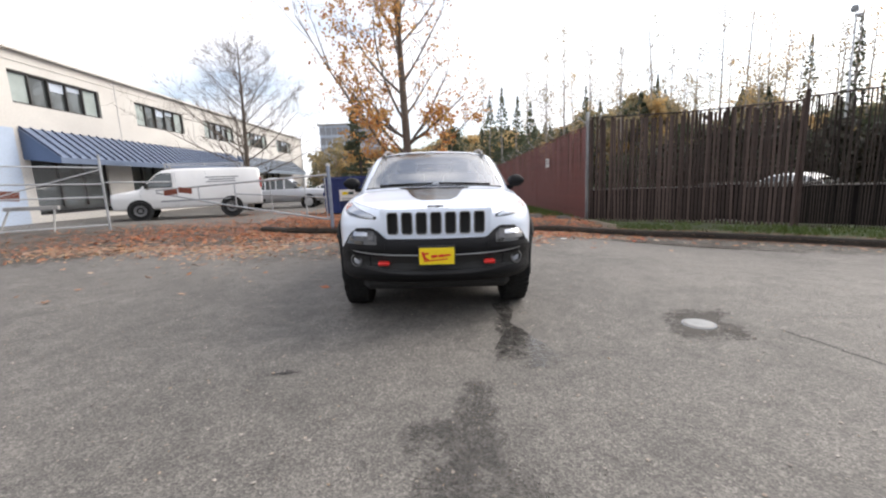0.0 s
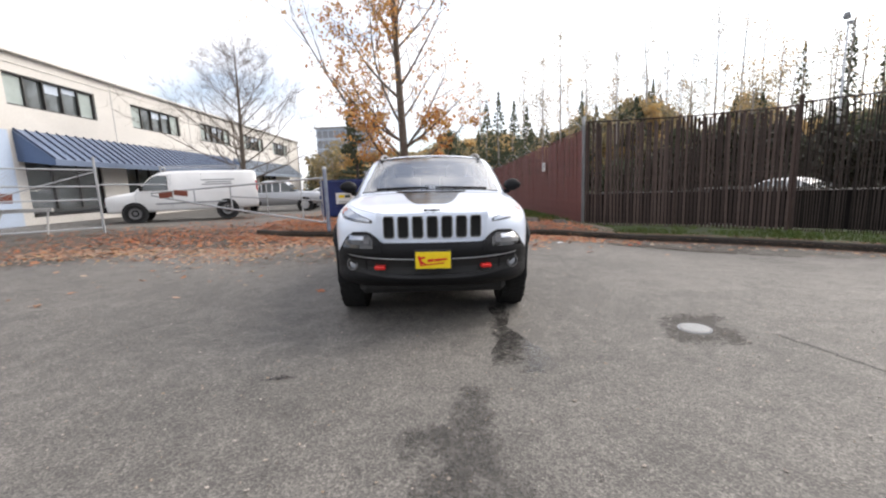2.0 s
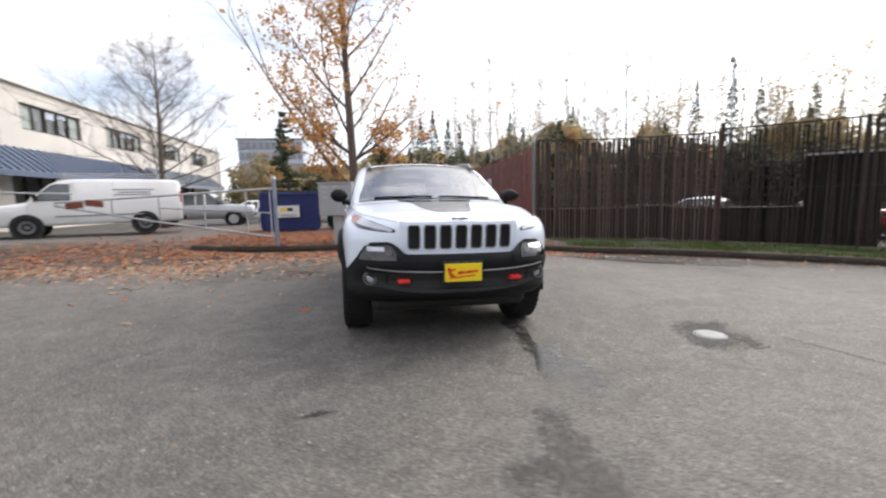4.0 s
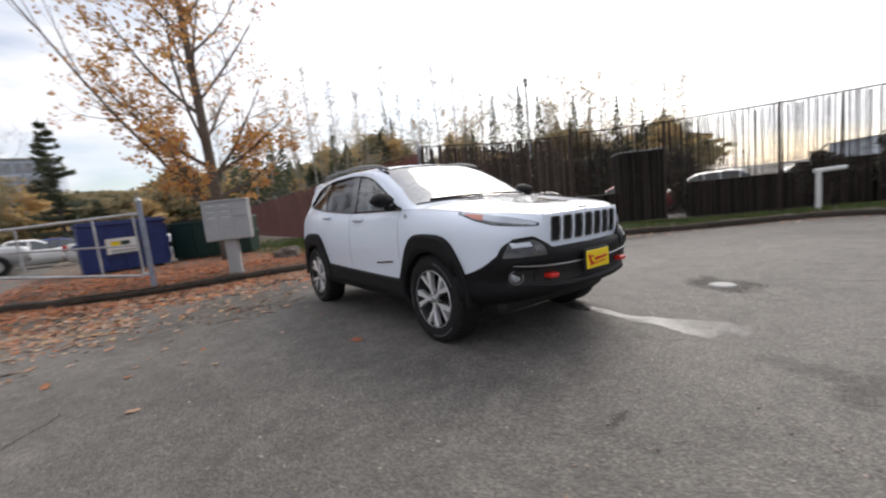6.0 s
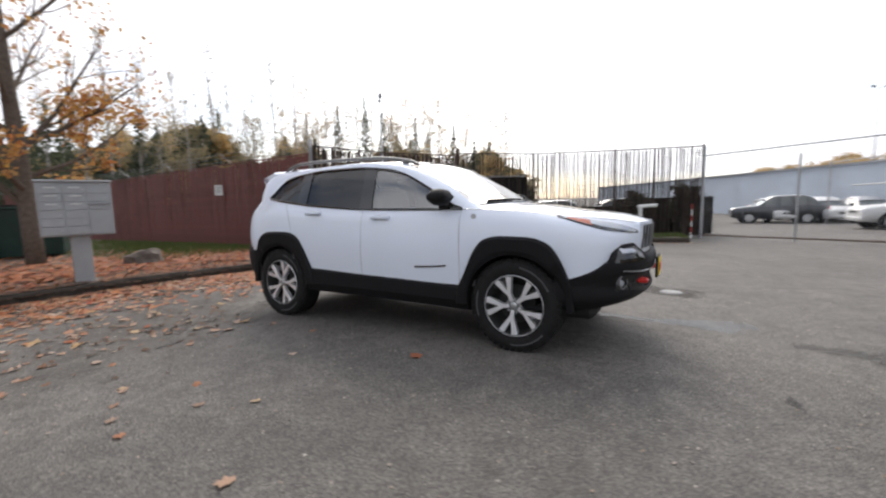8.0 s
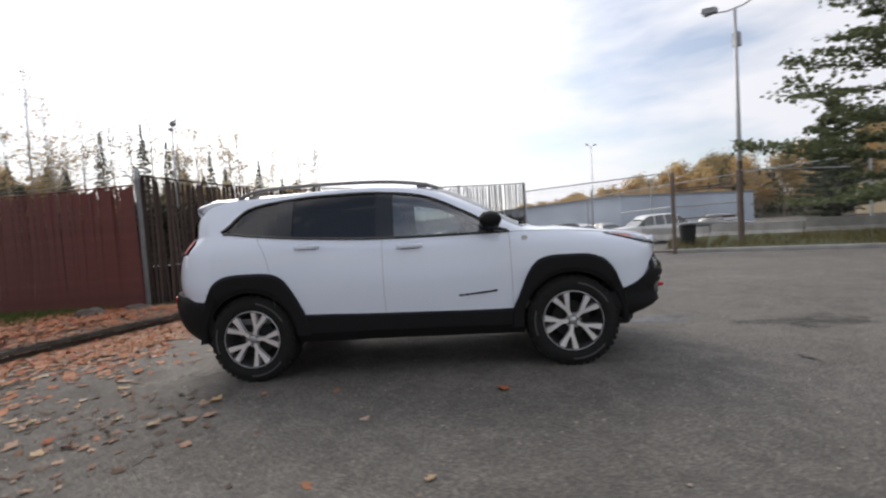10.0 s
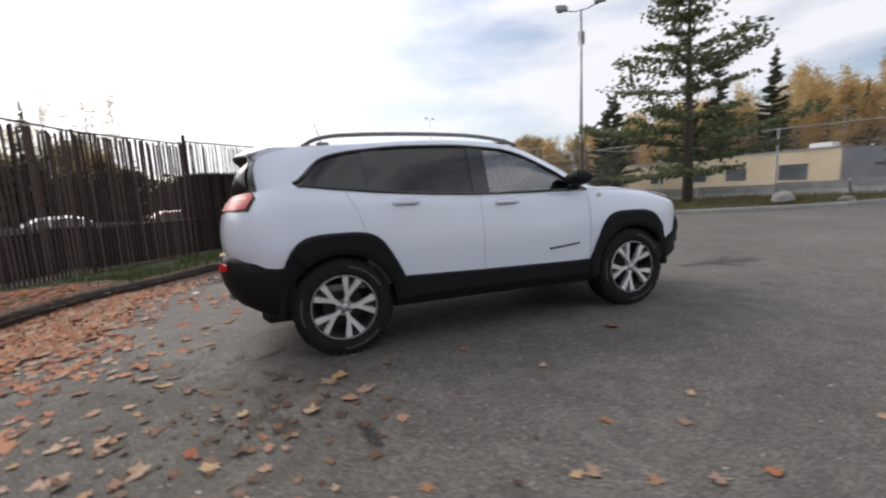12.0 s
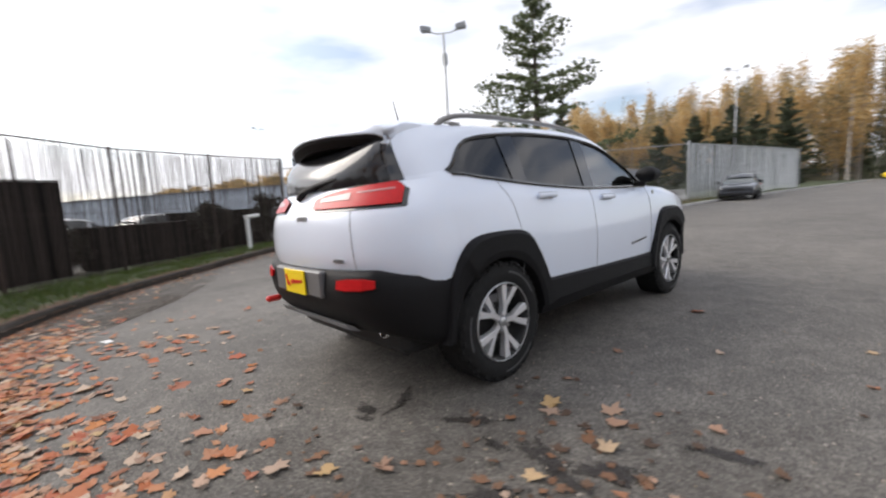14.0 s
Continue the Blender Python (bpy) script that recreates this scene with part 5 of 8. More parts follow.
    rings[0] = [(x * .98, y - .10, z - .02) for x, y, z in rings[1]]
    rings.append([(x * .93, y - .13, z + .012) for x, y, z in rings[-1]])
    part("rear_bumper", loft(bmesh.new(), rings, closed=False), "plastic_black", car, "textured black rear bumper", smooth=True)
    pr = part("plate_recess", box(bmesh.new(), (0, 4.530, .715), (.66, .05, .16), .012), "trim_grey", car, "dark grey number plate recess")
    part("dealer_plate", box(bmesh.new(), (0, 4.565, .715), (.29, .01, .150), .003), "plate_yellow", pr, "yellow dealer plate")
    scr = bmesh.new()
    for x, z, l, h, a in ((.105, .72, .02, .07, -20), (.08, .70, .045, .013, 30), (.02, .715, .05, .022, -6), (-.035, .718, .045, .02, -8), (-.085, .722, .055, .016, -6)):
        box(scr, (0, 0, 0), (l, .006, h), 0, pose(x, 4.572, z, 0, -a, 0))
    part("plate_script", scr, "red_paint", pr)
    part("skid_plate", loft(bmesh.new(), [[(x, 4.44, .47), (x, 4.492, .49), (x, 4.47, .455), (x, 4.40, .43)] for x in (-.46, -.42, .42, .46)]), "bar_grey", car, "silver skid trim")
    part("tow_hook", box(bmesh.new(), (.40, 4.57, .56), (.05, .10, .04), .012), "red_paint", car, "bright red tow hook")
    for x in (-.50, .50):
        part("exhaust_tip", lathe(bmesh.new(), [(.034, 0), (.04, 0), (.04, .14), (.034, .14), (.034, 0)], 16, "y"), "chrome", car, smooth=True, at=pose(x, 4.14, .40))
    part("antenna", tube(bmesh.new(), [(-.02, 3.62, 1.655), (-.02, 3.64, 1.68), (-.02, 3.70, 1.90)], [.018, .006, .003], 6), "plastic_black", car)
    # cabin
    part("dashboard", box(bmesh.new(), (0, 1.52, 1.02), (1.46, .42, .24), .06, seg=3), "interior_grey", car, smooth=True)
    st = bmesh.new()
    tube(st, [(.38 + .18 * math.cos(a), 1.80 - .06 * math.sin(a), 1.06 + .17 * math.sin(a)) for a in [2 * math.pi * k / 24 for k in range(25)]], .015, 6)
    box(st, (.38, 1.80, 1.06), (.32, .03, .05), .01)
    part("steering_wheel", st, "interior_grey", car)
    for x, y in ((.38, 2.25), (-.38, 2.25), (.40, 3.15), (-.40, 3.15)):
        seat = part("seat", box(bmesh.new(), (x, y - .12, .70), (.52, .52, .16), .05, seg=2), "interior_light", car)
        part("seat_back", box(bmesh.new(), (0, 0, .33), (.50, .14, .62), .05, seg=2), "interior_light", seat, at=pose(x, y + .14, .74, -12, 0, 0))
        part("headrest", box(bmesh.new(), (0, 0, .74), (.27, .10, .17), .04, seg=2), "interior_light", seat, at=pose(x, y + .14, .74, -12, 0, 0))
    for s in (1, -1):
        part("door_lining", box(bmesh.new(), (s * .83, 2.45, .82), (.05, 2.0, .60), .02), "interior_grey", car)
    bm = patch(bmesh.new(), 6.1, 11.8, 5, 7, 1, -.03, nu=20)
    patch(bm, 6.1, 11.8, 5, 7, -1, -.03, nu=20)
    part("headliner", bm, "interior_light", car)

    # underbody
    bm = box(bmesh.new(), (0, 2.3, .38), (1.36, 3.9, .24), .05)
    part("underbody", bm, "matte_black", car)
    part("cabin_floor", box(bmesh.new(), (0, 2.55, .52), (1.72, 2.9, .05)), "interior_grey", car)
    return car


wagon_car = wagon()

# ---- trees ----
def leaf_quad(verts, faces, p, size, rnd, flat=0.0):
    """One small folded leaf, two triangles."""
    a = Vector((rnd.gauss(0, 1), rnd.gauss(0, 1), rnd.gauss(0, 1) * (1 - flat))).normalized()
    b = a.orthogonal().normalized()
    b = (Matrix.Rotation(rnd.uniform(0, 6.28), 3, a) @ b)
    o = len(verts)
    p = Vector(p)
    verts += [p - a * size * .5, p + b * size * .42 + a * size * .05, p + a * size * .5, p - b * size * .42 + a * size * .05]
    faces += [(o, o + 1, o + 2), (o, o + 2, o + 3)]


def branch(bm, p, d, length, r, rnd, bend=0.25, lift=0.15, steps=5, seg=6, r_end=0.35):
    """A tapering crooked limb; returns its points and headings."""
    pts, heads, rad = [Vector(p)], [Vector(d).normalized()], [r]
    d = Vector(d).normalized()
    for k in range(steps):
        d = (d + Vector((rnd.gauss(0, bend), rnd.gauss(0, bend), rnd.gauss(0, bend) * .6 + lift)) * (1 / steps) * 1.6).normalized()
        pts.append(pts[-1] + d * length / steps)
        heads.append(d.copy())
        rad.append(r * (1 - (1 - r_end) * (k + 1) / steps))
    tube(bm, pts, rad, seg)
    return pts, heads, rad


def broadleaf(name, x, y, height, r, label, seed, leaf_mat=None, leaf_n=0, first=1.6, spread=0.42, limbs=16, leaf_size=.14, bark="bark", leaf_low=0.75, extra=None, twig_n=5, base_lift=0.0, thick=.38, lean=50):
    rnd = random.Random(seed)
    tree = empty(name, pose(x, y, gz(x, y) + base_lift), label, "tree")
    bm = bmesh.new()
    tips = []
    trunk, th, tr = branch(bm, (0, 0, -.1), (rnd.gauss(0, .02), rnd.gauss(0, .02), 1), height, r, rnd, .05, .02, 12, 9, .12)
    part("trunk", bm, bark, tree, smooth=True)
    lb = bmesh.new()
    specs = []
    for k in range(limbs):
        f = first / height + (0.93 - first / height) * (k + rnd.random() * .6) / limbs
        specs.append((f, k * 2.4 + rnd.gauss(0, .35), height * spread * (1.05 - f * .85) * rnd.uniform(.8, 1.2), lean - 18 * f + rnd.gauss(0, 6)))
    specs += list(extra or [])
    for f, az, ln, tilt in specs:
        i = min(int(f * 12), 11)
        p = trunk[i].lerp(trunk[i + 1], f * 12 - i)
        t = radians(tilt)
        d = Vector((math.sin(t) * math.cos(az), math.sin(t) * math.sin(az), math.cos(t)))
        rr = max(.010, tr[i] * thick)
        pts, hd, rad = branch(lb, p, d, ln, rr, rnd, .28, .22, 6, 6, .25)
        for q in range(1, 7):
            for w in range(2 if q > 1 else 1):
                dd = (hd[q] + Vector((rnd.gauss(0, .7), rnd.gauss(0, .7), rnd.gauss(.15, .45)))).normalized()
                p2, h2, r2 = branch(lb, pts[q], dd, ln * rnd.uniform(.22, .42), max(.006, rad[q] * .5), rnd, .35, .15, 3, 4, .4)
                for v in range(twig_n):
                    j = rnd.randint(1, 3)
                    d3 = (h2[j] + Vector((rnd.gauss(0, .8), rnd.gauss(0, .8), rnd.gauss(.1, .6)))).normalized()
                    p3, _, _ = branch(lb, p2[j], d3, ln * rnd.uniform(.08, .2), .0045, rnd, .4, .1, 2, 3, .5)
                    tips += [p3[1], p3[2]]
    tagged(part("branchwork", lb, bark, tree), kind="stuff")
    if leaf_n:
        verts, faces = [], []
        weights = [.85 if t.z < height * .30 else (.9 if t.x < 0 and t.z < height * .75 else .28) * rnd.random() for t in tips]
        for t in rnd.choices(tips, weights, k=leaf_n):
            leaf_quad(verts, faces, t + Vector((rnd.gauss(0, .07), rnd.gauss(0, .07), rnd.gauss(-.05, .07))), leaf_size * rnd.uniform(.6, 1.25), rnd)
        tagged(pydata("leaves", verts, faces, leaf_mat, tree), kind="stuff")
    return tree


def conifer(name, x, y, height, width, label, seed, mat="needle", ragged=0.35, first=0.12, density=1.0, z0=None, clump=.5, droop=-.15, bark="bark_dark", gaps=0.0, fill=14):
    """Whorls of limbs that carry many small sprays of needles."""
    rnd = random.Random(seed)
    tree = empty(name, pose(x, y, (gz(x, y) if z0 is None else z0)), label, "tree")
    bm = bmesh.new()
    trunk, th, tr = branch(bm, (0, 0, -.2), (0, 0, 1), height, height * .021, rnd, .03, .02, 10, 8, .08)
    part("trunk", bm, bark, tree, smooth=True)
    lb, verts, faces = bmesh.new(), [], []
    whorls = int(height * 2.2 * density)
    for k in range(whorls):
        f = first + (0.985 - first) * k / whorls
        if rnd.random() < gaps and f < .9:
            continue
        i = min(int(f * 10), 9)
        p = trunk[i].lerp(trunk[i + 1], f * 10 - i)
        n = 4 + int(rnd.random() * 2)
        for w in range(n):
            az = rnd.uniform(0, 6.283)
            ln = width * (1 - f) ** .75 * rnd.uniform(1 - ragged, 1 + ragged * .5) + .15
            d = Vector((math.cos(az), math.sin(az), droop + .45 * f + rnd.gauss(0, .08)))
            pts, hd, rad = branch(lb, p, d, ln, .012 + .018 * (1 - f), rnd, .12, .10, 4, 4, .3)
            m = int(6 + ln * fill * density)
            for q in range(m):
                g = rnd.uniform(.18, 1.0)
                j = min(int(g * 4), 3)
                c = pts[j].lerp(pts[j + 1], g * 4 - j)
                side = Vector((-d.y, d.x, 0)).normalized() * rnd.gauss(0, ln * .14)
                leaf_quad(verts, faces, c + side + Vector((0, 0, rnd.gauss(.04, .07))), clump * rnd.uniform(.5, 1.1), rnd, .75)
    tagged(part("branchwork", lb, bark, tree), kind="stuff")
    tagged(pydata("needles", verts, faces, mat, tree), kind="stuff")
    return tree


def shrub(x, y, height, width, label, seed, mat="shrub_leaf", leaves=2600, size=.11):
    """A many-stemmed bush: lobes of small leaves with an uneven outline."""
    rnd = random.Random(seed)
    b = empty("shrub", pose(x, y, gz(x, y)), label, "shrub", "shrubs behind the fence")
    bm = bmesh.new()
    lobes = []
    for k in range(12):
        az, out = k * 2.4 + rnd.gauss(0, .3), rnd.uniform(.1, .95) ** .6
        tip = Vector((math.cos(az) * width * .5 * out, math.sin(az) * width * .5 * out, height * rnd.uniform(.35, .92) * (1.05 - .3 * out)))
        tube(bm, [(0, 0, -.05), tip * .5 + Vector((0, 0, height * .08)), tip], [.03, .018, .006], 5)
        lobes.append((tip, rnd.uniform(.16, .28) * max(width * .8, height * .5)))
    part("stems", bm, "bark_dark", b)
    verts, faces = [], []
    for _ in range(leaves):
        c, r = rnd.choice(lobes)
        p = c + Vector((rnd.gauss(0, r * .55), rnd.gauss(0, r * .55), rnd.gauss(0, r * .55)))
        if p.z > .02:
            leaf_quad(verts, faces, p, size * rnd.uniform(.6, 1.3), rnd)
    tagged(pydata("leaves", verts, faces, mat, b), kind="stuff")
    return b


for k, (x, y, h, w) in enumerate(((12.6, 20.6, 4.1, 3.2), (15.0, 18.8, 4.4, 3.4), (17.3, 16.9, 4.4, 3.2), (19.4, 14.9, 4.0, 3.2), (21.2, 12.6, 3.4, 3.0))):
    shrub(x, y, h, w, "tall dark evergreen bush behind the slatted fence", 200 + k, leaves=4200, size=.20)
for k, (x, y, h, w) in enumerate(((13.9, 8.6, 1.7, 1.2), (14.7, 4.9, 1.9, 1.3), (14.2, 3.2, 2.5, 1.1))):
    shrub(x, y, h, w, "dark straggly bush close behind the thin slats", 220 + k, leaves=2400)

broadleaf("maple_tree", -0.76, 14.8, 12.5, .17, "tall maple with sparse orange autumn leaves", 11, "leaf_tree", 9000, 2.2, .30, 22, .10, twig_n=6,
          extra=[(.10, math.pi * .98, 6.8, 34), (.17, 2.6, 3.8, 48), (.15, .25, 2.8, 66), (.13, 4.2, 2.4, 70), (.20, -.3, 2.6, 62), (.22, 3.4, 3.0, 62)], base_lift=.16)
broadleaf("bare_tree", -10.2, 23.6, 8.9, .17, "bare grey tree with fine spreading twigs", 23, None, 0, 1.8, .60, 36, bark="bark", twig_n=13, thick=.30, lean=70)
conifer("spruce_tree", -6.6, 40.0, 9.6, 2.0, "dark narrow spruce beyond the yard", 5, "needle_far", .3, .05, .9, clump=.28, fill=60)
conifer("pine_tree", 9.7, -8.8, 10.6, 4.1, "tall green pine with ragged open crown", 8, "needle", .72, .12, .70, z0=.25, clump=.19, droop=.0, gaps=.10, fill=135)
rnd0 = random.Random(4)
for k, (bx, by, bh, bw) in enumerate([(54.3, -68, 25, 4.2), (48, -72.6, 24, 3.8), (58, -65, 20, 4.0), (56, -45.6, 17.0, 5.0), (61, -48, 15.0, 4.6), (15, -48.4, 9.6, 2.6), (11.6, -50.5, 10.4, 2.8), (18.5, -47.0, 9.0, 2.4), (9.2, -49, 8.6, 2.6), (6.9, -54, 10.6, 3.0), (13.4, -52, 8.4, 2.4)]):
    conifer("fir_tree", bx, by, bh, bw, "dark fir behind the chain-link fence", 60 + k, "needle_far", .45, .04, 1.2 if bh < 14 else .55, clump=.34 if bh < 14 else .55, fill=46 if bh < 14 else 70, droop=-.05)["group"] = "firs behind the fence"


# ---- far hills and woods ----
def bearing(b, d, z=0.0):
    return Vector((d * math.sin(radians(b)), d * math.cos(radians(b)), z))


def hill(name, b0, b1, prof, label, mat="wood_far"):
    """A low ridge: prof gives distance and height."""
    verts, faces = [], []
    n = 40
    for i in range(n + 1):
        b = b0 + (b1 - b0) * i / n
        for d, h in prof:
            e = min(1, 6 * min(i / n, 1 - i / n))
            v = bearing(b, d * (1 + .05 * noise.noise((b * .1, d * .02, 0))))
            verts.append((v.x, v.y, gz(v.x, v.y) - .2 + h * e * (1 + .25 * noise.noise((b * .08, 3, 1)))))
    w = len(prof)
    for i in range(n):
        for j in range(w - 1):
            a = i * w + j
            faces.append((a, a + 1, a + w + 1, a + w))
    return tagged(pydata(name, verts, faces, mat, smooth=True), label, "hill", kind="structure")


M["hill_green"] = material("hill_green", (0.075, 0.075, 0.045), 0.95, grain=0.4, grain_scale=.5, stain=0.4, stain_scale=.08, object_space=False)
hill("hill_north", -8, 72, [(52, 0), (70, 3.5), (95, 7.0), (140, 9.0)], "wooded hillside beyond the yard", "hill_green")
hill("hill_south", 88, 196, [(95, 0), (110, 1.5), (140, 4.0), (190, 6.0)], "wooded rise beyond the car lot", "hill_green")


def far_woods(name, spots, label, mats, seed):
    """Distant trees as two joined meshes, stems and crowns, too many to count."""
    rnd = random.Random(seed)
    stems = bmesh.new()
    crowns = {m: ([], []) for m in mats}
    for x, y, z, h, w, kind, mat in spots:
        verts, faces = crowns[mat]
        k = .55 if kind == "thin" else 1.0
        tube(stems, [(x, y, z - .3), (x + rnd.gauss(0, .1), y, z + h * .55), (x + rnd.gauss(0, .25), y + rnd.gauss(0, .2), z + h)], [(h * .012 + .03) * k, (h * .008 + .02) * k, .012], 4, False)
        if kind == "fir":
            for q in range(int(260 + h * 40)):
                f = rnd.random() ** 1.25
                rr = w * (1 - f) * rnd.uniform(.3, 1.0)
                az = rnd.uniform(0, 6.283)
                leaf_quad(verts, faces, (x + rr * math.cos(az), y + rr * math.sin(az), z + h * (.08 + .92 * f) - .25 * rr), rnd.uniform(.5, 1.2) * (1.15 - .6 * f) * w * .22, rnd, .6)
        elif kind == "full":
            lobes = []
            for _ in range(13):
                f = rnd.uniform(.22, .92)
                sp = w * .34 * math.sin(math.pi * min(1, f * .85 + .12))
                lobes.append((rnd.gauss(0, sp), rnd.gauss(0, sp), f))
            for q in range(int(500 + h * 60)):
                a, b, f = rnd.choice(lobes)
                leaf_quad(verts, faces, (x + a + rnd.gauss(0, w * .17), y + b + rnd.gauss(0, w * .17), z + h * (f + rnd.gauss(0, .06))), rnd.uniform(.25, .62), rnd)
        else:                                  # slender, feathery, thinly leaved
            for q in range(70):
                f = rnd.uniform(.42, 1)
                sp = w * .42 * math.sin(math.pi * min(1, (f - .36) * 1.5)) + .15
                a, b = rnd.gauss(0, sp), rnd.gauss(0, sp)
                tube(stems, [(x, y, z + h * (f - .07)), (x + a, y + b, z + h * f)], [.014, .005], 3, False)
                for u in range(9):
                    g = rnd.uniform(.5, 1.2)
                    leaf_quad(verts, faces, (x + a * g + rnd.gauss(0, .25), y + b * g + rnd.gauss(0, .25), z + h * (f - .07 * (1 - g)) + rnd.gauss(0, .3)), rnd.uniform(.11, .26), rnd)
    holder = empty(name, pose(0, 0, 0), label, "woods", kind="stuff")
    part("stems", stems, "bark_hazed", holder)
    for m in mats:
        if crowns[m][0]:
            pydata("crowns", *crowns[m], m, holder)
    return holder


def north_spots():
    rnd = random.Random(31)
    out = []
    def hz(d):
        return float(np.interp(d, [52, 70, 95, 140], [0, 3.5, 7.0, 9.0])) - .8
    def top(b):                                  # height of the treeline above the eye, in degrees
        return float(np.interp(b, [-8, -2, 6, 14, 22, 34, 42, 50, 57, 63, 67], [5.0, 6.5, 7.8, 7.2, 8.4, 8.6, 9.0, 8.8, 8.4, 6.6, 2.8]))
    for k in range(620):
        b, d = rnd.uniform(-7, 67), rnd.uniform(58, 112)
        v = bearing(b, d)
        clump = .80 + .55 * noise.noise((b * .22, 1.5, 4.0)) + .25 * noise.noise((b * .9, 7.0, 2.0))
        h = max(2.5, (math.tan(radians(top(b) * max(.45, min(1.12, clump)))) * d + 1.2 - hz(d)) * rnd.uniform(.55, 1.05))
        if rnd.random() < (.40 if b < 14 else .42):
            out.append((v.x, v.y, hz(d), h * rnd.choice((.8, .92, 1.0, 1.1)), rnd.uniform(2.4, 4.0), "fir", "needle_far"))
        else:
            out.append((v.x, v.y, hz(d), h * .93, rnd.uniform(2.6, 4.4), "full", rnd.choice(("wood_far", "needle_far", "wood_far", "leaf_yellow"))))
    for b, d, h, w in ((-15.0, 70, 6.4, 3.0), (-13.6, 66, 5.6, 3.0), (-12.2, 70, 6.2, 3.2), (-10.8, 64, 5.8, 3.0), (-9.4, 68, 6.6, 3.0), (-8.0, 70, 6.2, 3.2), (-6.4, 66, 6.0, 3.0), (-5.0, 70, 6.4, 3.2), (-3.4, 64, 6.2, 3.0), (-2.0, 70, 6.6, 3.0), (-0.4, 66, 6.4, 3.0)):
        v = bearing(b, d)
        out.append((v.x, v.y, -.4, h, w, "full" if b > -7 else "fir", "needle_far" if b < -5 else "wood_far"))
    for b, d, h, w in ((-13.8, 58, 6.6, 3.4), (-12.6, 56, 7.4, 3.6), (-11.2, 58, 6.8, 3.4), (-10.0, 56, 6.4, 3.2)):
        v = bearing(b, d)
        out.append((v.x, v.y, -.4, h, w, "full", "leaf_yellow" if b > -12 else "wood_far"))
    for b, d, e in ((9.6, 48, 11.4), (11.6, 47, 10.2), (8.0, 50, 10.4), (13.2, 52, 9.4), (20, 60, 10.6), (28, 64, 11.0), (41.6, 60, 12.4), (45, 58, 13.6), (47.5, 60, 12.0), (52, 62, 11.0), (57, 58, 10.2), (54, 66, 9.2), (60, 60, 8.0)):
        v = bearing(b, d)
        out.append((v.x, v.y, -.6, math.tan(radians(e)) * d + 1.8, 2.3, "fir", "needle_far"))
    for b, d, e in ((17.4, 60, 17.5), (15.2, 64, 15.0), (20.6, 62, 16.5), (27.2, 62, 18.5), (34.2, 66, 17.2), (36.6, 64, 17.8), (29.5, 70, 14.0), (24, 70, 14.6), (7.2, 70, 13), (38.4, 70, 15), (12.8, 66, 14), (46, 60, 14), (49, 64, 15.0), (51, 66, 14.0), (55.5, 66, 13.6), (59, 62, 12.0), (62.5, 64, 11.0), (64.5, 62, 12.5), (32, 68, 13.5)):
        v = bearing(b, d)
        out.append((v.x, v.y, hz(d), math.tan(radians(e)) * d + 1.2 - hz(d), 3.0, "thin", "wood_far" if b < 35 else "leaf_yellow"))
    for k in range(90):
        b, d = rnd.uniform(16, 64), rnd.uniform(50, 60)
        v = bearing(b, d)
        out.append((v.x, v.y, gz(v.x, v.y) - .2, rnd.uniform(2.6, 6.0) * float(np.interp(b, [58, 66], [1, .45])), rnd.uniform(1.8, 2.8), "full" if rnd.random() < .4 else "fir", "needle_far"))
    for k in range(20):
        b, d = 14 + 50 * (k + rnd.random()) / 20, rnd.uniform(56, 84)
        v = bearing(b, d)
        h = math.tan(radians(rnd.uniform(9.5, 12.5) * float(np.interp(b, [14, 50, 64], [1, 1.05, .7])))) * d + 1.2 - hz(d)
        out.append((v.x, v.y, hz(d), h, rnd.uniform(3.0, 5.0), "thin", rnd.choice(("wood_far", "leaf_yellow", "wood_far"))))
    for b, d, e, w in ((40.0, 58, 13.6, 3.2), (37.6, 62, 11.2, 2.6), (53, 60, 13.2, 1.7), (48.5, 60, 11.6, 2.2), (31, 66, 10.6, 2.4)):
        v = bearing(b, d)
        out.append((v.x, v.y, -.5, math.tan(radians(e)) * d + 1.6, w * 1.5, "thin", "leaf_yellow"))
        out.append((v.x + .8, v.y - .6, -.5, math.tan(radians(e)) * d * .92 + 1.6, w * 1.4, "thin", "wood_far"))
    return out


def south_spots():
    rnd = random.Random(77)
    out = []
    def top(b):                                  # height of the treeline above the eye, in degrees
        return float(np.interp(b, [92, 98, 105, 112, 118, 124, 132, 140, 150, 158, 165, 176, 190], [2.0, 3.2, 4.2, 6.0, 7.4, 6.6, 8.6, 10.4, 12.4, 12.0, 11.6, 13.6, 12.8]))
    for k in range(480):
        b = rnd.uniform(93, 192)
        d = rnd.uniform(92, 150)
        v = bearing(b, d)
        z = float(np.interp(d, [95, 110, 140, 190], [0, 1.5, 4.0, 6.0])) - 1
        h = max(3.0, (math.tan(radians(top(b))) * d + 1.1 - z) * rnd.uniform(.62, 1.02))
        r = rnd.random()
        if r < .62:
            out.append((v.x, v.y, z, h, rnd.uniform(3.2, 5.2), "full", "leaf_yellow" if rnd.random() < .72 else "wood_far"))
        elif r < .88:
            out.append((v.x, v.y, z, h * .78, rnd.uniform(2.0, 3.2), "fir", "needle_far"))
        else:
            out.append((v.x, v.y, z, h * 1.05, 2.4, "thin", "wood_far"))
    return out


far_woods("woods_north", north_spots(), "mixed firs and bare trees on the hillside", ["needle_far", "wood_far", "leaf_yellow"], 3)
far_woods("woods_south", south_spots(), "yellow autumn woods with dark firs", ["leaf_yellow", "wood_far", "needle_far"], 9)


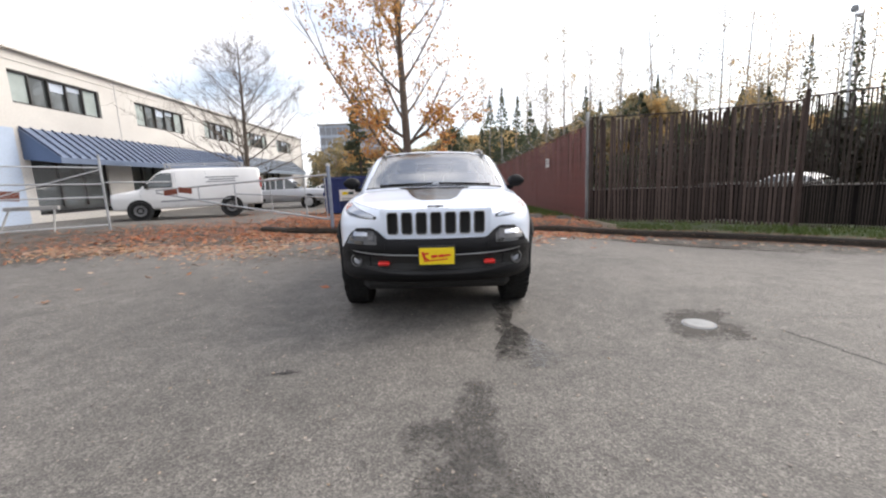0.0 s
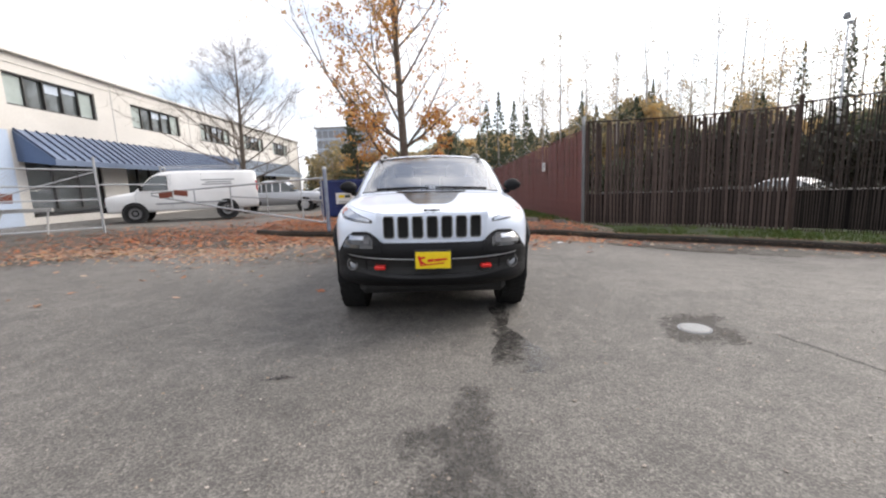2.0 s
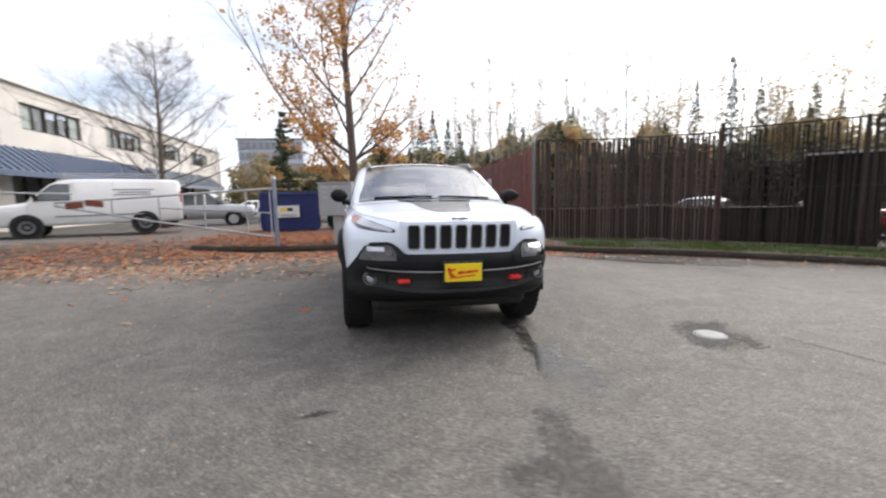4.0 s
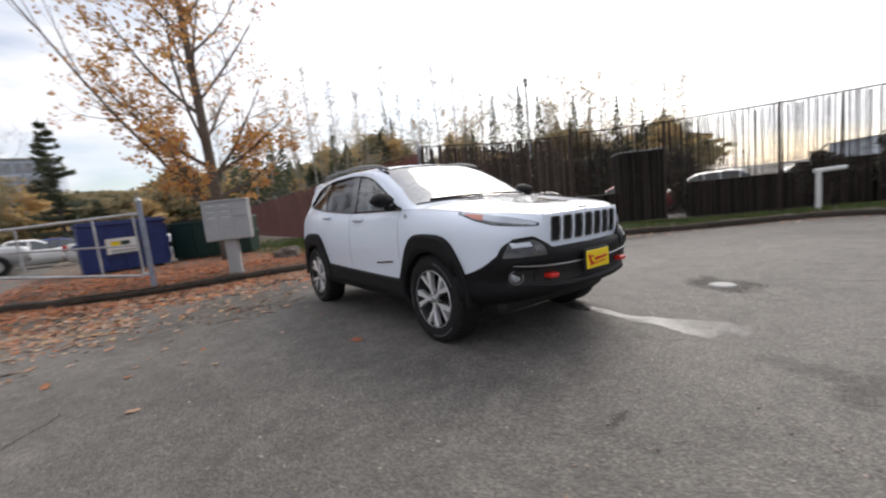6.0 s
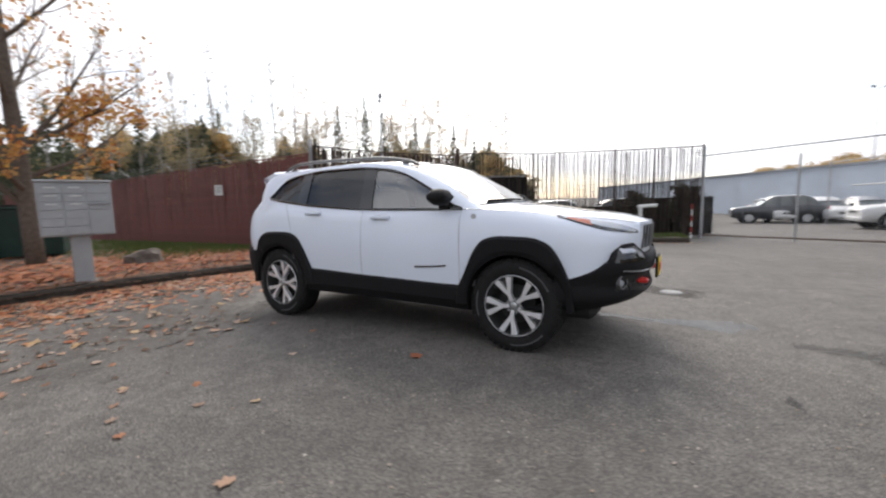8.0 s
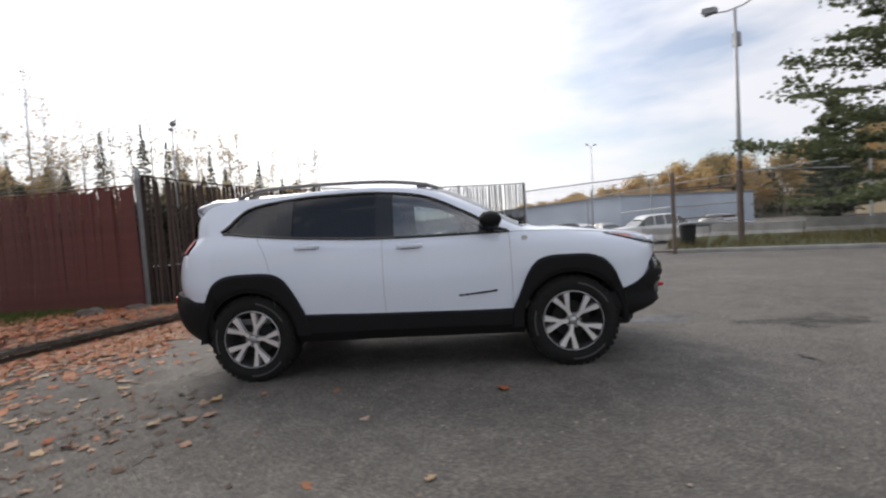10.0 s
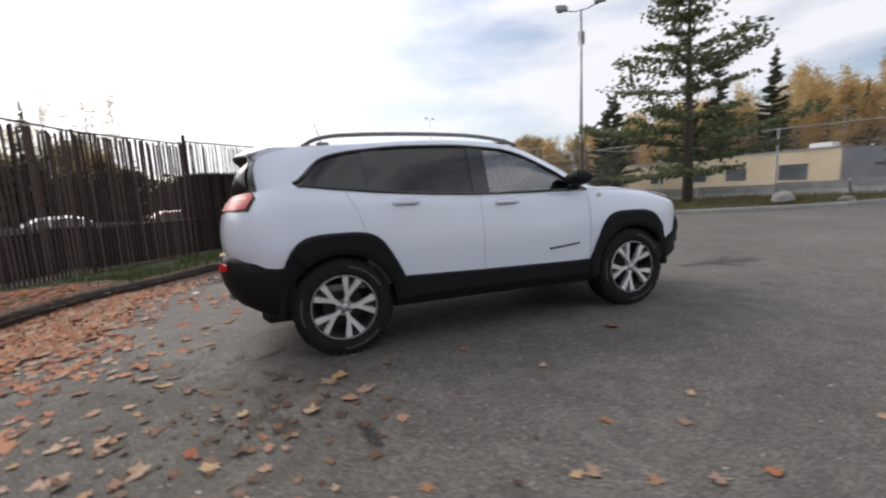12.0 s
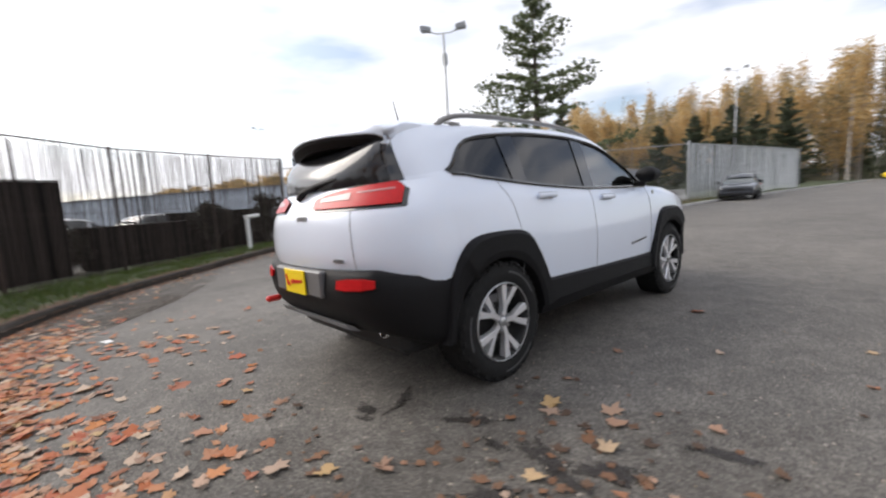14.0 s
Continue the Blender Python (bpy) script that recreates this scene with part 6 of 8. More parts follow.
# ---- parked vehicles ----
SHAPES = {
    # length stations: (y, sill, belt, half width) and cabin: (y, roof height, half width at roof)
    "suv": dict(body=[(0, .42, .78, .70), (.12, .34, .92, .84), (.9, .30, 1.02, .90), (1.5, .30, 1.06, .91), (3.6, .30, 1.10, .91), (4.4, .36, 1.12, .86), (4.62, .44, .98, .78)],
                cabin=[(1.25, 1.06, .80), (1.95, 1.60, .64), (2.6, 1.68, .66), (3.7, 1.66, .64), (4.35, 1.14, .74)], wheels=(.90, 3.65), r=.36),
    "sedan": dict(body=[(0, .40, .66, .64), (.12, .28, .76, .80), (1.0, .24, .88, .88), (1.5, .24, .92, .89), (3.4, .24, .96, .89), (4.4, .32, .96, .84), (4.65, .42, .82, .74)],
                  cabin=[(1.35, .92, .78), (2.05, 1.38, .58), (2.6, 1.45, .60), (3.2, 1.42, .58), (3.95, .97, .70)], wheels=(.92, 3.62), r=.32),
    "pickup": dict(body=[(0, .50, .95, .80), (.10, .45, 1.10, .92), (1.2, .42, 1.18, .96), (1.6, .42, 1.20, .97), (3.9, .42, 1.20, .97), (5.7, .46, 1.20, .96), (5.85, .52, 1.10, .95)],
                   cabin=[(1.45, 1.20, .86), (2.15, 1.80, .68), (2.6, 1.86, .70), (3.5, 1.84, .70), (3.75, 1.20, .84)], wheels=(1.05, 4.65), r=.40),
    "van": dict(body=[(0, .42, .92, .84), (.10, .34, 1.04, .94), (.75, .32, 1.18, .98), (1.15, .32, 1.25, 1.0), (3.4, .32, 1.28, 1.0), (5.5, .36, 1.28, 1.0), (5.62, .44, 1.2, .98)],
                cabin=[(.85, 1.22, .92), (1.72, 1.98, .74), (2.4, 2.08, .80), (4.6, 2.08, .82), (5.58, 2.0, .82), (5.60, 1.25, .95)], wheels=(.92, 4.36), r=.37),
}


def parked(name, kind, m, mat, label, category="car", group=""):
    """A parked vehicle with its nose at -y; body, cabin, panes, wheels and lamps are parts."""
    sh = SHAPES[kind]
    v = empty(name, m, label, category, group)
    bd = sh["body"]
    rings = []
    for y, zb, zt, w in smooth_line(bd, 3):
        rings.append([(-w * .90, y, zb), (-w, y, zb + (zt - zb) * .45), (-w * .98, y, zt - .08), (-w * .90, y, zt), (0, y, zt + .03), (w * .90, y, zt), (w * .98, y, zt - .08), (w, y, zb + (zt - zb) * .45), (w * .90, y, zb), (0, y, zb - .02)])
    part("body", loft(bmesh.new(), rings), mat, v, smooth=True)
    cb = smooth_line(sh["cabin"], 3)
    belt = lambda y: float(np.interp(y, [b[0] for b in bd], [b[2] for b in bd]))
    wide = lambda y: float(np.interp(y, [b[0] for b in bd], [b[3] for b in bd]))
    glass, roof = [], []
    for y, zr, wr in cb:
        z0, w0 = belt(y) - .01, wide(y) * .90
        zt = max(zr - .06, z0)
        glass.append([(-w0, y, z0), (-wr - .015, y, zt), (wr + .015, y, zt), (w0, y, z0)])
        roof.append([(-wr - .02, y, zt), (-wr * .85, y, zr), (0, y, zr + .02), (wr * .85, y, zr), (wr + .02, y, zt)])
    if kind == "van":
        k = next(i for i, q in enumerate(cb) if q[0] > 2.1)
        part("window_glass", loft(bmesh.new(), glass[:k + 1]), "win_glass", v)
        part("panel_sides", loft(bmesh.new(), glass[k:]), mat, v)
    else:
        part("window_glass", loft(bmesh.new(), glass), "win_glass", v)
        y0, y1 = cb[3][0], cb[-4][0]
        for s in (1, -1):
            for y in np.linspace(y0 + .35, y1, 3):
                i = int(np.argmin(abs(cb[:, 0] - y)))
                g = glass[i]
                a, b = (g[0], g[1]) if s < 0 else (g[3], g[2])
                part("pillar", tube(bmesh.new(), [(a[0] * 1.01, a[1], a[2]), (b[0] * 1.01, b[1], b[2])], .035, 5), mat, v)
    top = [r for r, q in zip(roof, cb) if q[1] > belt(q[0]) + .25] if kind != "van" else roof[2:]
    part("roof", loft(bmesh.new(), top, closed=False), mat, v, smooth=True)
    for s in (1, -1):
        for k, y in enumerate(sh["wheels"]):
            w = wide(y)
            t = part("wheel", lathe(bmesh.new(), [(0, -.10), (sh["r"] * .9, -.11), (sh["r"], -.08), (sh["r"], .08), (sh["r"] * .92, .115), (sh["r"] * .62, .118), (sh["r"] * .62, .09), (0, .09)], 24), "rubber", v, at=pose(s * (w - .09), y, sh["r"], 0, 0, 0 if s > 0 else 180))
            part("rim", lathe(bmesh.new(), [(0, .105), (sh["r"] * .25, .112), (sh["r"] * .58, .10), (sh["r"] * .62, .112), (sh["r"] * .62, .085)], 16), "silver", t)
            part("arch", lathe(bmesh.new(), [(sh["r"] * 1.17, .0), (sh["r"] * 1.17, .100), (sh["r"] * .95, .099)], 24), "matte_black", t)
        f, b = bd[1], bd[-2]
        part("headlamp", box(bmesh.new(), (s * f[3] * .72, .10, f[2] - .12), (.34, .16, .13), .03), "lamp_clear", v)
        part("tail_lamp", box(bmesh.new(), (s * b[3] * .93, bd[-1][0] - .07, b[2] - .16), (.14, .16, .24), .03), "lamp_red", v)
        part("mirror", box(bmesh.new(), (s * (wide(1.6) + .07), sh["cabin"][0][0] + .30, belt(1.6) + .06), (.18, .10, .14), .03), "plastic_black", v)
    part("grille", box(bmesh.new(), (0, .04, bd[1][2] - .18), (bd[1][3] * .95, .08, .16), .02), "matte_black", v)
    part("bumper", box(bmesh.new(), (0, .05, bd[1][1] + .14), (bd[1][3] * 1.86, .14, .16), .04), "plastic_black" if kind in ("van", "pickup") else mat, v)
    if kind == "pickup":
        part("bed_opening", box(bmesh.new(), (0, 4.75, 1.222), (1.62, 1.75, .03)), "matte_black", v)
    return v


def spot(x, y, rz, lift=0.0):
    return pose(x, y, gz(x, y) + lift, 0, 0, rz)




def work_van(m):
    """Long white panel van, nose at -y."""
    v = empty("work_van", m, "white panel work van with roof rack beside offices", "van")
    table = [(0, .46, 1.00, .90, .82), (.06, .42, 1.10, .95, .84), (.45, .40, 1.17, .98, .86), (.92, .40, 1.25, .985, .86), (1.10, .40, 1.36, .99, .85), (1.40, .40, 1.66, .99, .80), (1.70, .40, 1.93, .99, .76),
             (1.95, .40, 2.03, .99, .78), (2.6, .40, 2.08, .995, .80), (4.6, .40, 2.08, .995, .80), (5.40, .42, 2.06, .99, .79), (5.56, .44, 2.0, .97, .76), (5.60, .46, 1.9, .95, .72)]
    rings = []
    for y, lo, hi, w, wr in smooth_line(table, 3):
        half = [(w * .93, lo), (w * .985, lo + .10), (w, min(lo + .45, hi - .06)), (w * .985, min(1.10, hi - .04))]
        f = max(0.0, min(1.0, (hi - 1.2) / .85))
        half += [(w * .97 + (wr + .11 - w * .97) * f, max(hi - .14, half[-1][1] + .01)), (wr, hi - .03), (wr * .6, hi), ]
        rings.append([(a, y, z) for a, z in half] + [(-a, y, z) for a, z in half[::-1]])
    part("body", loft(bmesh.new(), rings), "van_white", v, smooth=True)

    def wall(z):                                  # half width of the side at a height
        return float(np.interp(z, [.85, 1.10, 1.94, 2.05], [.995, .982, .908, .80])) + .004

    for s in (1, -1):
        win = [(1.22, 1.30), (1.38, 1.54), (1.66, 1.80), (1.80, 1.86), (2.16, 1.86), (2.16, 1.30)]
        bm = bmesh.new()
        bm.faces.new([bm.verts.new((s * wall(z), y, z)) for y, z in win])
        back = bmesh.ops.extrude_face_region(bm, geom=bm.faces[:])
        bmesh.ops.translate(bm, vec=(-s * .02, 0, 0), verts=[q for q in back["geom"] if isinstance(q, bmesh.types.BMVert)])
        part("door_window", bm, "win_glass", v)
        part("window_frame", tube(bmesh.new(), [(s * (wall(z) + .002), y, z) for y, z in win + win[:1]], .014, 5), "matte_black", v)
        for line in ([(1.02, .50), (1.02, 1.1), (1.12, 1.30)], [(2.22, .48), (2.22, 1.90)], [(2.30, .48), (2.30, 1.92)], [(3.42, .48), (3.42, 1.92)]):
            part("door_gap", tube(bmesh.new(), [(s * (wall(max(.85, z)) + .001), y, z) for y, z in line], .005, 4), "bar_grey", v)
        part("door_handle", box(bmesh.new(), (s * .998, 2.08, 1.12), (.03, .13, .04), .008), "matte_black", v)
        part("rub_strip", box(bmesh.new(), (s * .998, 3.0, .72), (.02, 2.6, .06), .005), "bar_grey", v)
        part("mirror", box(bmesh.new(), (s * 1.10, 1.25, 1.38), (.20, .10, .24), .03), "plastic_black", v)
        part("headlamp", box(bmesh.new(), (s * .66, .0, .86), (.30, .10, .16), .02), "lamp_clear", v)
        part("turn_lamp", box(bmesh.new(), (s * .87, .05, .86), (.10, .12, .16), .02), "lamp_amber", v)
        part("tail_lamp", box(bmesh.new(), (s * .90, 5.58, 1.35), (.12, .06, .46), .02), "lamp_red", v)
        for y in (.94, 4.32):
            m2 = pose(s * .90, y, .37, 0, 0, 0 if s > 0 else 180)
            wh = part("wheel", lathe(bmesh.new(), [(0, -.12), (.34, -.12), (.37, -.09), (.37, .07), (.345, .105), (.24, .108), (.23, .08), (0, .08)], 28), "rubber", v, at=m2)
            part("rim", lathe(bmesh.new(), [(0, .095), (.07, .098), (.08, .075), (.19, .085), (.225, .10), (.232, .09)], 20), "trim_grey", wh)
            part("arch", lathe(bmesh.new(), [(.455, .0), (.455, .099), (.35, .098)], 28), "matte_black", wh)
        part("ladder_foot", box(bmesh.new(), (s * .78, 1.98, 2.14), (.05, .08, .22), .01), "galvanised", v)
        part("ladder_foot", box(bmesh.new(), (s * .78, 4.90, 2.16), (.05, .08, .22), .01), "galvanised", v)
        part("rack_rail", tube(bmesh.new(), [(s * .78, 1.9, 2.26), (s * .78, 5.0, 2.26)], .02, 6), "galvanised", v)
    ws = bmesh.new()
    loft(ws, [[(q * (.86 - .10 * f), .99 + .66 * f - .03 * (1 - q * q), 1.285 + .60 * f + .015 * (1 - q * q)) for q in np.linspace(-1, 1, 9)] for f in np.linspace(0, 1, 5)], closed=False)
    part("windscreen", ws, "win_glass", v, smooth=True)
    part("grille", box(bmesh.new(), (0, -.01, .88), (1.20, .10, .26), .02), "trim_grey", v)
    for k in range(3):
        part("grille_bar", box(bmesh.new(), (0, -.055, .79 + k * .07), (1.0, .02, .02)), "matte_black", v)
    part("bumper", box(bmesh.new(), (0, -.05, .56), (1.86, .22, .22), .05, seg=2), "plastic_black", v)
    part("rear_bumper", box(bmesh.new(), (0, 5.64, .52), (1.80, .16, .16), .03), "plastic_black", v)
    for y in (2.0, 3.4, 4.9):
        part("roof_bar", tube(bmesh.new(), [(-.80, y, 2.26), (.80, y, 2.26)], .022, 6), "galvanised", v)
    for y, z, l in ((4.05, 1.66, 1.3), (4.05, 1.56, 1.0), (4.0, 1.47, 1.15)):
        for s in (1, -1):
            part("side_lettering", box(bmesh.new(), (s * (wall(z) + .004), y, z), (.006, l, .045)), "bar_grey", v)
    part("side_logo", box(bmesh.new(), (-wall(1.62) - .004, 3.0, 1.62), (.006, .30, .13)), "dumpster_blue", v)
    return v


work_van(spot(-13.27, 17.88, -65))
parked("pickup_truck", "pickup", spot(-6.6, 26.6, 98), "car_silver", "silver crew-cab pickup truck in the yard", "truck")
parked("parked_car", "sedan", spot(-4.6, 30.0, 96), "van_white", "white parked car beyond the pickup", "car", "yard cars")
parked("parked_car", "sedan", spot(-4.0, 34.5, 94), "dumpster_blue", "small blue parked car in the yard", "car", "yard cars")
parked("parked_car", "suv", spot(-0.6, 23.2, 70), "van_white", "white parked car behind the dumpsters", "car", "yard cars")
parked("lot_car", "suv", spot(28.2, 0.7, 182), "car_dark", "dark grey parked wagon in the fenced lot", "car", "lot cars")
parked("lot_car", "suv", spot(20.8, -3.2, 186), "van_white", "white parked wagon beside the fence", "car", "lot cars")
for x, y, r, k, mm, lb in ((24.0, 2.6, -80, "sedan", "van_white", "white parked saloon facing the gate"), (26.5, 5.2, -86, "sedan", "car_silver", "silver parked saloon by the slatted fence"),
                           (30.5, -4.2, -78, "sedan", "van_white", "white parked saloon in a row"), (28.6, -6.8, -78, "sedan", "car_silver", "silver parked saloon in a row"), (26.8, -9.4, -76, "sedan", "van_white", "white parked saloon in a row"),
                           (37.0, 2.5, -84, "suv", "car_silver", "silver parked wagon in the back row"), (38.0, -3.0, -84, "sedan", "van_white", "white parked saloon in the back row"), (25.5, -14.5, -70, "sedan", "car_dark", "dark parked saloon by the lamp post")):
    parked("lot_car", k, spot(x, y, r), mm, lb, "car", "lot cars")
for x, y in ((27.4, -2.2), (27.2, -4.6), (30.6, -5.4)):
    parked("lot_car", "sedan", spot(x, y, -78), "van_white", "white parked saloon in the middle row", "car", "lot cars")
parked("yard_car", "sedan", spot(11.6, 17.0, 210), "van_white", "white parked saloon behind the slatted fence", "car", "cars behind the slats")
parked("yard_car", "sedan", spot(14.4, 14.4, 214), "car_red", "red parked saloon behind the slatted fence", "car", "cars behind the slats")
parked("yard_car", "suv", spot(17.6, 12.0, 200), "car_silver", "grey parked wagon behind the slatted fence", "car", "cars behind the slats")
parked("yard_car", "suv", spot(18.2, 8.6, 205), "car_dark", "dark parked wagon behind the slatted fence", "car", "cars behind the slats")
parked("street_car", "sedan", spot(3.5, -17.6, 188), "car_dark", "dark saloon parked at the road edge", "car", "street cars")
parked("street_car", "suv", spot(-3.4, -46.0, 178), "van_white", "white car far down the road", "car", "street cars")
parked("street_car", "sedan", spot(-1.2, -74.0, 170), "plate_yellow", "yellow car far down the road", "car", "street cars")


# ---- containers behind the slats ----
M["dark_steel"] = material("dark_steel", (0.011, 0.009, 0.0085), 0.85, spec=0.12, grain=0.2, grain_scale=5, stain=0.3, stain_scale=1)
def container(x, y, sx, sy, h, rz, mat, label, cap):
    c = empty("steel_container", spot(x, y, rz), label, "container")
    ring = []
    for a, b in (((-sx / 2, -sy / 2), (sx / 2, -sy / 2)), ((sx / 2, -sy / 2), (sx / 2, sy / 2)), ((sx / 2, sy / 2), (-sx / 2, sy / 2)), ((-sx / 2, sy / 2), (-sx / 2, -sy / 2))):
        a, b = Vector(a), Vector(b)
        k = max(4, int((b - a).length / .14))
        inw = Vector((-(b - a).y, (b - a).x)).normalized() * .03
        for i in range(k):
            p = a.lerp(b, i / k)
            ring.append(p + (inw if i % 4 > 1 else inw * 0))
    bm = loft(bmesh.new(), [[(p.x, p.y, z) for p in ring] for z in (0, h)])
    part("wall", bm, mat, c)
    part("lid", box(bmesh.new(), (0, 0, h + .03), (sx + .06, sy + .06, .06), .01), cap, c)
    return c


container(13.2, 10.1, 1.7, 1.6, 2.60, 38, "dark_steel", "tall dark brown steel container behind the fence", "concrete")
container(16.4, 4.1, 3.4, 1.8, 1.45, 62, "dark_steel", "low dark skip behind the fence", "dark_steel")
# Low blocks below are added to keep the view between the slats dark.
container(11.0, 11.6, 3.4, 1.2, 1.05, -42, "dark_steel", "added low dark block close behind the slats", "dark_steel")
container(11.2, 13.2, 2.4, 1.6, 1.1, 40, "dark_steel", "added low dark block behind the slats", "dark_steel")
container(7.4, 14.6, 4.2, 1.3, 1.0, -28, "dark_steel", "added low dark block behind the slats", "dark_steel")
container(10.4, 14.6, 2.6, 1.6, 1.1, 48, "dark_steel", "added low dark block behind the slats", "dark_steel")
container(14.6, 6.6, 4.2, 1.2, 1.25, -61, "dark_steel", "added low dark block close behind the slats", "dark_steel")


# ---- yard furniture ----
def mail_cluster():
    m = empty("mailbox_cluster", pose(-1.20, 11.25, gz(-1.20, 11.25) + .13, 0, 0, -20), "grey steel cluster mailbox on a pedestal", "mailbox")
    part("cabinet", box(bmesh.new(), (0, 0, 1.135), (.86, .44, .80), .012), "mailbox_grey", m)
    part("hood", box(bmesh.new(), (0, -.01, 1.55), (.89, .49, .035), .01), "mailbox_grey", m)
    part("pedestal", box(bmesh.new(), (0, 0, .37), (.24, .24, .76), .008), "mailbox_grey", m)
    part("base_plate", box(bmesh.new(), (0, 0, .01), (.32, .32, .03), .004), "mailbox_grey", m)
    for r in range(6):
        for c in range(3):
            if c == 2 and r < 3:
                continue
            x, z = -.272 + c * .272, .815 + r * .122
            d = part("mail_door", box(bmesh.new(), (x, -.226, z), (.258, .012, .111), .003), "mailbox_grey", m)
            part("lock", lathe(bmesh.new(), [(0, -.004), (.008, -.004), (.008, .004), (0, .004)], 8, "y"), "silver", d, at=pose(x + .085, -.234, z))
            if r > 2 and c < 2:
                part("slot", box(bmesh.new(), (x, -.233, z + .03), (.13, .006, .010)), "white_print", d, "pale name strip")
    part("parcel_door", box(bmesh.new(), (.272, -.226, .935), (.258, .012, .36), .003), "mailbox_grey", m)
    part("handle", box(bmesh.new(), (.27, -.242, 1.21), (.27, .03, .022), .004), "bar_grey", m)


mail_cluster()


def dumpster(x, y, rz, sx, sy, h, mat, label, sign):
    d = empty("dumpster", spot(x, y, rz, .08), label, "dumpster")
    body = loft(bmesh.new(), [[(-sx / 2, -sy / 2 * .86, .16), (sx / 2, -sy / 2 * .86, .16), (sx / 2, sy / 2, .16), (-sx / 2, sy / 2, .16)], [(-sx / 2, -sy / 2, h), (sx / 2, -sy / 2, h), (sx / 2, sy / 2, h), (-sx / 2, sy / 2, h)]])
    part("bin", body, mat, d)
    for k in range(5):
        part("rib", box(bmesh.new(), (-sx / 2 + sx * k / 4, -sy / 2 * .95 - .02, h * .55), (.06, .06, h * .75)), mat, d)
    part("rim", box(bmesh.new(), (0, 0, h + .01), (sx + .10, sy + .10, .06), .015), mat, d)
    for s in (-1, 1):
        part("lid", box(bmesh.new(), (s * sx * .25, 0, h + .07), (sx * .49, sy * 1.02, .05), .012), "matte_black" if mat == "dumpster_green" else mat, d)
        part("lift_pocket", box(bmesh.new(), (s * (sx / 2 + .05), 0, h * .62), (.10, sy * .7, .14), .01), mat, d)
        for q in (-1, 1):
            part("caster", lathe(bmesh.new(), [(0, -.03), (.08, -.03), (.08, .03), (0, .03)], 12), "rubber", d, at=pose(s * sx * .4, q * sy * .36, .08))
    if sign:
        sg = part("sign", box(bmesh.new(), (-.08, -sy / 2 - .075, h * .58), (.74, .012, .42), .003), "white_print", d, "white printed sign")
        part("logo", box(bmesh.new(), (-.24, -sy / 2 - .083, h * .63), (.20, .006, .11)), "plate_yellow", sg)
        part("logo", box(bmesh.new(), (-.02, -sy / 2 - .083, h * .63), (.20, .006, .11)), "dumpster_green", sg)
        for k in range(2):
            part("lettering", box(bmesh.new(), (-.08, -sy / 2 - .083, h * .49 - k * .07), (.56, .006, .035)), "bar_grey", sg)
    return d


dumpster(-3.15, 16.6, 8, 1.95, 1.35, 1.42, "dumpster_blue", "blue steel dumpster with white sign on leaves", True)
dumpster(-.55, 17.6, -24, 2.3, 1.4, 1.30, "dumpster_green", "dark green dumpster behind the mailbox", False)


def stone(name, x, y, sx, sy, sz, seed, mat="rock", label="rough brown boulder on fallen leaves", lift=.10):
    bm = bmesh.new()
    bmesh.ops.create_icosphere(bm, subdivisions=3, radius=1)
    for v in bm.verts:
        n = v.co.normalized()
        k = 1 + .35 * noise.noise(n * 1.4 + Vector((seed, 0, 0))) + .12 * noise.noise(n * 4 + Vector((0, seed, 0)))
        flat = .75 if abs(n.z) < .5 else 1
        v.co = Vector((n.x * sx * k, n.y * sy * k, max(-.25 * sz, n.z * sz * k * flat)))
    return tagged(part(name, bm, mat, at=spot(x, y, seed * 40, lift)), label, "rock")


stone("boulder", 0.35, 12.75, .46, .36, .42, 2.0)
stone("boulder", 2.95, 12.25, .38, .28, .22, 5.0, label="dark half-buried boulder near the fence")
stone("boulder", 3.75, 12.0, .30, .25, .18, 8.0, label="dark half-buried boulder near the fence")
stone("boulder", 6.4, -9.6, .45, .35, .28, 3.0, "concrete", "pale lump of broken concrete on the bank", .3)
stone("boulder", 5.4, -11.4, .25, .2, .15, 6.0, "concrete", "pale lump of broken concrete on the bank", .15)


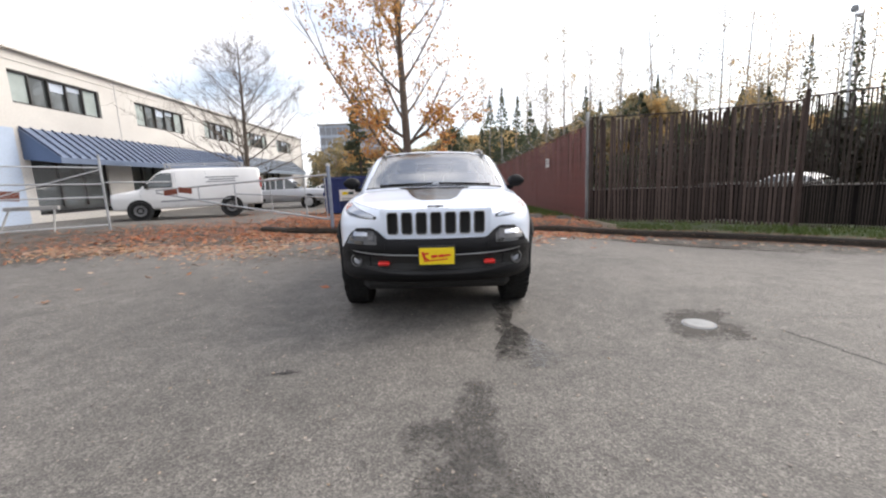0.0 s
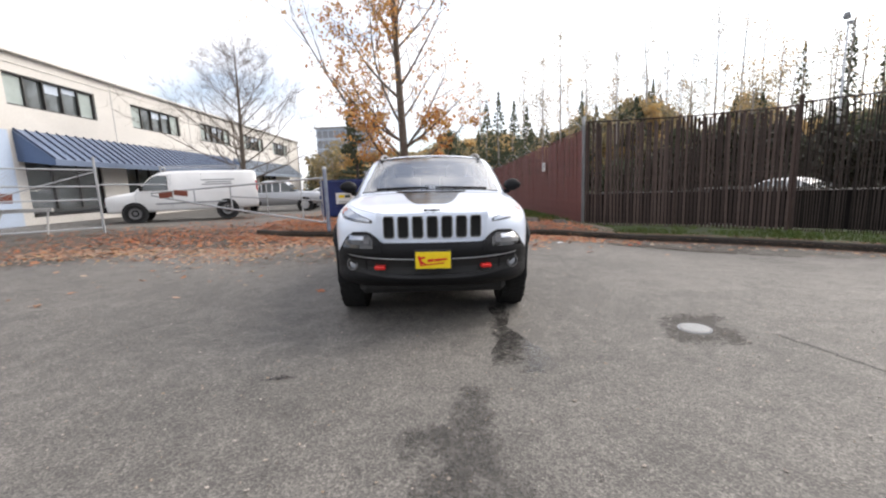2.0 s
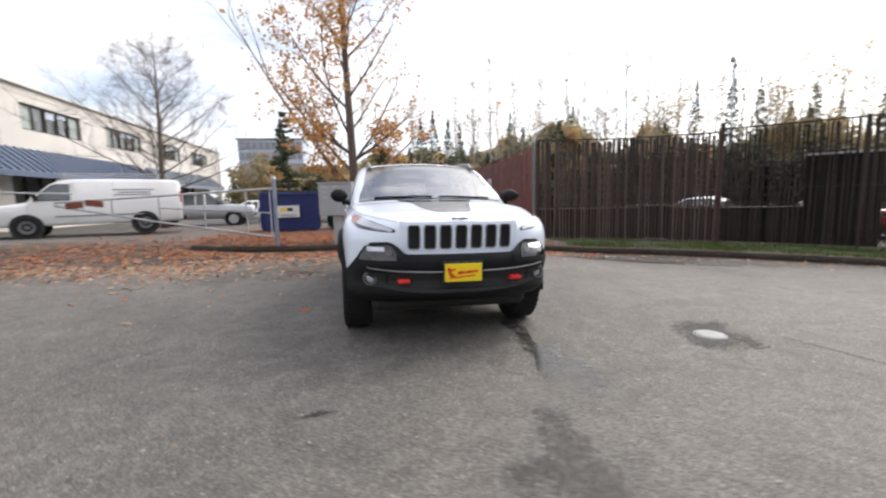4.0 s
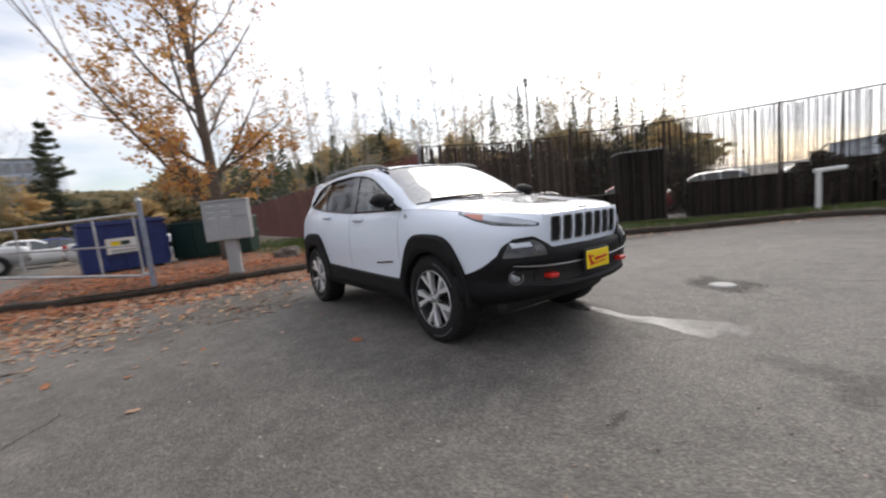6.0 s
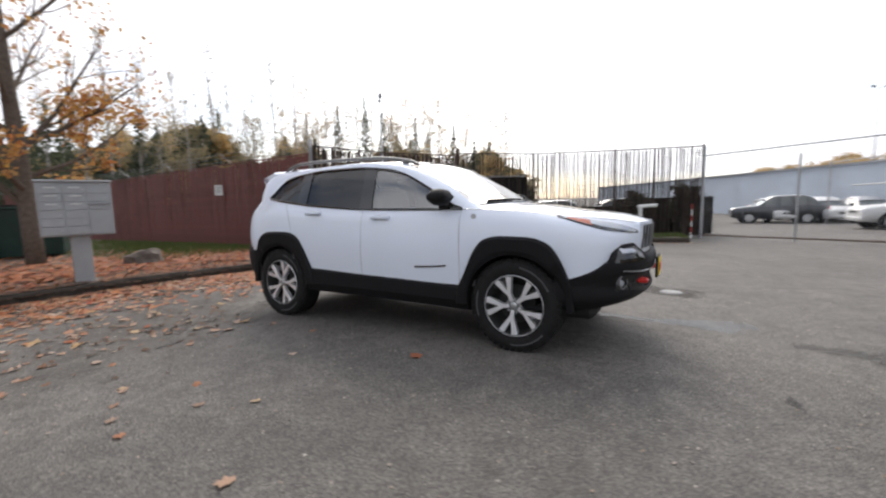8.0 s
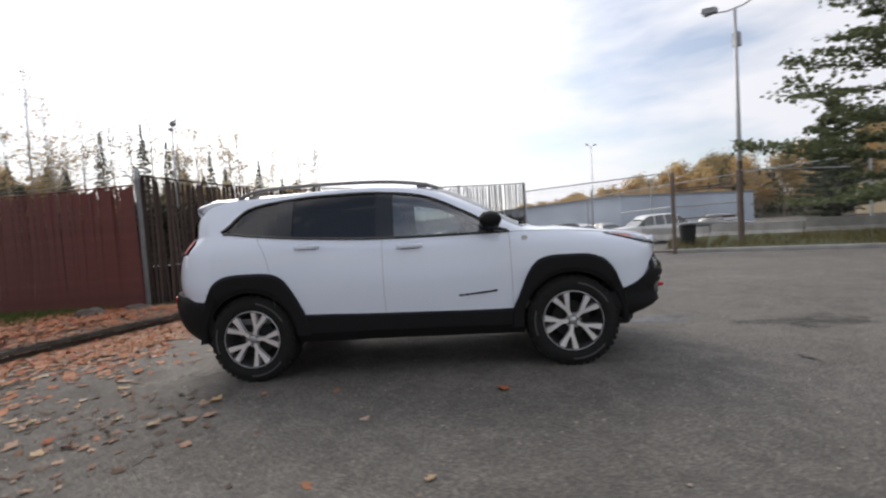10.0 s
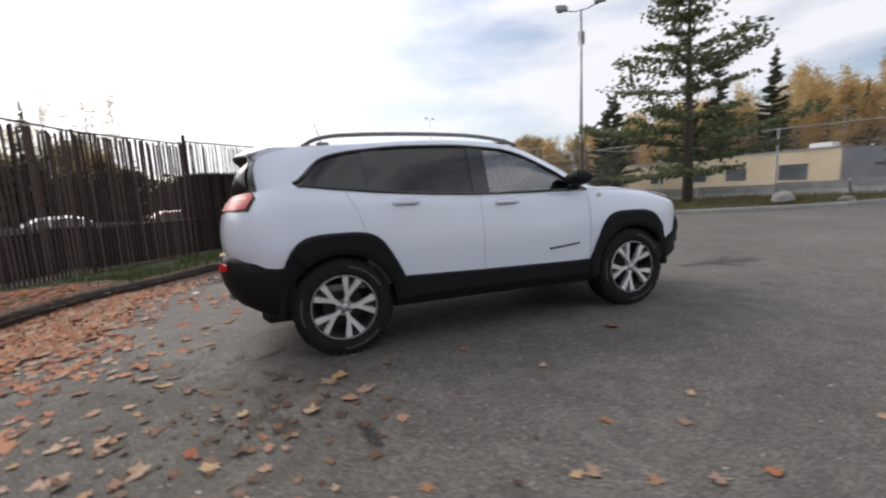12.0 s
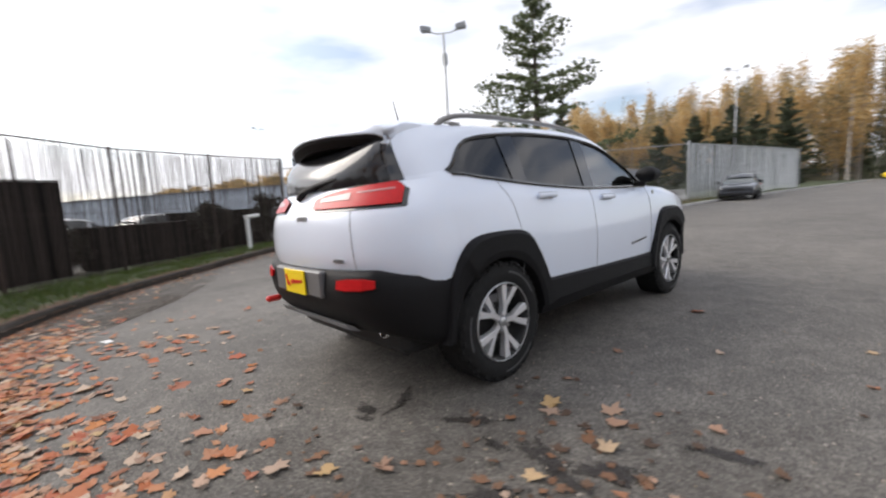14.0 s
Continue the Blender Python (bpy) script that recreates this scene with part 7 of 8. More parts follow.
def swing_gate():
    g = empty("swing_gate", pose(0, 0, 0), "galvanised pipe swing gate hung on a post", "gate")
    ax, ay, bx, by = -2.68, 11.02, -8.7, 13.45
    z0 = gz(ax, ay) + .15
    part("gate_post", tube(bmesh.new(), [(ax, ay, z0 - .15), (ax, ay, z0 + 1.62)], .048, 12), "post_blue", g)
    part("post_cap", lathe(bmesh.new(), [(0, .06), (.04, .045), (.062, 0), (.062, -.02), (0, -.02)], 12, "z"), "galvanised", g, at=pose(ax, ay, z0 + 1.62))
    def at(f, z):
        return (ax + (bx - ax) * f, ay + (by - ay) * f, z0 + z)
    part("top_rail", tube(bmesh.new(), [at(.02, 1.38), at(1, 1.18)], .026, 8), "galvanised", g)
    part("bottom_rail", tube(bmesh.new(), [at(.02, .22), at(.55, .66), at(1, 1.10)], .026, 8), "galvanised", g)
    for f in (.02, .12, .30, .50, .72, .86, 1.0):
        part("upright", tube(bmesh.new(), [at(f, .22 + .88 * f), at(f, 1.38 - .2 * f)], .02, 6), "galvanised", g)
    part("middle_rail", tube(bmesh.new(), [at(.02, .8), at(.5, .98)], .018, 6), "galvanised", g)
    for f in (.80, .90):
        c = Vector(at(f, 1.14))
        part("board", box(bmesh.new(), (0, 0, 0), (.55, .03, .16), .006), "timber_red", g, "weathered red warning board", at=Matrix.Translation(c) @ pose(0, -.04, 0 if f < .85 else -.04, 0, 6 if f < .85 else -4, -22))
    part("hinge", box(bmesh.new(), at(.012, 1.38), (.14, .10, .06), .01), "galvanised", g)
    part("hinge", box(bmesh.new(), at(.012, .25), (.14, .10, .06), .01), "galvanised", g)


swing_gate()


def mesh_panel(parent, a, b, z0, z1, pitch=.11, r=.0035):
    """Chain-link wires between two posts."""
    verts, faces = [], []
    a, b = Vector((*a, 0)), Vector((*b, 0))
    length, h = (b - a).length, z1 - z0
    d = (b - a) / length
    n = int((length + h) / pitch)
    for sgn in (1, -1):
        for k in range(n):
            s0 = k * pitch - (h if sgn > 0 else 0)
            p0, q0, p1, q1 = s0, z0, s0 + h, z1
            if sgn < 0:
                p0, q0, p1, q1 = s0, z1, s0 + h, z0
                p0, p1 = s0 - h, s0
            lo, hi = max(0, p0), min(length, p1)
            if hi <= lo:
                continue
            f0, f1 = (lo - p0) / (p1 - p0), (hi - p0) / (p1 - p0)
            za, zb = q0 + (q1 - q0) * f0, q0 + (q1 - q0) * f1
            u, v = a + d * lo, a + d * hi
            o = len(verts)
            verts += [(u.x, u.y, za - r), (u.x, u.y, za + r), (v.x, v.y, zb + r), (v.x, v.y, zb - r)]
            faces.append((o, o + 1, o + 2, o + 3))
    ob = pydata("chain_link", verts, faces, "galvanised", parent)
    return tagged(ob, kind="stuff")


def left_gate():
    g = empty("chain_link_gate", pose(0, 0, 0), "galvanised chain-link gate standing open by offices", "gate")
    a, b = (-10.2, 13.3), (-13.6, 9.5)
    z = gz(*a)
    for p, h in ((a, 2.35), ((-11.9, 11.4), 1.95), (b, 2.2)):
        part("gate_post", tube(bmesh.new(), [(*p, gz(*p) - .05), (*p, gz(*p) + h)], .035, 10), "galvanised", g)
    for h in (.18, 1.05, 1.45, 1.95):
        rail(g, a, b, h, .022, "galvanised")
    rail(g, a, b, 1.9, .018, "galvanised", .2, name="brace")
    rail(g, a, (-8.9, 14.6), 1.5, .022, name="rail")
    mesh_panel(g, a, b, z + .2, z + 1.95)
    part("board", box(bmesh.new(), (0, 0, 0), (1.0, .03, .30), .006), "timber_red", g, "weathered red board", at=pose(-13.2, 13.0, gz(-13, 13) + 1.15, 0, 4, 40))
    sb = part("saw_horse", box(bmesh.new(), (-12.6, 13.4, gz(-12, 13) + .75), (1.7, .10, .12), .01, pose(0, 0, 0)), "concrete", g)
    for dx in (-.7, .7):
        part("saw_leg", tube(bmesh.new(), [(-12.6 + dx, 13.4, gz(-12, 13) + .75), (-12.6 + dx * 1.2, 13.1, gz(-12, 13))], .03, 6), "concrete", g)


left_gate()


def lamp_post(x, y, h, label, rz, double=True, box_at=None, red_base=False):
    lp = empty("lamp_post", spot(x, y, rz), label, "street lamp")
    part("pole", tube(bmesh.new(), [(0, 0, -.2), (0, 0, h * .5), (0, 0, h)], [.095, .08, .055], 10), "galvanised", lp, smooth=True)
    if red_base:
        part("painted_sleeve", tube(bmesh.new(), [(0, 0, -.1), (0, 0, h * .36)], [.10, .09], 10), "steel_rust", lp, "faded red painted lower pole")
    part("arm", tube(bmesh.new(), [(-.75, 0, h + .12), (-.3, 0, h - .02), (.3, 0, h - .02), (.75, 0, h + .12)], .03, 8), "galvanised", lp)
    for s in (-1, 1):
        hd = part("lamp_head", loft(bmesh.new(), [[(s * .62, -.17, h + .10), (s * .62, .17, h + .10), (s * .62, .14, h + .30), (s * .62, -.14, h + .30)], [(s * 1.12, -.20, h + .20), (s * 1.12, .20, h + .20), (s * 1.10, .12, h + .42), (s * 1.10, -.12, h + .42)]]), "bar_grey", lp)
        part("lens", box(bmesh.new(), (s * .88, 0, h + .135), (.40, .28, .03), .005), "lamp_clear", hd)
    if box_at:
        part("control_box", box(bmesh.new(), (0, -.12, box_at), (.26, .2, .55), .02), "mailbox_grey", lp)


lamp_post(13.0, -5.8, 9.3, "tall galvanised lamp post with twin floodlights", 40, box_at=8.1, red_base=True)
lamp_post(27.0, 27.4, 11.2, "tall lamp post with twin heads behind the fence", 40)
lamp_post(79.7, -20.0, 16.2, "far lamp post over the car lot", 110)
lamp_post(11.0, -49.5, 13.6, "far lamp post beside the woods", 20)


# ---- east gate, chain-link fences, barrier ----
def east_fence():
    f = empty("chain_link_fence", pose(0, 0, 0), "galvanised chain-link fence round the car lot", "fence", kind="structure")
    a, b, c = (13.4, 2.65), (10.78, -2.12), (10.72, -4.3)
    post(f, *a, 3.2, .05), post(f, *b, 2.85, .065, "steel_rust"), post(f, *c, 2.75, .06, "steel_rust"), post(f, 12.1, .28, 2.6, .03)
    rail(f, a, b, 2.86, .022), rail(f, a, b, .10, .03, "steel_rust")
    for z, mat in ((2.28, "steel_rust"), (2.2, "steel_rust"), (1.66, "galvanised"), (1.22, "steel_rust"), (1.05, "galvanised")):
        rail(f, b, c, z, .024, mat)
    rail(f, b, (13.3, -1.2), 1.66, .02), rail(f, c, (12.6, -9.6), 2.75, .02)
    pts = [(26.0, -3.5), (21.5, -6.0), (17.2, -8.4), (13.2, -10.9), (9.4, -13.9), (5.7, -17.2)]
    for p in pts:
        post(f, *p, 3.35, .045)
    for p, q in zip(pts, pts[1:]):
        rail(f, p, q, 3.3, .024), rail(f, p, q, .5, .012)
        mesh_panel(f, p, q, gz(*p) + .5, gz(*p) + 3.3, .16, .003)
    mesh_panel(f, a, b, gz(*a) + .15, gz(*a) + 2.86, .13, .003)


east_fence()
M["slat_grey"] = material("slat_grey", (0.44, 0.46, 0.47), 0.6, grain=0.08, grain_scale=5, per_object=0.2, per_island=0.2)
slat_fence("grey_slat_fence", [(5.7, -17.2), (5.2, -22.0), (4.7, -27.0), (4.2, -32.0), (3.7, -37.6)], "pale grey slats on chain-link along the road", "slat_grey", 3.2, 0.13, 0.072, 60, 0.0, 9, twist=1.0, post_mat="galvanised", shift=(-.08, 0))


def barrier():
    b = empty("concrete_barrier", pose(0, 0, 0), "grey concrete road barrier units in a line", "barrier")
    line = [(19.5, -4.6), (16.5, -6.6), (13.6, -8.7), (11.0, -10.9), (8.8, -12.9), (7.0, -14.6), (5.6, -16.4)]
    for p, q in zip(line, line[1:]):
        p, q = Vector(p), Vector(q)
        d = q - p
        m = pose((p.x + q.x) / 2, (p.y + q.y) / 2, gz(p.x, p.y) + .22, 0, 0, math.degrees(math.atan2(d.y, d.x)))
        n = d.length / 2 - .03
        prof = [(-.28, 0), (-.28, .10), (-.13, .32), (-.09, .66), (.09, .66), (.13, .32), (.28, .10), (.28, 0)]
        part("barrier_unit", loft(bmesh.new(), [[(-n, y, z) for y, z in prof], [(n, y, z) for y, z in prof]]), "concrete", b, at=m)


barrier()


def bollard():
    x, y = 12.0, 4.5
    b = empty("pipe_bollard", spot(x, y, 0), "white painted pipe bollard with a crossbar", "bollard")
    part("post", tube(bmesh.new(), [(0, 0, -.1), (0, 0, 1.15)], .065, 12), "white_print", b)
    part("crossbar", tube(bmesh.new(), [(-.05, .08, 1.17), (.35, -.48, 1.20)], .06, 10), "white_print", b)
    x, y = 13.15, 2.95
    m = empty("marker_post", spot(x, y, 0), "red and white striped marker post", "bollard")
    for k in range(6):
        part("band", tube(bmesh.new(), [(0, 0, k * .2), (0, 0, k * .2 + .2)], .028, 10), "faded_red" if k % 2 else "white_print", m)
    t = empty("trash_can", spot(12.6, -3.5, 0), "black rubbish bin beside the gate", "bin")
    part("bin", lathe(bmesh.new(), [(0, 0), (.24, 0), (.29, .9), (.26, .92), (0, .92)], 16, "z"), "matte_black", t)
    part("lid", lathe(bmesh.new(), [(.30, .90), (.30, .96), (.2, 1.02), (0, 1.04)], 16, "z"), "plastic_black", t)


bollard()


def red_wall_sign():
    s = empty("wall_sign", pose(4.70, 17.0, 1.72, 0, 0, -88), "small white notice on the red fence", "sign")
    part("board", box(bmesh.new(), (0, -.03, 0), (.42, .012, .34), .003), "white_print", s)
    for k in range(4):
        part("lettering", box(bmesh.new(), (0, -.038, .10 - k * .06), (.32 - .05 * (k % 2), .004, .028)), "bar_grey", s)


red_wall_sign()


# ---- far buildings ----
def long_building(name, a, b, depth, z0, z1, mat, side_mat, label, win, trim="grey_wall"):
    """A long low block; its front runs from a to b."""
    a, b = Vector(a), Vector(b)
    d = b - a
    length = d.length
    m = pose(a.x, a.y, 0, 0, 0, math.degrees(math.atan2(d.y, d.x)))
    g = empty(name, m, label, "building")
    part("wall", box(bmesh.new(), (length / 2, depth / 2, (z0 + z1) / 2), (length, depth, z1 - z0)), mat, g)
    part("side_wall", box(bmesh.new(), (-.03, depth / 2, (z0 + z1) / 2 - .05), (.06, depth - .02, z1 - z0 - .1)), side_mat, g)
    part("roof_edge", box(bmesh.new(), (length / 2, depth / 2, z1 + .06), (length + .3, depth + .3, .14)), trim, g)
    for x, w, zb, zt in win:
        wd = part("window", box(bmesh.new(), (x, -.02, (zb + zt) / 2), (w, .06, zt - zb)), "win_glass", g)
        part("frame", box(bmesh.new(), (x, -.05, zt + .05), (w + .2, .06, .10)), "win_frame", wd)
        part("mullion", box(bmesh.new(), (x, -.055, (zb + zt) / 2), (.08, .03, zt - zb)), "win_frame", wd)
    return g


long_building("pale_warehouse", (40.0, -24.0), (92.0, 2.0), 18, -1.2, 3.0, "pale_wall", "pale_wall", "pale blue-grey low warehouse behind parked cars", [(k, 1.0, 1.3, 2.1) for k in (4, 12, 20, 28, 36, 44)])
tan = long_building("tan_building", (64.0, -55.0), (29.4, -57.2), 12, -.6, 4.2, "tan_wall", "tan_wall", "tan low commercial building beyond the fence", [(8, 2.6, .5, 2.2), (16, 2.6, .5, 2.2), (22, 3.0, .5, 2.2), (29.5, 3.4, .3, 2.3)])
part("grey_end", box(bmesh.new(), (34.75, 6, 1.75), (.1, 11.9, 4.6)), "grey_wall", tan)
part("roof_unit", box(bmesh.new(), (30.5, 5, 4.7), (2.6, 1.8, .9), .05), "white_print", tan)


def stadium_block():
    """A long pale office with ribbed glazing, far over the yard."""
    g = empty("distant_block", pose(-24.5, 96, 0, 0, 0, 0), "distant pale grey glazed office block on the rise", "building")
    part("wall", box(bmesh.new(), (6.5, 6, 11.8), (13.0, 12, 5.0)), "pale_wall", g)
    for k in range(10):
        for row in range(2):
            part("window_bay", box(bmesh.new(), (.75 + k * 1.28, -.05, 10.9 + row * 2.1), (1.05, .2, 1.5)), "grey_wall", g)
    part("cornice", box(bmesh.new(), (6.5, 6, 14.4), (13.6, 12.6, .3)), "concrete", g)
    part("plinth", box(bmesh.new(), (6.5, 6, 4.6), (13.0, 12, 9.4)), "grey_wall", g)


stadium_block()


# ---- marks on the asphalt ----
def blot(name, outline, mat, label, lift=.004, wobble=.12, seed=0, n=5):
    """A thin irregular stain that follows the ground and frays out towards its edge."""
    pts = smooth_line(outline + outline[:1], n)[:-1]
    c = pts.mean(axis=0)
    m = len(pts)
    verts, fade, faces = [(c[0], c[1], gz(*c) + lift)], [1.0], []
    for r in (.35, .65, .85, 1.0, 1.2):
        for p in pts:
            f = r * (1 + wobble * (noise.noise((p[0] * 7 + seed, p[1] * 7, seed)) + .8 * noise.noise((p[0] * 31 + seed, p[1] * 31, seed + r))))
            x, y = c + (p - c) * f
            verts.append((x, y, gz(x, y) + lift))
            fade.append(max(0.0, 1.0 - (r / 1.2) ** 2.2))
    faces = [(0, 1 + k, 1 + (k + 1) % m) for k in range(m)]
    for q in range(4):
        for k in range(m):
            a, b = 1 + q * m + k, 1 + q * m + (k + 1) % m
            faces.append((a, a + m, b + m, b))
    ob = pydata(name, verts, faces, mat)
    at = ob.data.attributes.new("fade", "FLOAT", "POINT")
    at.data.foreach_set("value", fade)
    return tagged(ob, label, "stain", kind="structure")


def frayed(name, base, rough, scale=9.0, soft=.35, bump=.3, most=1.0):
    """Stain that breaks up into flecks where it thins out."""
    m = material(name, base, rough, grain=.4, grain_scale=75, stain=.25, stain_scale=3, bump=bump, bump_scale=90, object_space=False)
    n, l = m.node_tree.nodes, m.node_tree.links
    at = n.new("ShaderNodeAttribute")
    at.attribute_name = "fade"
    g = n.new("ShaderNodeNewGeometry")

    def cloud(sc, detail):
        t = n.new("ShaderNodeTexNoise")
        t.inputs["Scale"].default_value, t.inputs["Detail"].default_value = sc, detail
        t.inputs["Roughness"].default_value = .72
        l.new(g.outputs["Position"], t.inputs["Vector"])
        return t.outputs["Fac"]

    def mad(a, k, b):
        q = n.new("ShaderNodeMath")
        q.operation = "MULTIPLY_ADD"
        q.inputs[1].default_value = k
        l.new(a, q.inputs[0])
        if isinstance(b, float):
            q.inputs[2].default_value = b
        else:
            l.new(b, q.inputs[2])
        return q.outputs[0]
    # coarse tongues and fine grit both eat into the stain
    mix = mad(at.outputs["Fac"], .9, mad(cloud(scale, 6), 3.6, mad(cloud(scale * 7, 3), 3.0, -3.30)))
    r = n.new("ShaderNodeMapRange")
    r.interpolation_type = "SMOOTHSTEP"
    r.inputs["From Min"].default_value, r.inputs["From Max"].default_value = .42 - soft, .42 + soft
    r.inputs["To Max"].default_value = most
    l.new(mix, r.inputs["Value"])
    tr, ms = n.new("ShaderNodeBsdfTransparent"), n.new("ShaderNodeMixShader")
    l.new(r.outputs["Result"], ms.inputs["Fac"])
    l.new(tr.outputs["BSDF"], ms.inputs[1]), l.new(n["Principled BSDF"].outputs["BSDF"], ms.inputs[2])
    l.new(ms.outputs["Shader"], n["Material Output"].inputs["Surface"])
    return m


M["wet"] = frayed("wet", (0.036, 0.033, 0.030), .6, 5, .7, most=.52)
M["trickle"] = frayed("trickle", (0.055, 0.052, 0.048), .15, 5, .7, .10, most=.8)
M["asphalt_wet"] = frayed("oil_spot", (0.024, 0.020, 0.018), .6, 12, .5, most=.9)
M["asphalt_patch"] = frayed("asphalt_patch", (0.058, 0.051, 0.044), .85, 4, .35, most=.85)
M["kerb_dirt"] = frayed("kerb_dirt", (0.085, 0.066, 0.050), .95, 2.5, .7, .5, most=.5)
M["apron_dirt"] = frayed("apron_dirt", (0.105, 0.086, 0.068), .95, 1.3, .6, .5, most=.7)
blot("dirt_apron", [(-9.5, 6.2), (-7.3, 6.9), (-6.6, 8.0), (-5.4, 8.9), (-3.6, 9.1), (-2.2, 9.3), (-1.6, 10.6), (-3.2, 12.0), (-5.2, 14.0), (-9.0, 15.0), (-13.5, 13.0), (-13.5, 8.0)], "apron_dirt", "gritty brown dirt over the driveway mouth", lift=.003, wobble=.08, seed=9, n=4)
blot("kerb_dirt", [(-2.0, 9.7), (0.5, 9.6), (2.5, 9.2), (4.5, 8.5), (6.5, 7.1), (7.3, 7.2), (6.0, 8.6), (4.2, 9.6), (2.4, 10.25), (0.8, 10.65), (-1.0, 10.8)], "kerb_dirt", "dark grit gathered along the kerb", lift=.0028, wobble=.05, seed=12, n=4)
blot("wet_stain", [(-.10, 1.2), (.30, 1.2), (.40, 1.45), (.27, 1.75), (.30, 2.1), (.26, 2.32), (.12, 2.2), (.05, 2.0), (-.15, 1.85), (-.12, 1.5)], "wet", "dark damp stain on asphalt", wobble=.25, seed=1, n=6)
blot("wet_trickle", [(.60, 4.15), (.73, 3.98), (.70, 3.70), (.64, 3.46), (.72, 3.20), (.82, 2.76), (.62, 2.68), (.40, 2.80), (.50, 3.12), (.50, 3.42), (.56, 3.70), (.56, 3.95)], "trickle", "shallow trickle of water from under the car", wobble=.22, seed=2, n=6)
for k, (x, y, sx, sy, a) in enumerate([(-.60, 7.60, .12, .06, -62), (-.66, 7.72, .12, .05, -80), (-.56, 7.84, .07, .06, 0), (-.62, 7.90, .06, .05, 20), (-1.07, 7.54, .12, .05, 40), (-1.30, 7.62, .10, .05, 0), (-1.58, 7.58, .20, .09, -20), (-1.80, 7.47, .16, .08, 30), (-2.09, 7.05, .12, .06, 10), (-1.5, 7.9, .14, .07, 50), (-1.0, 2.58, .10, .05, 15), (-1.9, 7.75, .16, .09, 0)]):
    c, s, sx, sy = math.cos(radians(a)), math.sin(radians(a)), sx * .95, sy * .6
    out = [(x + sx * math.cos(t) * c - sy * math.sin(t) * s, y + sx * math.cos(t) * s + sy * math.sin(t) * c) for t in [2 * math.pi * q / 9 for q in range(9)]]
    blot("oil_stain", out, "asphalt_wet", "dark oily spot on asphalt", lift=.0035, wobble=1.0, seed=10 + k)
M["damp_dirt"] = frayed("damp_dirt", (0.050, 0.042, 0.034), .85, 3.2, .8, .4, most=.24)
blot("damp_dirt", [(-2.9, 6.9), (-2.3, 6.8), (-1.5, 7.2), (-1.0, 7.4), (-.5, 8.3), (.1, 8.9), (.2, 9.6), (-.6, 9.7), (-1.5, 9.2), (-2.4, 8.6), (-3.0, 7.8)], "damp_dirt", "dark damp dirt with leaf crumbs on asphalt", lift=.0032, wobble=.25, seed=31, n=5)
blot("manhole_patch", [(1.87, 2.96), (2.0, 2.955), (2.28, 2.965), (2.40, 2.975), (2.44, 3.05), (2.56, 3.42), (2.62, 3.60), (2.56, 3.63), (2.25, 3.63), (2.12, 3.625), (2.07, 3.55), (1.92, 3.14)], "asphalt_patch", "darker square asphalt patch round the manhole", lift=.003, wobble=.04, seed=4, n=2)


def manhole():
    x, y = 2.20, 3.28
    m = empty("manhole_cover", spot(x, y, 15, .004), "pale worn cast-iron manhole cover", "manhole", kind="structure")
    part("cover", lathe(bmesh.new(), [(0, .010), (.108, .010), (.112, .004), (.112, -.02)], 28, "z"), "concrete", m)
    part("ring", lathe(bmesh.new(), [(.116, -.02), (.116, .005), (.130, .005), (.134, -.02)], 28, "z"), "bar_grey", m)
    for k in range(-3, 4):
        w = math.sqrt(max(0, .094 ** 2 - (k * .026) ** 2))
        part("tread_bar", box(bmesh.new(), (0, k * .026, .0115), (2 * w, .010, .003)), "mailbox_grey", m)


manhole()
for a, b, w in (((2.75, 3.1), (2.9, 2.4), .006), ((2.9, 2.4), (3.4, 1.2), .006), ((-4.5, 3.4), (-3.4, 5.2), .005), ((3.0, -1.0), (5.5, 1.0), .007)):
    pts = [(a[0] + (b[0] - a[0]) * k / 14 + .05 * noise.noise((k * .6, a[0], 0)), a[1] + (b[1] - a[1]) * k / 14 + .05 * noise.noise((a[1], k * .6, 2))) for k in range(15)]
    verts, faces = [], []
    for k, (x, y) in enumerate(pts):
        verts += [(x - w, y, gz(x, y) + .003), (x + w, y, gz(x, y) + .003)]
        if k:
            faces.append((2 * k - 2, 2 * k - 1, 2 * k + 1, 2 * k))
    tagged(pydata("crack", verts, faces, "matte_black"), "thin dark crack in asphalt", "crack", kind="structure")


# ---- fallen leaves and grass ----
def kerb_distance(x, y):
    d = np.hypot(KERB[:, 0] - x, KERB[:, 1] - y)
    k = int(d.argmin())
    t = KERB[min(k + 1, len(KERB) - 1)] - KERB[max(k - 1, 0)]
    side = t[0] * (y - KERB[k][1]) - t[1] * (x - KERB[k][0])
    return float(d[k]) * (1 if side > 0 else -1)      # positive: on the verge


LEAF = [(.02, -.52), (.07, -.30), (.36, -.34), (.32, -.08), (.54, .16), (.27, .24), (.20, .38), (.0, .56), (-.20, .38), (-.27, .24), (-.54, .16), (-.32, -.08), (-.36, -.34), (-.07, -.30)]


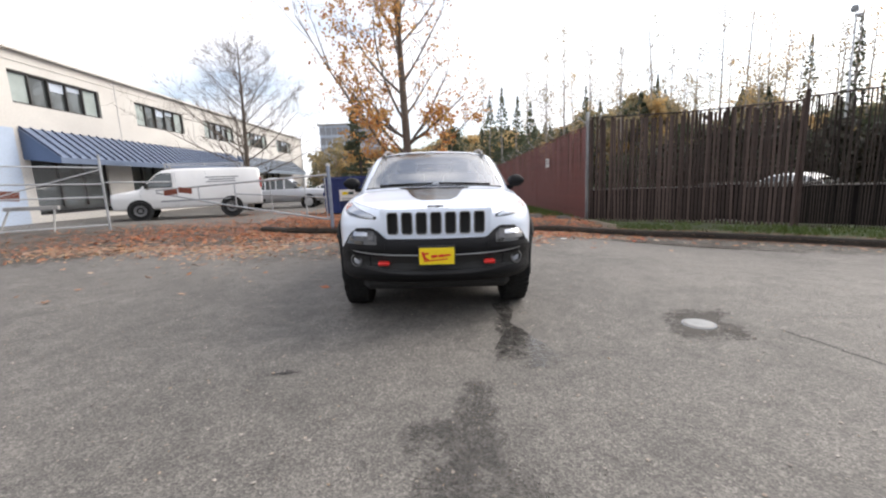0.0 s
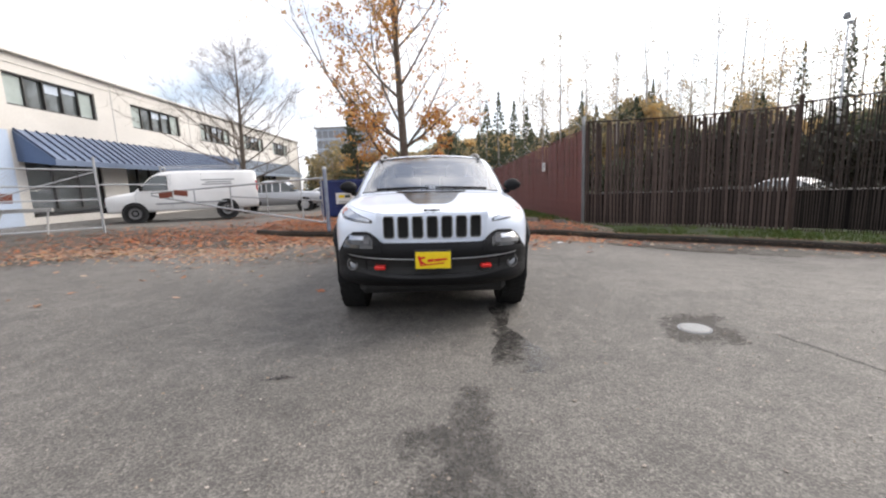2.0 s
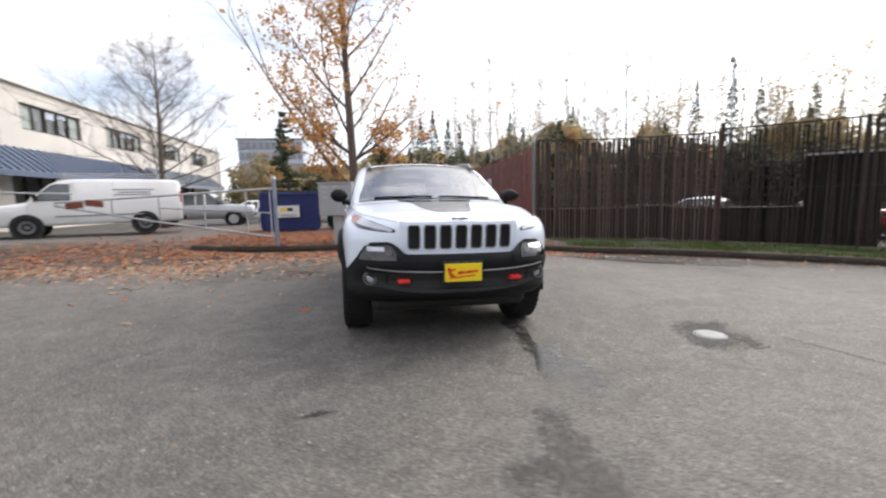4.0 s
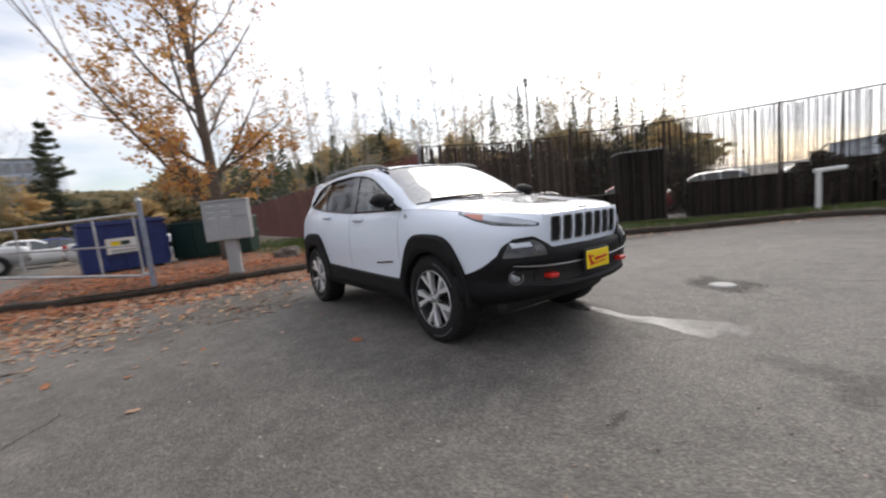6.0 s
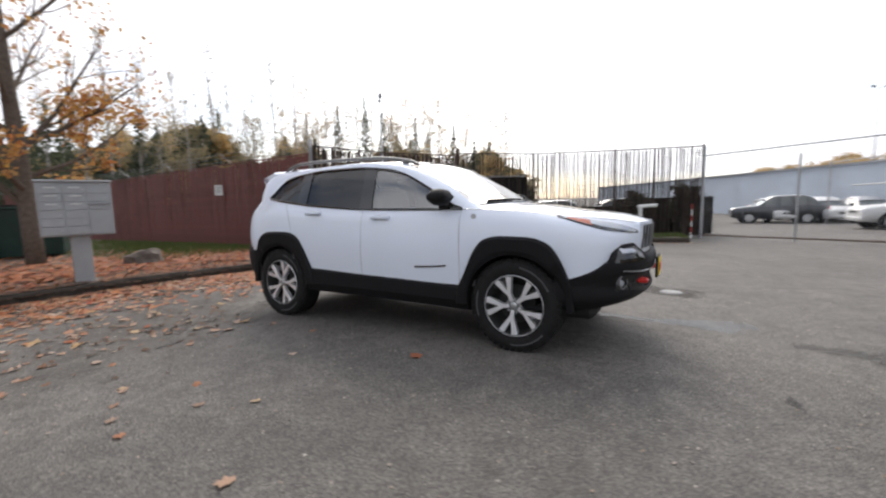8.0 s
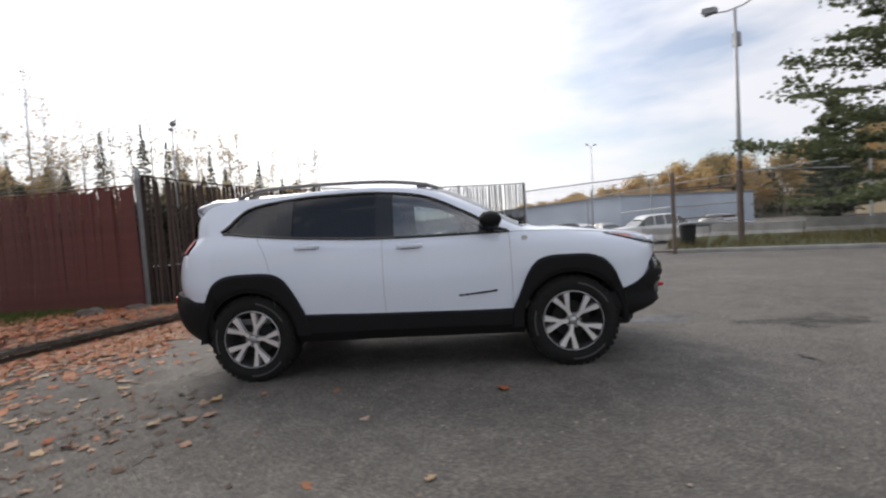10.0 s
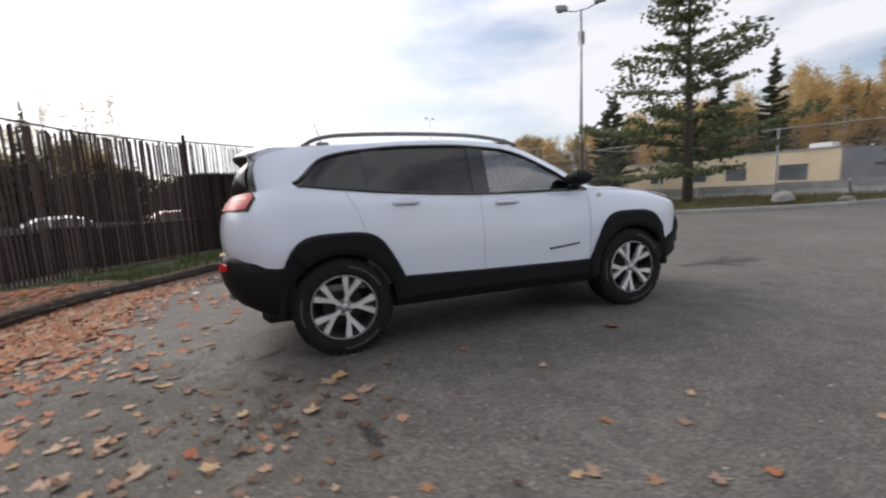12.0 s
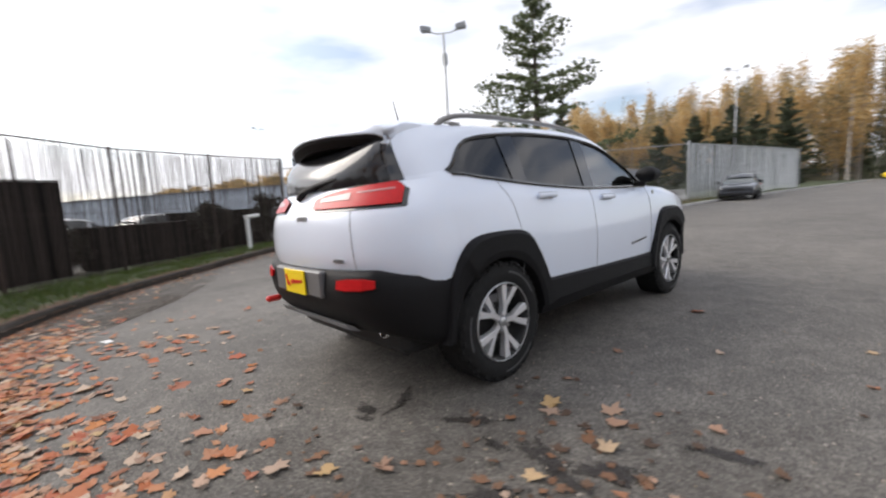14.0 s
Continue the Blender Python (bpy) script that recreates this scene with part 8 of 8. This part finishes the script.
def litter(name, spots, mat, label, seed, size=(.09, .17)):
    """Dry lobed leaves, each torn and curled in its own way."""
    rnd = random.Random(seed)
    verts, faces = [], []
    for x, y, lift in spots:
        s = rnd.uniform(*size) * (1 if rnd.random() < .7 else .65)
        a, b = rnd.uniform(0, 6.283), rnd.uniform(0, 6.283)
        tx, ty = rnd.gauss(0, .12), rnd.gauss(0, .12)
        cup, roll = rnd.uniform(-.1, .45), rnd.uniform(0, 1.0) ** 3 * 1.6
        sx, sy = rnd.uniform(.7, 1.1), rnd.uniform(.75, 1.15)
        torn = rnd.randrange(14)
        o = len(verts)
        z = gz(x, y) + lift + rnd.uniform(.004, .012)
        for k, (u, v) in enumerate(LEAF):
            j = 1 + rnd.gauss(0, .11)
            if k == torn:
                j *= .45
            u, v = u * sx * j, v * sy * j
            w = u * math.cos(b) + v * math.sin(b)
            px, py = s * (u * math.cos(a) - v * math.sin(a)) * (1 - .18 * roll * abs(w)), s * (u * math.sin(a) + v * math.cos(a)) * (1 - .18 * roll * abs(w))
            verts.append((x + px, y + py, z + max(-.003, px * tx + py * ty + s * (cup * (u * u + v * v) * .4 + roll * w * w * .55))))
        c = len(verts)
        verts.append((x, y, z + .003))
        n = len(LEAF)
        faces += [(c, o + k, o + (k + 1) % n) for k in range(n)]
    return tagged(pydata(name, verts, faces, mat), label, "leaves", kind="stuff")


def leaf_spots():
    rnd = random.Random(12)
    bright, pale = [], []
    under = lambda x, y: abs(x) < 1.0 and 3.3 < y < 8.0
    # deep drift on the verge and the driveway mouth
    for _ in range(12000):
        x, y = rnd.uniform(-5.2, 4.6), 10.3 + abs(rnd.gauss(0, 2.8))
        d = kerb_distance(x, y)
        if d > .16 and x < 4.3 and not (x > 2.6 and rnd.random() < .5):
            bright.append((x, y, .118 + .08 * max(0.0, min(1.0, (d - .26) / .6))))
    for _ in range(4200):
        k = rnd.randrange(len(KERB))
        x, y = KERB[k] + np.array((rnd.gauss(0, .35), rnd.gauss(0, .2)))
        x, y = x, y - abs(rnd.gauss(0, .62))
        if -6 < x < 6.2 and kerb_distance(x, y) < -.02 and rnd.random() < np.interp(x, [-6, -1, 1.5, 4, 6.2], [1, 1, .75, .35, .08]):
            (bright if rnd.random() < .6 else pale).append((x, y, 0))
    for _ in range(3000):
        x, y = rnd.gauss(-6.2, 2.6), rnd.gauss(11.9, 1.9)
        if x < -3.2 and kerb_distance(x, y) < 50 and not (y < 8.6 + (x + 3) * -.25 * 0 and rnd.random() < .75):
            bright.append((x, y, 0))
    for _ in range(1500):
        x, y = rnd.uniform(-8.5, -3.0), 9.0 - abs(rnd.gauss(0, .7)) + .35 * noise.noise((x, 0, 5))
        pale.append((x, y - .12 * (x + 5.5), 0))
    for _ in range(900):
        x, y = rnd.uniform(-9.5, -3.5), rnd.uniform(12, 22)
        bright.append((x, y, 0))
    # loose leaves over the asphalt, thinning towards the middle
    for _ in range(1000):
        x, y = rnd.uniform(-4.2, 4.5), 11.2 - abs(rnd.gauss(0, 1.6))
        if kerb_distance(x, y) < -.1 and not under(x, y) and rnd.random() < np.interp(y, [5.5, 7.0, 8.5, 11], [.05, .22, .7, 1]):
            (pale if rnd.random() < .68 else bright).append((x, y, 0))
    for _ in range(30):
        x, y = rnd.uniform(-5, -1.2), rnd.uniform(4.5, 7.5)
        if not under(x, y):
            pale.append((x, y, 0))
    for _ in range(420):
        x, y = rnd.gauss(-3.4, 1.1), 9.6 - abs(rnd.gauss(0, 1.25))
        if not under(x, y) and y > 6.2:
            pale.append((x, y, 0))
    # wind-blown clusters a step away from the kerb
    for cx, cy, n in ((.3, 9.25, 90), (.9, 9.55, 190), (1.6, 9.6, 190), (1.2, 9.85, 180), (2.2, 9.75, 130), (-.2, 9.2, 40), (2.9, 9.4, 60), (2.2, 10.3, 260), (3.0, 10.0, 200), (1.4, 10.5, 260), (0.6, 10.7, 240), (1.7, 9.7, 60), (0.9, 9.8, 60), (2.7, 9.5, 50), (0.4, 10.1, 120), (-0.6, 10.3, 130), (-1.6, 10.2, 120), (1.2, 9.2, 24), (2.4, 8.8, 24), (0.2, 9.0, 22), (-0.4, 8.6, 16), (3.6, 9.2, 40), (0.9, 8.3, 10), (-1.3, 9.2, 40), (-2.4, 9.4, 60), (2.0, 8.3, 22)):
        for _ in range(n):
            x, y = rnd.gauss(cx, .34), rnd.gauss(cy, .22)
            if kerb_distance(x, y) < -.05:
                (pale if rnd.random() < .45 else bright).append((x, y, 0))
    for _ in range(900):
        x, y = rnd.uniform(-9.5, -2.0), rnd.uniform(7.0, 11.0)
        if y > np.interp(x, [-9.5, -7.3, -6.6, -5.4, -3.6, -2.0], [6.4, 7.1, 8.2, 9.1, 9.2, 9.2]):
            (pale if rnd.random() < .5 else bright).append((x, y, 0))
    for _ in range(260):
        k = rnd.randrange(30, len(KERB))
        x, y = KERB[k] + np.array((rnd.gauss(-.3, .25), rnd.gauss(-.3, .25)))
        if kerb_distance(x, y) < -.03:
            pale.append((x, y, 0))
    return bright, pale


def grit_spots():
    """Pebbles and tiny leaf scraps over the worn asphalt."""
    rnd = random.Random(17)
    return [(rnd.uniform(-6.5, 4.5), rnd.uniform(.2, 10.5), -.003) for _ in range(5200)]


def paper_scrap():
    x, y = 2.78, 8.80
    bm = bmesh.new()
    grid = [[bm.verts.new((.13 * (i / 4 - .5), .07 * (j / 2 - .5), .008 + .010 * noise.noise((i * .9, j * .9, 4)))) for j in range(3)] for i in range(5)]
    for i in range(4):
        for j in range(2):
            bm.faces.new((grid[i][j], grid[i + 1][j], grid[i + 1][j + 1], grid[i][j + 1]))
    back = bmesh.ops.extrude_face_region(bm, geom=bm.faces[:])
    bmesh.ops.translate(bm, vec=(0, 0, -.003), verts=[v for v in back["geom"] if isinstance(v, bmesh.types.BMVert)])
    tagged(part("paper_scrap", bm, "white_print", at=spot(x, y, 20, .004)), "crumpled white scrap of paper on asphalt", "litter")


paper_scrap()
M["grit_bits"] = ramp_material("grit_bits", [(0.34, 0.29, 0.24), (0.06, 0.05, 0.045), (0.42, 0.38, 0.33), (0.24, 0.17, 0.11), (0.36, 0.32, 0.28)])
litter("asphalt_grit", grit_spots(), "grit_bits", "tiny pebbles and leaf scraps on asphalt", 6, (.008, .026))
bright_spots, pale_spots = leaf_spots()
litter("fallen_leaves", bright_spots, "leaf_ground", "drift of orange and rust fallen maple leaves", 1, (.075, .14))
def crumb_spots():
    """Dark leaf crumbs packed against the kerb and over its top."""
    rnd = random.Random(90)
    out = []
    for _ in range(9000):
        k = rnd.uniform(6, len(KERB) - 1.01)
        i = int(k)
        p = KERB[i] + (KERB[i + 1] - KERB[i]) * (k - i)
        t = KERB[i + 1] - KERB[i]
        t = t / np.hypot(*t)
        d = rnd.gauss(-.02, .16)
        if rnd.random() > np.interp(p[0], [-2, 6, 9, 11], [1, .9, .5, .25]):
            continue
        x, y = p + d * np.array((-t[1], t[0]))
        out.append((x, y, .146 if d > .02 else (.0 if d < -.03 else .07)))
    for _ in range(300):
        x, y = rnd.gauss(-1.8, .9), rnd.gauss(7.9, .6)
        if not (abs(x) < 1.0 and y < 8.0):
            out.append((x, y, 0))
    return out


litter("leaf_crumbs", crumb_spots(), "leaf_crumb", "dark rotten leaf crumbs packed along the kerb", 5, (.03, .085))
litter("scattered_leaves", pale_spots, "leaf_dry", "pale tan fallen leaves scattered on asphalt", 2, (.055, .125))


def blades(name, spots, mat, label, seed, h=(.06, .16)):
    rnd = random.Random(seed)
    verts, faces = [], []
    for x, y, z in spots:
        a, hh, w = rnd.uniform(0, 6.283), rnd.uniform(*h), rnd.uniform(.006, .012)
        lx, ly = rnd.gauss(0, .05), rnd.gauss(0, .05)
        o = len(verts)
        verts += [(x - w * math.cos(a), y - w * math.sin(a), z), (x + w * math.cos(a), y + w * math.sin(a), z), (x + lx, y + ly, z + hh)]
        faces.append((o, o + 1, o + 2))
    return tagged(pydata(name, verts, faces, mat), label, "grass", kind="stuff")


def grass_spots():
    rnd = random.Random(40)
    out = []
    for _ in range(26000):
        k = rnd.uniform(0, len(KERB) - 1.01)
        i = int(k)
        p = KERB[i] + (KERB[i + 1] - KERB[i]) * (k - i)
        if p[0] < 3.6:
            continue
        t = KERB[i + 1] - KERB[i]
        t = t / np.hypot(*t)
        d = rnd.uniform(.17, 2.4)
        x, y = p + d * np.array((-t[1], t[0]))
        if noise.noise((x * 1.3, y * 1.3, 0)) > -.25 + .1 * rnd.random():
            out.append((x, y, gz(x, y) + .10))
    for _ in range(17000):
        x, y = rnd.uniform(.2, 4.5), 12.6 + abs(rnd.gauss(0, 5.5))
        if rnd.random() < np.interp(x, [.2, 2.2], [.15, 1]) * np.interp(y, [12.6, 14.5], [.25, 1]):
            out.append((x, y, gz(x, y) + .175))
    bank = []
    for _ in range(9000):
        k = rnd.uniform(0, 38)
        i = int(k)
        p = KERB_EAST[i] + (KERB_EAST[i + 1] - KERB_EAST[i]) * (k - i)
        t = KERB_EAST[i + 1] - KERB_EAST[i]
        t = t / np.hypot(*t)
        d = rnd.uniform(.2, 4.5)
        x, y = p + d * np.array((-t[1], t[0]))
        bank.append((x, y, gz(x, y) + .11 + .04 * d))
    return out, bank


g_near, g_bank = grass_spots()
blades("grass_strip", g_near, "grass", "short green grass before the slatted fence", 1)
M["grass_dry"] = ramp_material("grass_dry", [(0.16, 0.12, 0.05), (0.10, 0.10, 0.035), (0.20, 0.14, 0.06), (0.08, 0.09, 0.03)], trans=0.2)
blades("grass_bank", g_bank, "grass_dry", "dry brownish grass on the bank", 2, (.10, .30))
